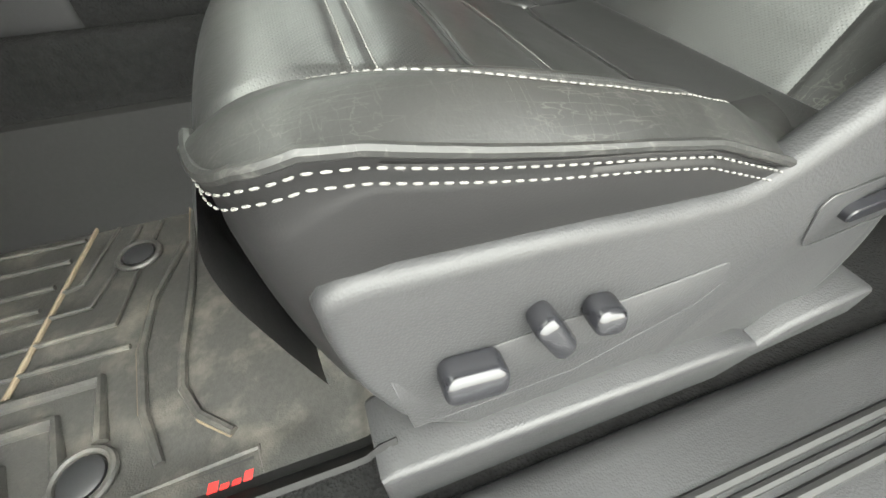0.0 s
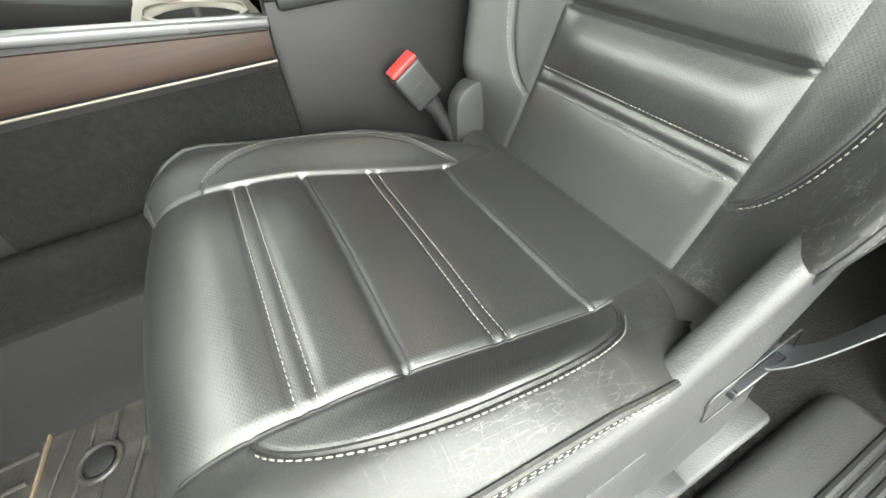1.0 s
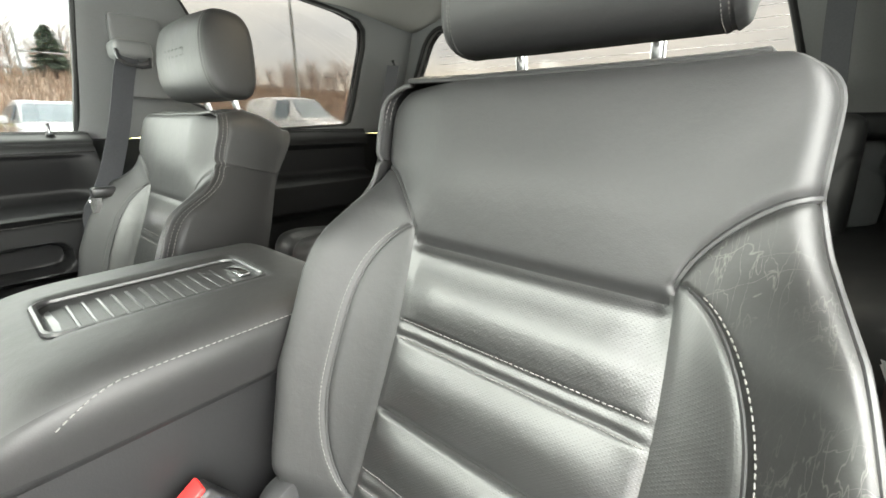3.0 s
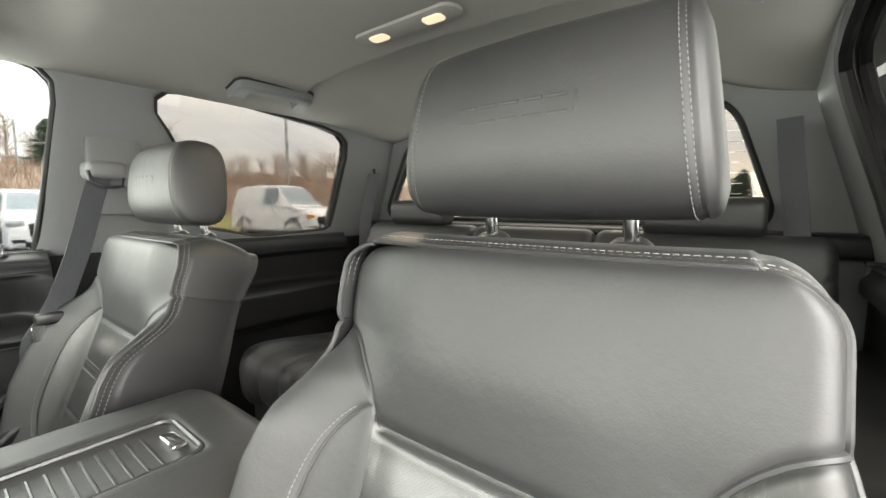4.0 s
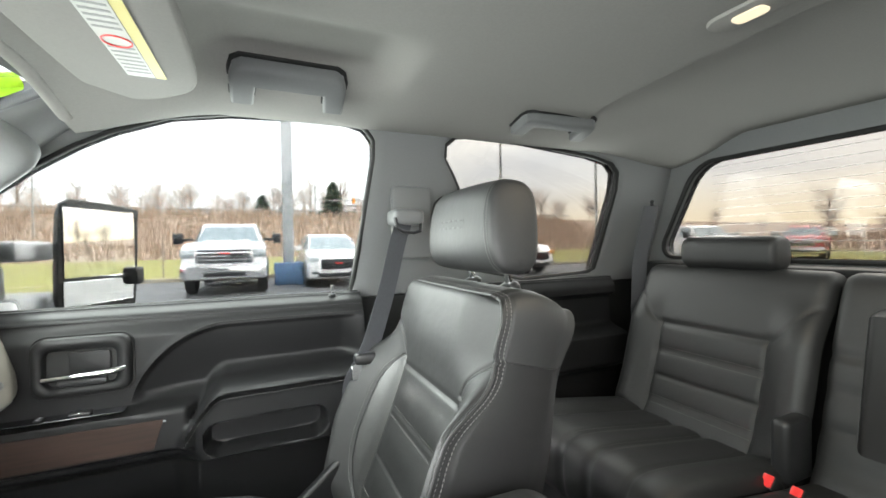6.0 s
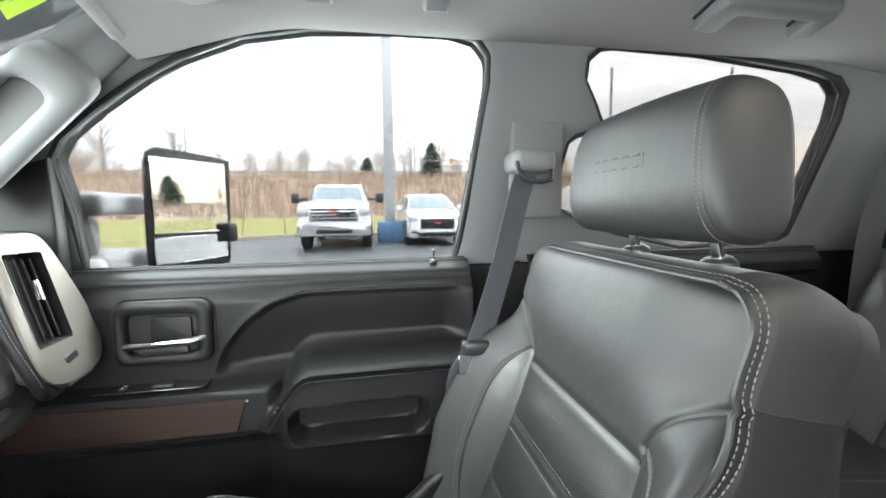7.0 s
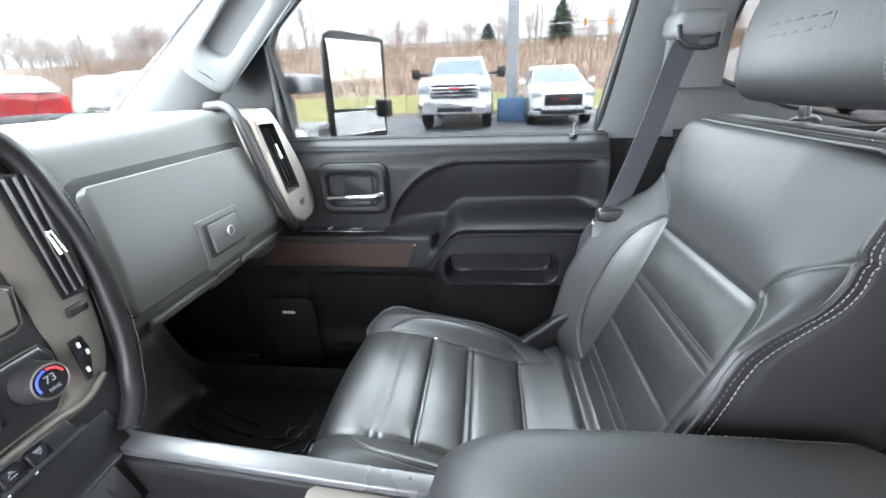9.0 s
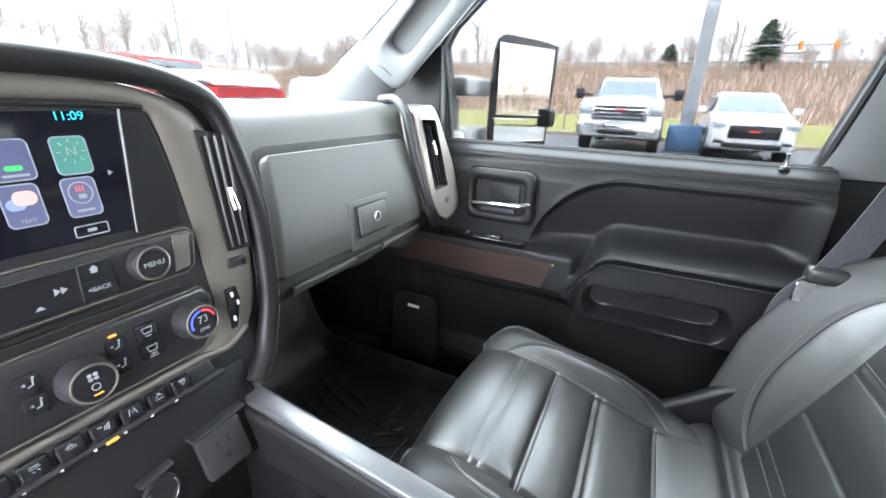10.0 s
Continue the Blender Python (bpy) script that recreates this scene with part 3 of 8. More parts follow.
def pillar_point(u, v, sgn, off=0.0):
    """u: up the pillar; v: from the windscreen's edge to the door's."""
    a, c = Vector(at(P_IN, u)), Vector(at(P_OUT, u))
    n = Vector((0.42, -0.86, -0.28)).normalized()
    p = a + (c - a) * v + n * (0.030 * (1 - abs(2 * v - 1) ** 2.4) + off)
    return Vector((p.x, sgn * p.y, p.z))


for nm, sgn_ in (("pillar_passenger", 1), ("pillar_driver", -1)):
    b = grid(lambda u, v: pillar_point(u, v, sgn_), 40, 16)
    single(nm, thick(b, (-0.03, 0.05 * sgn_, 0.02)), PILLAR, "light grey plastic windscreen pillar", "pillar", kind="structure", smooth=60)
single("trim_windscreen_band", tube([(0.218, y, roof_z(.218, y) + .004) for y in np.linspace(-.66, .66, 30)], 0.011, 10), HEADLINER, "headliner edge over the windscreen", "trim", kind="structure")
shield = thing("windscreen", "clear raked windscreen with a black border", "window", (-0.2, 0, 1.45), kind="structure")


def on_screen(y, u, lift=0.0):
    """A place on the inside of the windscreen; u: from its foot to its top."""
    v = (y + 0.80 - .12 * u) / (1.60 - .24 * u)
    return Vector((-0.50 + .67 * u - .10 * (1 - (2 * v - 1) ** 2) * (1 - .5 * u) + lift, y, 1.40 + .385 * u + .012 * math.sin(math.pi * u) - lift))


part("pane", solid(grid(lambda u, v: on_screen((-0.80 + .12 * u * 1.1) * (1 - 2 * v), u * 1.1, 0.0), 12, 24), .005), GLASS, shield)


part("black_border", solid(grid(lambda u, v: on_screen(-.66 + 1.32 * v, 1.045 + .06 * u, .007), 2, 30), .0006), SEAL, shield, "black printed border")
for ctrl in ([(.40, .99), (.43, 1.035), (.47, 1.03), (.475, .985), (.42, .925), (.50, .92)], [(.535, 1.035), (.525, .93), (.56, .99), (.59, 1.035), (.60, .94)]):
    part("painted_stroke", tube([on_screen(y, u, .006) for y, u in (tuple(q) for q in spline(ctrl, 40))], .012, 8, flat=.14), LIME, shield, "lime green window paint")

# ---- rear cab wall ----
BACK_WIN = rounded(1.58, 0.320, 0.07, 8, 0, 1.622)
BACK_WIN = [(y * (1 - 0.20 * (z - 1.46) / .335), z) for y, z in BACK_WIN]
BACK_WIN = [(y if y > 0 else y * 0.735, z) for y, z in BACK_WIN]
b = bmesh.new()
rings = []
for s, x in ((1, 1.92), (0, 1.92), (0, 1.872), (.04, 1.862), (1, 1.860)):
    ring = []
    for k in range(200):
        a = k * math.tau / 200
        (iy, iz), (oy, oz) = ray_to(BACK_WIN, 0, 1.63, a), ray_to([(-.86, .72), (.86, .72), (.86, 1.90), (-.86, 1.90)], 0, 1.63, a)
        ring.append(b.verts.new((x, iy + (oy - iy) * s, iz + (oz - iz) * s)))
    rings.append(ring)
for r, q in zip(rings, rings[1:] + rings[:1]):
    for k in range(200):
        b.faces.new((r[k], r[(k + 1) % 200], q[(k + 1) % 200], q[k]))
single("wall_rear", b, PILLAR, "cab rear wall round the back window", "wall", kind="structure", smooth=50)
single("trim_window_seal", tube([(1.868, y, z) for y, z in BACK_WIN], 0.008, 8, True), SEAL, "black rubber seal round the back window", "trim", kind="structure")
single("trim_rear_ledge", box(1.74, 1.862, -0.78, 0.78, 1.40, 1.452, 0.012, 3), SOFT, "dark padded ledge below the back window", "trim", kind="structure")
win = thing("window_rear", "rear cab window with fine heater lines", "window", (1.90, 0, 1.45), kind="structure")
part("pane", box(1.893, 1.897, -0.82, 0.82, 1.43, 1.83), PRIVACY, win)
for k in range(11):
    part("heater_line", box(1.8915, 1.8925, -.50, .60, 1.49 + k * .027, 1.4909 + k * .027), STEEL, win)
# glass of the doors
for nm, x0, x1, mt, sign in (("window_front", 0.0, 0.82, GLASS, 1), ("window_rear_side", 0.93, 1.66, PRIVACY, 1), ("window_rear_side", 0.93, 1.66, PRIVACY, -1)):
    w_ = thing(nm, "clear front door window" if mt == GLASS else "tinted rear door window", "window", ((x0 + x1) / 2, sign * 0.84, 1.39), kind="structure")
    part("pane", solid(grid(lambda u, v: Vector((x0 + (x1 - x0) * u, sign * (yin(1.37 + .47 * v) + .03 - (NEAR if sign < 0 else 0.0)), 1.37 + .47 * v)), 4, 24), .004), mt, w_)
    
# closing walls ahead of the feet
single("firewall", box(-0.62, -0.55, -0.86, 0.86, 0.72, 1.42, 0.01), CARPET, "carpeted firewall below the dash", "wall", kind="structure")
single("kick_panel_driver", box(-0.58, -0.12, -0.86, -0.72, 0.72, 1.45, 0.015), LINE, "dark kick panel beside the doorway", "wall", kind="structure")
single("cowl_passenger", box(-0.58, -0.135, 0.80, 0.86, 0.72, 1.42, 0.01), LINE, "dark kick panel", "wall", kind="structure")
single("transmission_tunnel", tube([(-0.56, 0, 0.79), (0.2, 0, 0.79), (1.2, 0, 0.76)], [0.24, 0.23, 0.17], 24, flat=1.0), CARPET, "carpeted floor tunnel", "floor", kind="structure")


# ---- front seats ----
CUSHION = spline([(0.715, 0.992), (0.66, 0.985), (0.60, 0.986), (0.545, 1.000), (0.498, 1.015), (0.42, 1.040), (0.36, 1.050), (0.325, 1.050), (0.298, 1.040), (0.280, 1.015), (0.277, 0.98), (0.286, 0.93), (0.300, 0.87)], 200)
BACK = spline([(0.676, 0.968), (0.698, 1.010), (0.722, 1.062), (0.755, 1.140), (0.788, 1.220), (0.823, 1.310), (0.843, 1.375), (0.855, 1.430), (0.863, 1.458), (0.872, 1.474)], 240)
REAR = spline([(0.795, 0.950), (0.845, 1.06), (0.900, 1.20), (0.955, 1.33), (0.995, 1.40), (1.018, 1.440)], 100)
INSERT, UPPER = 0.127, 1.306
WING = curve_of([(0.96, 0.185), (1.00, 0.203), (1.06, 0.217), (1.15, 0.229), (1.25, 0.227), (1.30, 0.219), (1.354, 0.204), (1.385, 0.198), (1.43, 0.200), (1.48, 0.200)])
BOLSTER = curve_of([(0.29, 0.010), (0.33, 0.014), (0.36, 0.017), (0.42, 0.022), (0.47, 0.027), (0.52, 0.029), (0.56, 0.026), (0.605, 0.012), (0.66, 0.0)])
SIDE = 0.206  # half-width of the cushion
CORNER = 0.036  # radius of the backrest's shoulders


def slope(table, t):
    d = np.subtract(at(table, t + .008), at(table, t - .008))
    return d / (np.linalg.norm(d) + 1e-9)


NOSE_ROW = int(np.argmin(CUSHION[:, 0]))


def t_of_x(x):
    return float(np.interp(-x, -CUSHION[:NOSE_ROW, 0], np.arange(NOSE_ROW) / 200))


def t_of_z(z):
    return float(np.interp(z, BACK[:, 1], np.arange(241) / 240))


def loop_edge(q, lo, hi, reach):
    """How far a rounded panel between lo and hi reaches beyond the insert."""
    if q <= lo or q >= hi:
        return 0.0
    s = (q - lo) / (hi - lo)
    return reach * (1 - abs(2 * s - 1) ** 2.6) ** 0.6


def inlay_of(x):
    """Where the seam of the cushion's bolster inlay lies, beyond the insert."""
    return loop_edge(x, 0.340, 0.612, 0.046)


def wing_inlay(z):
    return loop_edge(z, 1.043, 1.322, 0.054)


def upper_edge(y):
    """Height of the seam below the shoulder panel, at a place across."""
    s = min(1.0, max(0.0, (abs(y) - INSERT + .002) / (.206 - INSERT)))
    return UPPER + 0.080 * (0.75 * math.sqrt(1 - (1 - s) ** 2) + .25 * sm(s, 0, 1))


T_NOSE, T_BEND, T_TAIL = t_of_x(0.289), t_of_x(0.352), t_of_x(0.668)
BOLSTER_EDGE = curve_of([(0.289, 1.042), (0.305, 1.053), (0.325, 1.059), (0.345, 1.057), (0.365, 1.052), (0.397, 1.045), (0.434, 1.038), (0.48, 1.030), (0.523, 1.021), (0.582, 0.997), (0.625, 0.976), (0.668, 0.962)])


def bolster_side(t):
    """How far across a bolster goes; it is rounded at its nose and its tail."""
    x = at(CUSHION, t)[0]
    k = 1.0
    if t > T_BEND:
        k = max(0.0, 1 - min(1.0, (t - T_BEND) / (T_NOSE - T_BEND)) ** 3.4) ** (1 / 3.4)
    elif x > 0.555:
        k = max(0.0, 1 - min(1.0, (x - .555) / (.668 - .555)) ** 2.8) ** (1 / 2.8)
    return INSERT + (SIDE - INSERT) * k


def cushion_at(t, y):
    """A place on the cushion's base surface: pleated in the middle, with its front corners rounded in plan."""
    x, z = at(CUSHION, t)
    d = slope(CUSHION, t)
    n = (d[1], -d[0])
    a = abs(y)
    lift = 0.010 * max(0.0, 1 - (a / INSERT) ** 2) * sm(x, 0.56, 0.38) * sm(t, .95, .60)
    if t < .62 and a < INSERT + .003:
        for q, depth in ((0.366, .0020), (0.379, .0020), (0.430, .0046), (0.497, .0020), (0.509, .0020), (0.592, .0040)):
            lift -= depth * (gauss(x - q, 0.0030) + 0.9 * gauss(x - q, 0.014) * sm(a, INSERT, INSERT - .035))
    lift -= 0.0035 * gauss(a - INSERT, 0.003) * sm(x, 0.62, 0.59)
    lift -= 0.010 * gauss(x - 0.690, 0.010)
    px, pz = x + n[0] * lift, z + n[1] * lift
    px += 0.010 * max(0.0, (a - .105) / .10) ** 2.2 * sm(x, 0.46, 0.33)
    return Vector((px, y, pz))


def bolster_at(t, y, reach=None):
    """A place on a cushion bolster: a padded dome with a rolled edge."""
    p = cushion_at(t, y)
    x = at(CUSHION, t)[0]
    a = abs(y)
    reach = bolster_side(t) if reach is None else reach
    d = slope(CUSHION, t)
    n = (d[1], -d[0])
    q = min(1.0, max(0.0, (a - INSERT) / max(reach - INSERT, .004)))
    lift = BOLSTER(x) * sm(q, -.05, .62) * (1 - q ** 3)
    lift -= 0.0028 * gauss(a - INSERT - inlay_of(x), 0.003) * (inlay_of(x) > .001)
    top = Vector((p.x + n[0] * lift, y, p.z + n[1] * lift))
    top.z += (BOLSTER_EDGE(x) - p.z) * q ** 3.5
    return top


def bolster_line(m=0.0, n=150):
    """The seam round a bolster from tail to nose, m metres down the skirt below it: places and outward directions."""
    out, ways = [], []
    for k in range(n + 1):
        t = T_TAIL + (T_NOSE - T_TAIL) * (1 - (1 - k / n) ** 1.6)
        p = bolster_at(t, bolster_side(t))
        out.append(p)
    for k, p in enumerate(out):
        d = out[min(k + 1, n)] - out[max(k - 1, 0)]
        w = Vector((d.y, -d.x, 0.0))
        ways.append(w.normalized() if w.length > 1e-9 else Vector((0, 1, 0)))
    ways = [w if w.y > -.2 else -w for w in ways]
    return [p + w * .0016 * min(m / .004, 1.0) + Vector((0, 0, -m)) for p, w in zip(out, ways)], ways


def back_half(t):
    """Half-width of the backrest's front, with rounded shoulders."""
    z = at(BACK, t)[1]
    over = max(0.0, (z - (1.474 - CORNER)) / CORNER)
    return WING(z) - CORNER * (1 - math.sqrt(max(0.0, 1 - min(over, 1.0) ** 2)))


def back_at(t, y, wide=1.0, full=1.0):
    """A place on the front of the backrest; wide: how far its wings stand out; full: how deep its pleats are."""
    x, z = at(BACK, t)
    a = abs(y)
    d = slope(BACK, min(t, .985))
    fwd = slope(BACK, min(t, .62))
    zb = upper_edge(a)
    wing = sm(z, 0.98, 1.05)
    soft = sm(z, zb - .010, zb + .055)
    out = max(0.0, (a - INSERT) / .090)
    lift = 0.062 * wide * min(out, 1.1) ** 1.5 * wing * (1 - soft) * (1 - .85 * sm(z, 1.275, 1.385))
    lift += (0.006 if y > 0 else -.020) * sm(a, .08, .2) * sm(z, 1.33, 1.39)
    if a > INSERT - 0.003:
        lift -= 0.0050 * gauss(z - zb, 0.0040)
    if z < 1.322:
        lift -= 0.0020 * gauss(a - INSERT, 0.0045)
    if a < INSERT + 0.005:
        puff = -0.007 * gauss(z - UPPER, 0.006) - 0.005 * gauss(z - 1.29, 0.03)
        for q, depth in ((1.213, .0022), (1.226, .0022), (1.138, .0046), (1.061, .0022), (1.074, .0022)):
            puff -= depth * (gauss(z - q, 0.0030) + 0.8 * gauss(z - q, 0.015) * sm(a, INSERT, INSERT - .03))
        puff += (0.005 * gauss(z - 1.263, 0.03) + 0.004 * gauss(z - 1.105, .02) + .003 * gauss(z - 1.18, .02)) * sm(a, INSERT, INSERT - .045)
        lift += puff * full * sm(a, INSERT + .004, INSERT - .012)
    if wing_inlay(z) > .001:
        lift -= 0.0026 * gauss(a - INSERT - wing_inlay(z), 0.003)
    lift += 0.007 * gauss(z - 1.375, 0.045) * sm(a, .21, .04)
    px, pz = x - fwd[1] * lift, z + fwd[0] * lift
    r = 0.020 - .006 * sm(z, 1.36, 1.42)
    gap = min(back_half(t) - a, 1.474 - z + .003, r)
    drop = r - math.sqrt(max(r * r - (r - max(gap, 0.0)) ** 2, 0.0))
    return Vector((px + d[1] * drop * .9, y, pz - d[0] * drop * .9))


def back_line(wide=1.0, n=150):
    """The edge seam of the backrest, from its foot up one side to the middle of its top: places, outward ways and the places behind them on the rear shell."""
    out, ways, behind = [], [], []
    rows = [(k / n, back_half(k / n)) for k in range(n - 8)] + [(1 - (7.99 - q / 6) / n, back_half(1 - (7.99 - q / 6) / n)) for q in range(48)]
    w1 = back_half(1.0)
    rows += [(1.0, w1 * (1 - q / 40)) for q in range(41)]
    for k, (t, y) in enumerate(rows):
        out.append(back_at(t, y, wide))
        z = at(BACK, t)[1]
        over = min(1.0, max(0.0, (z - (1.474 - CORNER)) / CORNER))
        ways.append(Vector((0, math.sqrt(max(0.0, 1 - over * over)), over)).normalized())
        bx, bz = at(REAR, t ** 1.1)
        behind.append(Vector((bx, y * .955, bz)))
    return out, ways, behind


def front_seat(name, label, yc, sgn, dx, dz, switches, head_y=0.0, lean_y=0.0):
    """sgn: +1 where the seat's outer side is towards +y; dx, dz: how far the backrest is shifted; lean_y: how far its top leans across."""
    seat = thing(name, label, "car seat", (0.50 + dx, yc, FLOOR), "front seats")

    def put(p, k=1.0):
        return Vector((p[0] + dx, yc + sgn * p[1] + k * lean_y * sm(p[2], 1.20, 1.46), p[2] + dz * k))

    def low(p):
        return put((p[0], p[1], p[2] + (0.0 if switches else .012)), 0.0)

    worn = LEATHER_WORN if switches else LEATHER
    NY = 72
    # cushion: pleated insert, rear panel, two bolsters, skirts
    tr = t_of_x(.592)

    def middle(u, v):
        t = tr + (1 - tr) * u
        return low(cushion_at(t, (INSERT * 1.01 + (.180 - INSERT) * sm(t, T_NOSE - .004, T_NOSE + .02)) * (2 * v - 1)))

    part("cushion_insert", grid(middle, 150, NY, None, lambda u, v: (.26 * v, .55 * u)), LEATHER_PERF, seat, "perforated black leather with sewn pleats", 60)

    def tail(u, v):
        t = tr * u
        return low(cushion_at(t, (2 * v - 1) * (.186 + (INSERT - .186) * sm(u, .35, 1.0))))

    part("cushion_rear_panel", grid(tail, 40, NY, None, lambda u, v: (.36 * v, .12 * u)), LEATHER_PERF, seat, "perforated black leather", 60)

    for x in (0.430, 0.592):
        part("pleat_ridge", tube([low(cushion_at(t_of_x(x + .0035), y) + Vector((0, 0, .0004))) for y in np.linspace(-INSERT, INSERT, 40)], .0012, 6), LEATHER, seat)

    def pad(u, v, sd):
        t = T_TAIL + (T_NOSE - T_TAIL) * u
        reach = bolster_side(t)
        return low(bolster_at(t, sd * (INSERT - .002 + (reach - INSERT + .002) * v), reach))

    def in_inlay(u, v):
        t = T_TAIL + (T_NOSE - T_TAIL) * u
        x = at(CUSHION, t)[0]
        return INSERT + (bolster_side(t) - INSERT) * v < INSERT + inlay_of(x)

    for sd in (1, -1):
        puv = lambda u, v: (.08 * v, .45 * u)
        outer = worn if sd > 0 else LEATHER
        part("bolster", grid(lambda u, v: pad(u, v, sd), 200, 60, lambda u, v: not in_inlay(u, v), puv), outer, seat, "creased, rubbed black leather" if switches and sd > 0 else "", 60)
        part("bolster_inlay", grid(lambda u, v: pad(u, v, sd), 200, 60, in_inlay, puv), LEATHER_PERF, seat, "", 60)
        seam = [(x, INSERT + inlay_of(x)) for x in np.linspace(.3405, .6115, 110)]
        part("inlay_piping", tube([low(bolster_at(t_of_x(x), sd * min(y, bolster_side(t_of_x(x)) - .003)) + Vector((0, 0, .0002))) for x, y in seam], .0021, 6), outer, seat)
        line, ways = bolster_line()

        def skirt(u, v):
            k = min(int(round(u * 150)), len(line) - 1)
            p, w = line[k], ways[k]
            foot = .955 - .09 * sm(p.x, .36, .31)
            q = Vector((p.x + .012 * sm(p.x, .40, .31), p.y - .010, foot)) - w * .004
            o = p + (q - p) * v + w * (.005 * math.sin(math.pi * v) + .0022 * gauss(v - .02, .03) - .0018 * (gauss(v - .06, .022) + gauss(v - .13, .022)))
            return low((o.x, sd * o.y, o.z))

        part("cushion_skirt", grid(skirt, 150, 30), VINYL, seat, "", 60)
        reach = [.0008 + .0022 * sm(k, 2, 16) for k in range(len(line))]
        part("bolster_piping", tube([low((p.x, sd * p.y, p.z - .008 * sm(k, 8, 0))) for k, p in enumerate(line)], reach, 8), outer, seat)
        part("insert_piping", tube([low(bolster_at(t_of_x(x), sd * INSERT) + Vector((0, 0, .0006))) for x in np.linspace(.30, .612, 70)], .0013, 6), LEATHER, seat)
    # backrest: front panels, band round the sides and top, rear shell
    NT, NB = 210, 148

    def across(u, v):
        """From an even run over the backrest to metres across, with rows on the insert's and inlay's seams."""
        z, c = at(BACK, u)[1], 2 * v - 1
        edge = INSERT + max(wing_inlay(z), .022)
        return math.copysign(float(np.interp(abs(c), (0, .54, .76, 1), (0, INSERT, min(edge, back_half(u) - .01), back_half(u)))), c)

    wide, full = (1.0, 1.0) if switches else (1.18, .4)
    bf = lambda u, v: put(back_at(u, across(u, v), wide, full))

    def b_zone(u, v):
        y, z = across(u, v), at(BACK, u)[1]
        a, o = abs(y), "_o" if v > .5 else "_i"
        if z > upper_edge(a):
            return "upper"
        if a < INSERT:
            return "insert"
        return ("inlay" if a < INSERT + wing_inlay(z) else "wing") + o

    buv = lambda u, v: (.42 * (v - .5), .58 * u)
    for zone, pname, mat_, lab in (
            ("insert", "backrest_insert", LEATHER_PERF, "perforated black leather with sewn pleats"), ("upper", "backrest_upper", LEATHER, ""),
            ("wing_i", "backrest_wing", LEATHER, ""), ("wing_o", "backrest_wing", worn, ""), ("inlay_i", "wing_inlay", LEATHER, ""), ("inlay_o", "wing_inlay", LEATHER_PERF, "")):
        part(pname, grid(bf, NT, NB, lambda u, v: b_zone(u, v) == zone, buv), mat_, seat, lab, 60)
    for sd in (1, -1):
        seam = [put(back_at(t_of_z(upper_edge(y)), sd * y, wide, full)) for y in np.linspace(INSERT - .004, .197, 40)]
        part("shoulder_seam", tube(seam, .0030, 8), LEATHER, seat)
        seam = [put(back_at(t_of_z(z), sd * (INSERT + wing_inlay(z)), wide, full)) for z in np.linspace(1.0435, 1.3215, 110)]
        part("wing_piping", tube(seam, .0019, 6), LEATHER, seat)
    rim, edge_ways, behind = back_line(wide)
    nr = len(rim) - 1

    def band_at(k, r, sd):
        p, w, q = rim[k], edge_ways[k], behind[k]
        bulge = .005 + .014 * w.z ** 2
        o = p + (q - p) * r + w * (bulge * math.sin(math.pi * min(r * 1.12, 1.0)) ** .75 + .0018 * gauss(r - .02, .02) - .0018 * (gauss(r - .045, .014) + gauss(r - .105, .014)))
        return put((o.x, sd * o.y, o.z))

    for sd in (1, -1):
        kt = next(k for k in range(nr) if at(BACK, k / 150)[1] > upper_edge(.206))
        side = lambda u, v: band_at(int(round(u * kt)), v, sd)
        part("backrest_side", grid(side, kt, 36), VINYL, seat, "", 60)
        part("backrest_cap", grid(lambda u, v: band_at(kt + int(round(u * (nr - kt))), v, sd), nr - kt, 36), LEATHER, seat, "", 60)
        part("side_seam", tube([band_at(kt, k / 20, sd) for k in range(21)], .0012, 6), SEAL, seat)

    part("backrest_piping", tube([put((p.x, p.y, p.z)) for p in rim] + [put((p.x, -p.y, p.z)) for p in rim[-2::-1]], .0028, 8), LEATHER, seat)

    def shell(u, v):
        bx, bz = at(REAR, u)
        w = back_half(min(1.0, u ** .9)) * .955
        return put((bx + .012 * (1 - abs(v * 2 - 1) ** 3), (v * 2 - 1) * w, bz))

    part("back_shell", solid(grid(shell, 24, 14), .004), SOFT, seat)

    # sewn threads
    thread = bmesh.new()
    up, ahead = Vector((-.15, 0, 1)), Vector((-.9, 0, .42))
    for x in (0.3665, 0.3785, 0.4975, 0.5085):
        stitches([low(cushion_at(t_of_x(x), y)) for y in np.linspace(-INSERT + .002, INSERT - .002, 60)], .0036, .0014, .0006, thread, normals=[up] * 60)
    for sd in (1, -1):
        arc = [(x, INSERT + inlay_of(x) + .0045) for x in np.linspace(.3425, .606, 120)]
        stitches([low(bolster_at(t_of_x(x), sd * min(y, bolster_side(t_of_x(x)) - .004))) for x, y in arc], .0036, .0014, .00062, thread, normals=[up + Vector((0, .3 * sd * sgn, 0))] * 120)
        line, ways = bolster_line()
        for m in (.0062, .0128):
            low_line, _ = bolster_line(m)
            stitches([low((p.x, sd * p.y, p.z)) for p in low_line][14:], .0040, .0022, .00062, thread, normals=[Vector((w.x, sd * sgn * w.y, .15)) for w in ways][14:])
        arc = [(z, INSERT + wing_inlay(z) + .0045) for z in np.linspace(1.046, 1.318, 140)]
        stitches([put(back_at(t_of_z(z), sd * y, wide, full)) for z, y in arc], .0036, .0014, .00062, thread, normals=[ahead] * 140)
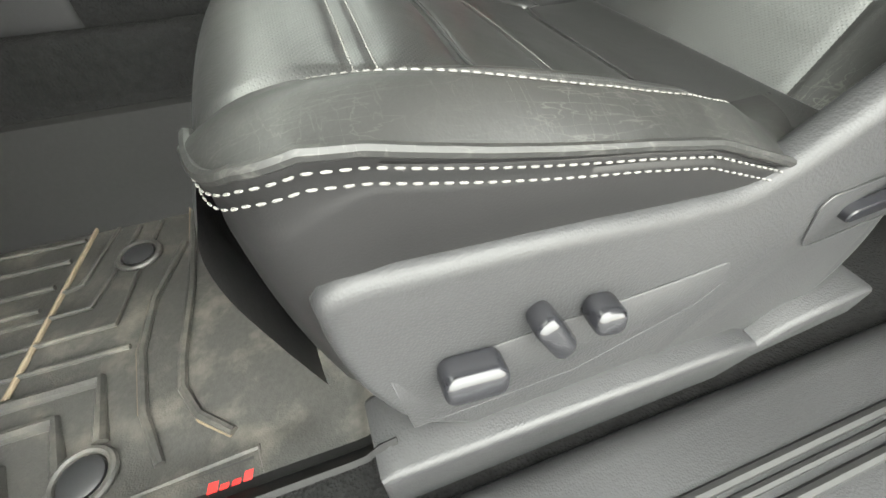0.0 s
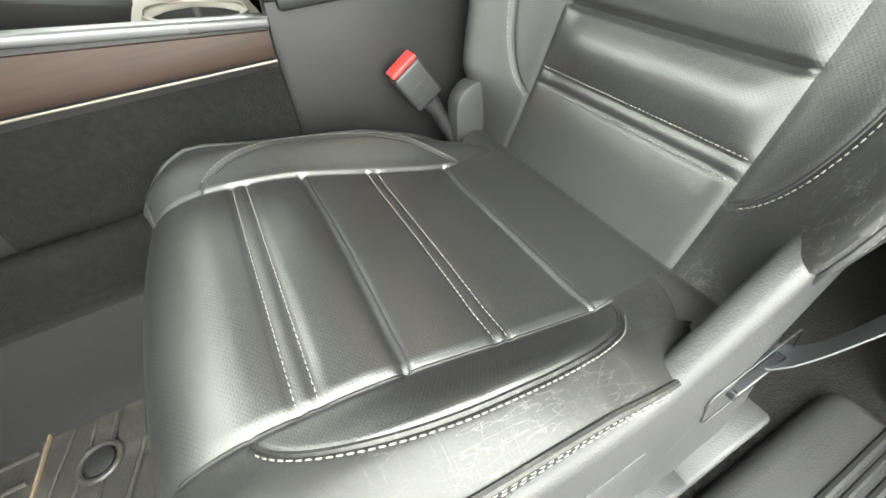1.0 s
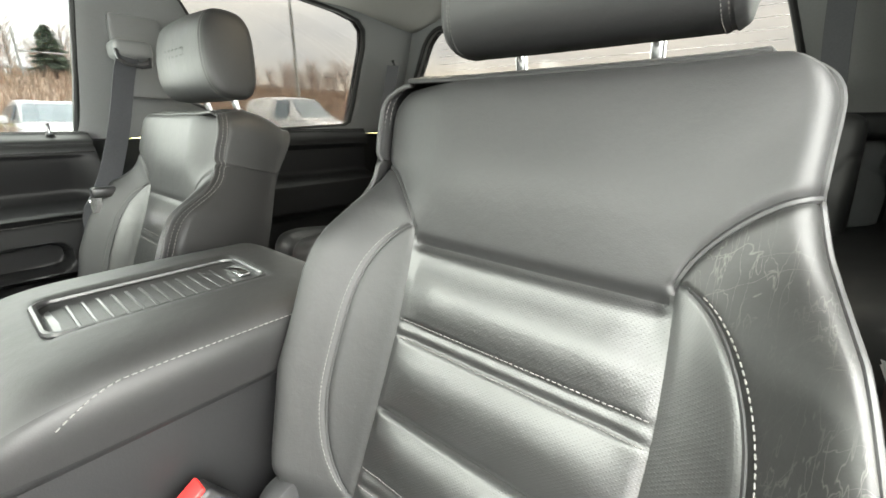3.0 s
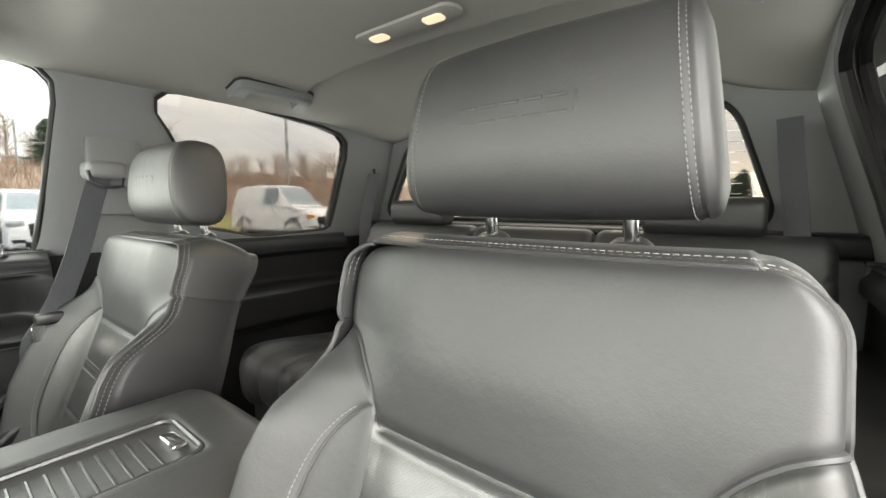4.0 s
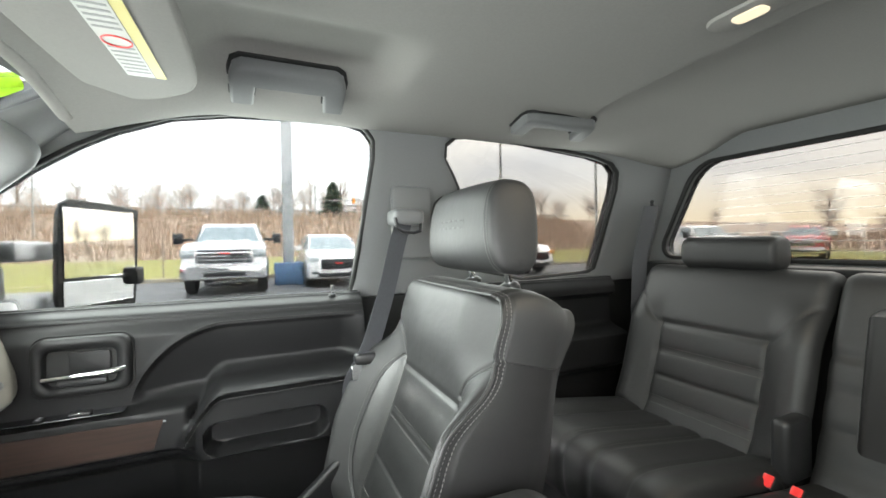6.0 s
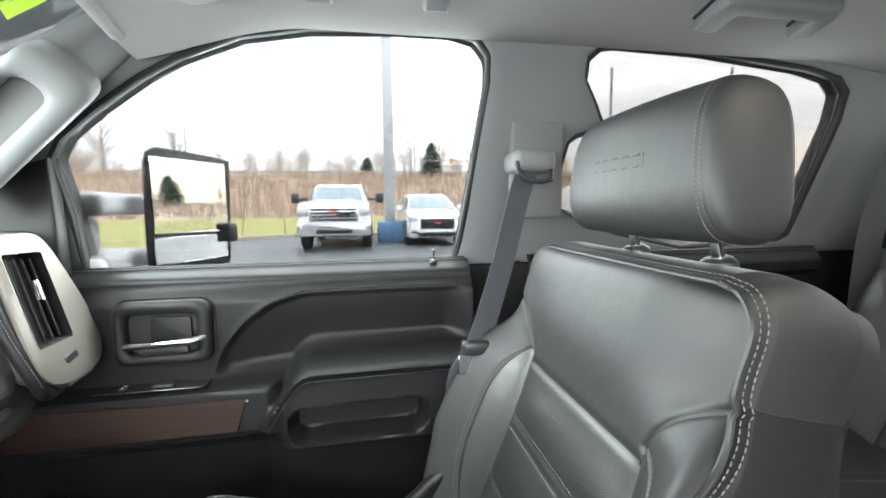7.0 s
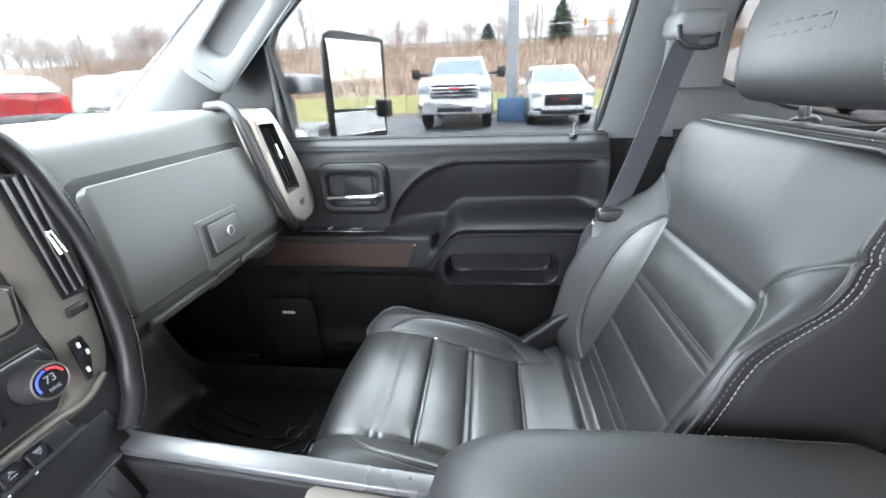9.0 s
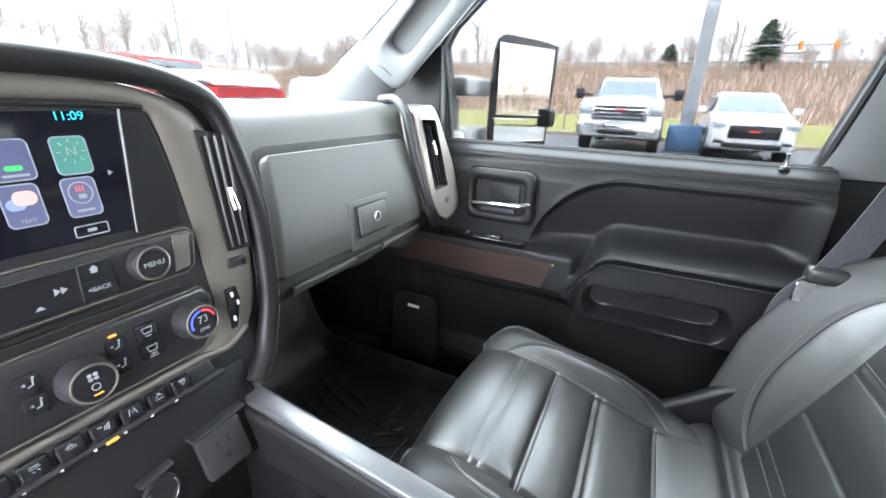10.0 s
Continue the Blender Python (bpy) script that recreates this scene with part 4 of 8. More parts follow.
    for z in (1.0585, 1.0765, 1.2105, 1.2285):
        stitches([put(back_at(t_of_z(z), y, wide, full)) for y in np.linspace(-INSERT + .002, INSERT - .002, 60)], .0036, .0014, .0006, thread, normals=[ahead] * 60)
    for m in (.0072, .0145):
        part_way = [m / (behind[k] - rim[k]).length for k in range(nr + 1)]
        row = [band_at(k, part_way[k], -1) for k in range(nr + 1)] + [band_at(k, part_way[k], 1) for k in range(nr - 1, -1, -1)]
        nrm = [Vector((-.25, -sgn * w.y, w.z)) for w in edge_ways]
        nrm = nrm + [Vector((q.x, -q.y, q.z)) for q in nrm[-2::-1]]
        stitches(row[12:-12], .0042, .0019, .0007, thread, .0008, normals=nrm[12:-12])
    tagged(part("stitching", thread, THREAD, seat, "pale grey contrast stitching", 0), kind="stuff")

    # headrest: a leaning rounded block with flat sides; plain raised bars stand for its mark
    hx, hz = 0.934 + dx, 1.581 + dz
    lean = Matrix.Translation((hx, yc + head_y, hz)) @ Matrix.Rotation(radians(4), 4, "Y")
    HW, HH, HD = 0.134, 0.083, 0.050

    def head(u, v):
        a, b = (u * 2 - 1), v * math.tau
        k = 1.0 - max(0.0, abs(a) - .90) * 1.1 - max(0.0, abs(a) - .965) * 4.5
        k -= 0.035 * gauss(abs(a) - 0.885, 0.010)
        cx, cz = math.cos(b), math.sin(b)
        ex = math.copysign(abs(cx) ** .52, cx) * HD * k
        ez = math.copysign(abs(cz) ** .44, cz) * HH * k * (1 - 0.03 * a * a)
        bow = 0.014 * (ez / HH) ** 2 if cx < 0 else -0.006 * (ez / HH) ** 2
        taper = 1 - 0.085 * ez / HH
        return lean @ Vector((ex + bow + 0.006 * a * a, math.copysign(abs(a) ** .95, a) * HW * taper * sgn, ez))

    hb = grid(head, 130, 84)
    bmesh.ops.remove_doubles(hb, verts=hb.verts[:], dist=1e-5)
    bmesh.ops.holes_fill(hb, edges=[e for e in hb.edges if e.is_boundary], sides=0)
    rest = part("headrest", hb, LEATHER, seat, "black leather headrest with a pressed mark", 50)
    for sd in (-1, 1):
        th = bmesh.new()
        for a in (.845, .880):
            pts = [head((1 + sd * a) / 2, k / 160) for k in range(161)]
            stitches(pts, 0.0032, 0.0014, 0.0005, th, normals=[(p - lean.translation).normalized() for p in pts])
        tagged(part("headrest_stitching", th, THREAD, rest, "", 0), kind="stuff")
    emb = bmesh.new()
    for k in range(6):
        y0 = -0.060 + k * 0.0208
        wd = 0.0030 if k == 5 else 0.0165
        f = -HD + 0.006 * ((y0 + wd / 2) / HW) ** 2 - 0.0002
        if k == 5:
            box(f, f + .006, -y0 - wd, -y0, -0.0080, 0.0080, 0.0006, 2, emb)
            continue
        for z0 in (-0.0080, 0.0052):
            box(f, f + .006, -y0 - wd, -y0, z0, z0 + .0028, 0.0006, 2, emb)
    emb.transform(lean @ Matrix.Translation((0.0, 0, 0.004)))
    tagged(part("emblem", emb, LEATHER, rest, "raised plain bars pressed in leather"), kind="stuff")
    for py in (head_y - 0.071, head_y + 0.071):
        part("headrest_post", tube([(hx + .034, yc + py, 1.465 + dz), (hx + .020, yc + py, 1.530 + dz)], 0.0068, 14), CHROME, seat, "chrome headrest post")
        part("post_collar", tube([(hx + .033, yc + py, 1.466 + dz), (hx + .0325, yc + py, 1.476 + dz), (hx + .0322, yc + py, 1.480 + dz), (hx + .032, yc + py, 1.4805 + dz)], [0.019, 0.018, 0.013, 0.008], 24), BLACK, seat)

    # plinth, outer trim
    o = sgn
    part("seat_base", box(0.33 + dx, 0.70 + dx, yc - .165, yc + .165, 0.825, 0.965, 0.02), BLACK, seat)
    for px in (0.35, 0.63):
        for sd in (-1, 1):
            part("seat_foot", box(px + dx, px + .06 + dx, yc + sd * .15 - .02, yc + sd * .15 + .02, FLOOR - .003, 0.83, 0.006), BLACK, seat)
    part("hinge_cover", prism([(q[0] + .70 + dx, q[1] + 0.99) for q in rounded(.11, .12, .035, 5)], -o * 0.03, "y", yc - o * .185, 0.008, 2), PLASTIC, seat)
    outline = [(0.320, 0.984), (0.325, 0.992), (0.338, 0.996), (0.38, 0.994), (0.45, 0.990), (0.525, 0.984), (0.578, 0.989), (0.63, 1.026), (0.69, 1.075), (0.725, 1.082), (0.75, 1.055), (0.73, 0.985), (0.705, 0.900), (0.64, 0.842), (0.52, 0.832), (0.42, 0.840), (0.362, 0.872), (0.334, 0.912), (0.322, 0.952)]
    sm_out = [(q[0] + dx, q[1]) for q in spline(outline + [outline[0]], 120)][:-1]
    flare = lambda z: o * 0.022 * sm(z, 0.985, 0.855)

    def flared(b_):
        for v_ in b_.verts:
            v_.co.y += flare(v_.co.z)
        return b_

    trim = part("side_trim", flared(prism(sm_out, o * 0.026, "y", yc + o * 0.186, 0.010, 4)), PLASTIC if switches else SOFT, seat, "grained dark grey plastic side shield", 50)
    part("seat_track_cover", prism([(q[0] + dx, q[1]) for q in ((0.325, 0.800), (0.60, 0.806), (0.625, 0.826), (0.715, 0.845), (0.718, 0.874), (0.700, 0.880), (0.640, 0.864), (0.622, 0.846), (0.605, 0.856), (0.58, 0.857), (0.335, 0.862), (0.325, 0.856))], o * 0.058, "y", yc + o * 0.192, 0.005, 3), PLASTIC, seat, "moulded plastic cover of the seat track")
    if switches:
        rec = prism([(q[0] + dx, q[1]) for q in ((0.345, .925), (0.352, .880), (.46, .882), (.55, .905), (.60, .935), (.52, .931), (.43, .928))], o * 0.0015, "y", yc + o * 0.211, 0.0012, 2)
        part("switch_recess", flared(rec), PLASTIC, trim)
        for (kx, kz, lw, lh, rot) in ((0.389, 0.922, .038, .019, 6), (0.436, 0.937, .016, .032, -32), (0.470, 0.936, .021, .017, 10)):
            kb = prism(rounded(lw, lh, min(lw, lh) * .40, 5), o * 0.020, "y", 0, 0.005, 3)
            kb.transform(Matrix.Translation((kx + dx, yc + o * 0.211, kz)) @ Matrix.Rotation(radians(rot), 4, "Y"))
            part("seat_switch", flared(kb), GLOSS, trim, "smooth black power seat switch")
        sl = prism(rounded(.060, .011, .005, 4), o * 0.008, "y", 0, 0.001, 1)
        sl.transform(Matrix.Translation((0.672, yc + o * 0.220, 0.956)) @ Matrix.Rotation(radians(-6), 4, "Y"))
        part("trim_slot", sl, GLOSS, trim, "dark slot in the side shield")
        ln = tube([(q[0] + 0.668, yc + o * (0.2235 - .12 * q[1]), q[1] + .958) for q in [(Matrix.Rotation(radians(6), 2) @ Vector(p)) for p in rounded(.105, .040, .010, 4)]], .0007, 6, True)
        part("slot_plate_edge", ln, BLACK, trim)
    return seat


front_seat("bucket_seat", "black perforated leather front seat with worn outer bolster", -0.397, -1, 0.0, 0.0, True, 0.020, 0.020)
front_seat("bucket_seat", "black perforated leather front seat with pale stitching", 0.408, 1, -0.024, -0.028, False, 0.026, 0.020)


# ---- overhead fittings ----
def grab_handle(x0, x1, yi, yo, label):
    """A hinged handle lying in the roof's cove; yi: its grip, yo: its hinged feet."""
    t = thing("grab_handle", label, "handle", ((x0 + x1) / 2, (yi + yo) / 2, roof_z((x0 + x1) / 2, yo) - .04), "roof grab handles")

    def arch(e, off0, off1, bev):
        """The handle's U: a broad grip with two feet; e widens it."""
        sg = 1 if yo > yi else -1
        ym, r, leg = yi + (yo - yi) * .42, .022, .040
        xa, xb, ya = x0 - e, x1 + e, yi - sg * e
        out = [(xa, yo), (xa, ya + sg * r), (xa + r * .3, ya + sg * r * .3), (xa + r, ya), (xb - r, ya), (xb - r * .3, ya + sg * r * .3), (xb, ya + sg * r), (xb, yo), (xb - leg - 2 * e, yo), (xb - leg - 2 * e - .004, ym + sg * e), (xa + leg + 2 * e + .004, ym + sg * e), (xa + leg + 2 * e, yo)]
        b_ = prism(out, off1 - off0, "z", 0, bev, 3)
        for v_ in b_.verts:
            v_.co.z = roof_z(v_.co.x, v_.co.y) - (off0 + v_.co.z)
        return b_

    part("grip", arch(0.0, .000, .026, .007), PILLAR, t)
    part("edge_gap", arch(0.0035, -.004, .004, .001), SEAL, t, "dark gap round the handle")


grab_handle(0.480, 0.692, 0.548, 0.622, "grey folding grab handle over the front door")
grab_handle(1.120, 1.352, 0.552, 0.622, "grey folding grab handle over the rear door")
grab_handle(1.120, 1.352, -0.452, -0.525, "grey folding grab handle over the driver's side rear door")

lamp = thing("reading_lamp", "lit twin reading lamp in the headliner", "lamp", (1.180, 0.02, 1.845))
LAMP_ON = glow("warm_lamp_lens", (1.0, 0.82, 0.58), 0.25)
part("bezel", prism([(x, y) for x, y in rounded(0.055, 0.255, 0.026, 8, 1.180, 0.022)], -0.010, "z", roof_z(1.18, 0) + .004, 0.004, 2), HEADLINER, lamp)
for yy in (0.092, -0.048):
    part("lens", prism([(x, y) for x, y in rounded(0.026, 0.044, 0.009, 6, 1.180, yy)], -0.004, "z", roof_z(1.18, 0) - .0055, 0.001, 1), LAMP_ON, lamp, "glowing warm lens")
ld = bpy.data.lights.new("reading_lamp_light", "AREA")
ld.energy, ld.size, ld.color = 0.5, 0.10, (1.0, 0.85, 0.65)
lo = new("reading_lamp_light", ld)
lo.matrix_world = look((1.18, 0.02, roof_z(1.18, 0) - .02), (1.18, 0.02, 0))

visor = thing("sun_visor", "grey cloth sun visor folded up with warning label", "visor", (0.34, 0.46, 1.79))
vz = lambda x, y: 1.803
vo = spline([(.262, .40), (.266, .56), (.274, .605), (.300, .632), (.345, .632), (.400, .590), (.432, .540), (.442, .45), (.446, .30), (.440, .235), (.40, .222), (.29, .222), (.264, .240), (.262, .40)], 70)[:-1]
vb = prism([tuple(q) for q in vo], 0.020, "z", vz(0, 0) - .008, 0.006, 3)
vis = part("panel", vb, HEADLINER, visor)
LABEL_WHITE = material("white_label", (0.42, 0.42, 0.40), 0.5, vary=0.03)
LABEL_YELLOW = material("yellow_label", (0.48, 0.42, 0.12), 0.5, vary=0.03)
INK = material("dark_print", (0.22, 0.22, 0.22), 0.6, vary=0.05)


def on_visor(x0, x1, y0, y1, h, name, mt, lab=""):
    b = grid(lambda u, v: Vector((x0 + (x1 - x0) * u, y0 + (y1 - y0) * v, vz(x0 + (x1 - x0) * u, y0 + (y1 - y0) * v) - 0.0088 - h)), 2, 6)
    return part(name, solid(b, .0003), mt, vis, lab)


on_visor(.346, .382, 0.275, 0.508, .0004, "warning_label", LABEL_WHITE, "white label with small print")
on_visor(.383, .397, 0.275, 0.508, .0004, "warning_stripe", LABEL_YELLOW, "yellow stripe of the label")
for k in range(16):
    if 6 <= k <= 8:
        continue
    on_visor(.349, .379, 0.280 + k * .0138, 0.285 + k * .0138, .0008, "print_line", INK)
ring = tube([(.364 + .016 * math.cos(a), .388 + .016 * math.sin(a), vz(.345, .388) - .0100) for a in np.linspace(0, math.tau, 24, endpoint=False)], .0011, 6, True)
part("warning_ring", ring, RED, vis, "red ring printed on the label")

# ---- windscreen pillar handle ----
ph = thing("pillar_handle", "grey plastic grab handle on the windscreen pillar", "handle", (-0.02, 0.70, 1.55))
H0, H1 = Vector((-0.062, 0.690, 1.528)), Vector((0.205, 0.640, 1.752))
HA = (H1 - H0).normalized()
HNRM = Vector((0.40, -0.88, -0.26))
HNRM = (HNRM - HA * HNRM.dot(HA)).normalized()
HB = HNRM.cross(HA).normalized()
if HB.x < 0:
    HB = -HB
hp = lambda a, c, o: H0 + HA * a + HB * c + HNRM * (o - .010 * abs(a / .146 - 1) ** 3)
H_OUT = rounded(.292, .092, .028, 8, .146, 0.0)
H_IN = rounded(.165, .044, .018, 8, .158, -0.008)
b = bmesh.new()
rr = []
for s_, o_ in ((1, -.03), (1, .010), (.93, .017), (.75, .021), (.3, .021), (.08, .018), (0, .012), (0, -.004)):
    ring = []
    for k in range(120):
        (ia, ic), (oa, oc) = ray_to(H_IN, .156, -.006, k * math.tau / 120), ray_to(H_OUT, .156, -.006, k * math.tau / 120)
        ring.append(b.verts.new(hp(ia + (oa - ia) * s_, ic + (oc - ic) * s_, o_)))
    rr.append(ring)
for r, q in zip(rr, rr[1:]):
    for k in range(120):
        b.faces.new((r[k], r[(k + 1) % 120], q[(k + 1) % 120], q[k]))
grip = part("grip", b, PILLAR, ph, "", 60)
b = bmesh.new()
b.faces.new([b.verts.new(hp(a, c, -.003)) for a, c in H_IN])
part("inset", thick(b, HNRM * -.006), PILLAR, ph, "recessed panel behind the grip")
part("end_seam", tube([hp(.028, -.036, .0185), hp(.032, 0, .0212), hp(.028, .036, .0185)], .0009, 6), SEAL, grip)

# ---- belts ----
def ribbon(pts, width, across, n=40, thick=0.0012):
    """A flat strap along points; across: the direction of its width."""
    p = spline(pts, n)
    w = spline(across, n)
    b = bmesh.new()
    rows = []
    for a, c in zip(p, w):
        a, c = Vector(a), Vector(c).normalized() * width / 2
        rows.append([b.verts.new(a - c), b.verts.new(a + c)])
    for r, q in zip(rows, rows[1:]):
        b.faces.new((r[0], r[1], q[1], q[0]))
    return solid(b, thick)


belt = thing("front_seat_belt", "grey seat belt hanging from the pillar guide", "seat belt", (0.80, 0.72, 1.0), "seat belts")
part("webbing", ribbon([(0.852, 0.692, 1.582), (0.835, 0.694, 1.53), (0.800, 0.672, 1.42), (0.758, 0.640, 1.32), (0.733, 0.622, 1.275), (0.705, .640, 1.20), (0.725, .70, 1.00), (0.735, .745, 0.86)], 0.046, [(0.9, 0.25, -0.25)] * 4 + [(.9, .3, -.3)] * 4, 60), WEB, belt)
gd = part("guide", box(0.826, 0.905, 0.684, 0.765, 1.572, 1.614, 0.014, 4), PILLAR, belt, "light grey belt guide cover")
part("guide_slot", tube([(0.828, 0.688, 1.590), (0.829, 0.681, 1.568), (0.842, 0.678, 1.557), (0.870, 0.678, 1.553), (0.890, 0.680, 1.557), (0.895, .688, 1.575)], 0.0045, 8), BLACK, gd)
part("stop", box(0.708, 0.755, 0.608, 0.630, 1.264, 1.288, 0.006, 3), BLACK, belt)
tongue = part("tongue", box(0.702, 0.726, 0.617, 0.621, 1.230, 1.266, 0.0015, 1), CHROME, belt, "bright metal belt tongue")
part("pillar_slider", prism([(x, z) for x, z in rounded(0.108, 0.190, 0.010, 5, 0.893, 1.582)], 0.020, "y", 0.747, 0.004, 2), PILLAR, belt, "belt height adjuster panel")

belt = thing("rear_seat_belt", "grey rear seat belt on the corner pillar", "seat belt", (1.70, 0.70, 1.0), "seat belts")
part("webbing", ribbon([(1.715, 0.690, 1.64), (1.70, 0.70, 1.55), (1.685, 0.71, 1.46), (1.68, .715, 1.30), (1.68, .715, 1.0)], 0.046, [(0.8, -0.5, 0)] * 5), WEB, belt)
part("guide", tube([(1.70, .675, 1.652), (1.72, .69, 1.645), (1.735, .705, 1.63)], .006, 8), BLACK, belt)

belt = thing("driver_seat_belt", "dark seat belt beside the driver's seat", "seat belt", (0.85, -0.68, 0.9), "seat belts")
part("webbing", ribbon([(0.692, -0.606, 0.950), (0.708, -0.630, 0.966), (0.755, -0.652, 1.015), (0.805, -0.677, 1.10), (0.840, -0.70, 1.25), (0.855, -0.71, 1.45), (0.865, -0.70, 1.60)], 0.046, [(1, .0, -.1), (.9, .25, -.4), (.6, .6, -.45), (.4, .9, -.1), (.6, .7, 0), (.8, .4, 0), (.9, .3, 0)], 60), WEB, belt)
part("guide", box(0.83, 0.905, -0.722, -0.688, 1.585, 1.622, 0.012, 4), PILLAR, belt)
part("stop", box(0.815, 0.862, -0.71, -0.68, 1.205, 1.24, 0.008, 3), BLACK, belt)
part("tongue", box(0.828, 0.850, -0.70, -0.696, 1.165, 1.205, 0.0015, 1), CHROME, belt)
belt = thing("rear_seat_belt", "grey rear seat belt with a bright tongue", "seat belt", (1.70, -0.61, 1.0), "seat belts")
part("webbing", ribbon([(1.735, -0.578, 1.70), (1.72, -0.588, 1.60), (1.715, -0.603, 1.48), (1.71, -0.610, 1.37), (1.70, -.615, 1.0)], 0.048, [(0.4, 0.8, 0)] * 5), WEB, belt)
part("tongue", box(1.690, 1.700, -0.616, -0.588, 1.315, 1.362, 0.002, 1), CHROME, belt, "bright metal belt tongue")
part("stop", box(1.680, 1.712, -0.640, -0.566, 1.360, 1.380, 0.006, 2), BLACK, belt)

bk = thing("seat_belt_buckle", "black belt buckle with a red button", "buckle", (0.63, -0.185, 0.95))
rot = Matrix.Translation((0.600, -0.180, 1.066)) @ Matrix.Rotation(radians(-32), 4, "Y")
part("body", box(-0.021, 0.021, -0.012, 0.012, -0.040, 0.016, 0.005, 3, m=rot), PLASTIC, bk)
part("button", box(-0.019, 0.019, -0.0105, 0.0105, 0.0165, 0.0225, 0.002, 2, m=rot), RED, bk, "red release button")
part("maker_plate", box(-0.011, 0.011, -0.0132, -0.0120, -0.026, -0.008, 0.0004, 1, m=rot), BLACK, bk)
part("stalk", tube([rot @ Vector((0, 0, -.038)), rot @ Vector((0.0, 0, -.065)), (0.648, -0.19, 0.975), (0.665, -.192, .93)], [0.013, 0.010, 0.009, 0.009], 12), BLACK, bk)


# ---- front passenger door ----
def arm_top(x):
    return 1.236 + 0.012 * (x - .43) - 0.105 * sm(x, 0.455, 0.352) ** 1.2


def scoop_edge(x):
    q = min(1.0, max(0.0, (.455 - x) / .177))
    return 1.353 - 0.158 * (1 - (1 - q ** 1.9) ** .62)


def door_y(x, z):
    y = 0.752 + 0.020 * sm(z, 1.34, 1.375) + 0.030 * sm(z, 1.375, 1.402) ** 2
    y += 0.018 * sm(z, 1.10, 0.95)
    top = arm_top(x)
    s = sm(x, 0.358, 0.42) * sm(x, 0.775, 0.745)
    y -= 0.055 * s * sm(z, top + .008, top - .016) * sm(z, 1.062, 1.086)
    y -= 0.016 * s * gauss(z - (top - .012), 0.012)
    edge = scoop_edge(x)
    y += sm(x, 0.276, 0.300) * (0.012 * sm(z, edge + .003, edge - .010) + 0.030 * sm(z, edge + .01, edge - .13)) * sm(z, max(top, 1.198) - .010, max(top, 1.198) + .030) * sm(x, .765, .700)
    y -= 0.003 * gauss(z - edge - .006, .008) * sm(x, .27, .31)
    shelf = sm(x, .402, .376)
    y -= 0.040 * shelf * sm(z, 1.204, 1.194) * sm(z, 1.095, 1.118)
    # oval pull pocket in the armrest
    px, pz = max(abs(x - .536) - .094, 0.0), max(abs(z - 1.124 - .02 * (x - .536)) - .004, 0.0)
    y += 0.050 * sm(math.hypot(px, pz), .033, .020)
    y += 0.030 * sm(x, -.02, .04) * sm(x, .40, .34) * sm(z, 1.090, 1.06) * sm(z, .84, .90)
    return y


DX0, DX1, DZ0, DZ1 = -0.14, 0.762, 0.735, 1.402
door = thing("door_passenger", "closed front passenger door trimmed in black", "door", (0.33, 0.80, DZ0), kind="structure")
dpt = lambda x, z, off=0.0: Vector((x, door_y(x, z) - off, z))
panel = part("door_panel", thick(grid(lambda u, v: dpt(DX0 + (DX1 - DX0) * u, DZ0 + (DZ1 - DZ0) * v), 210, 190), (0, 0.03, 0)), SOFT, door)
part("sill_cap", box(DX0, DX1, 0.800, 0.86, 1.37, 1.398, 0.006, 2), SOFT, door)
part("belt_seal", tube([(x, 0.822, 1.398) for x in np.linspace(0.02, 0.76, 12)], 0.007, 8), SEAL, door)
# groove lines of the padded upper and seams
for fn, x0, x1, r in ((lambda x: 1.378, 0.05, 0.758, .0010), ):
    part("seam", tube([dpt(x, fn(x), .0005) for x in np.linspace(x0, x1, 60)], r, 6), SEAL, door)
part("scoop_seam", tube([dpt(x, scoop_edge(x) + .006, .0005) for x in np.linspace(0.280, 0.758, 90)], .0013, 6), SEAL, door)
arm_line = [(x, arm_top(x) - .030) for x in np.linspace(.372, .752, 90)]
pts = [dpt(x, z) for x, z in arm_line]
tagged(part("armrest_stitching", stitches(pts, .004, .0018, .0007, normals=[(0, -1, .3)] * len(pts)), THREAD, door, "pale stitching along the armrest", 0), kind="stuff")
# wood strip and its bright edge
part("wood_strip", solid(grid(lambda u, v: dpt(-0.02 + (.362 - .018 * (1 - v)) * u, 1.122 + (.062 - .004 * u) * v, 0.0022), 60, 8), .002), WOOD, door, "dark wood veneer strip")
part("strip_edge", tube([dpt(x, 1.176, .002) for x in np.linspace(-.02, .345, 50)], .0022, 6), STEEL, door)
# handle: a raised frame round a deep pocket
def raised_frame(outer, inner, centre, levels, n=96):
    """A frame between two outlines of (x, z); levels: (share of the way outwards, y) pairs."""
    b_ = bmesh.new()
    rings_ = []
    for share, y in levels:
        ring_ = []
        for k in range(n):
            (ix, iz), (ox, oz) = ray_to(inner, *centre, k * math.tau / n), ray_to(outer, *centre, k * math.tau / n)
            ring_.append(b_.verts.new((ix + (ox - ix) * share, y, iz + (oz - iz) * share)))
        rings_.append(ring_)
    for r_, q_ in zip(rings_, rings_[1:]):
        for k in range(n):
            b_.faces.new((r_[k], r_[(k + 1) % n], q_[(k + 1) % n], q_[k]))
    return b_


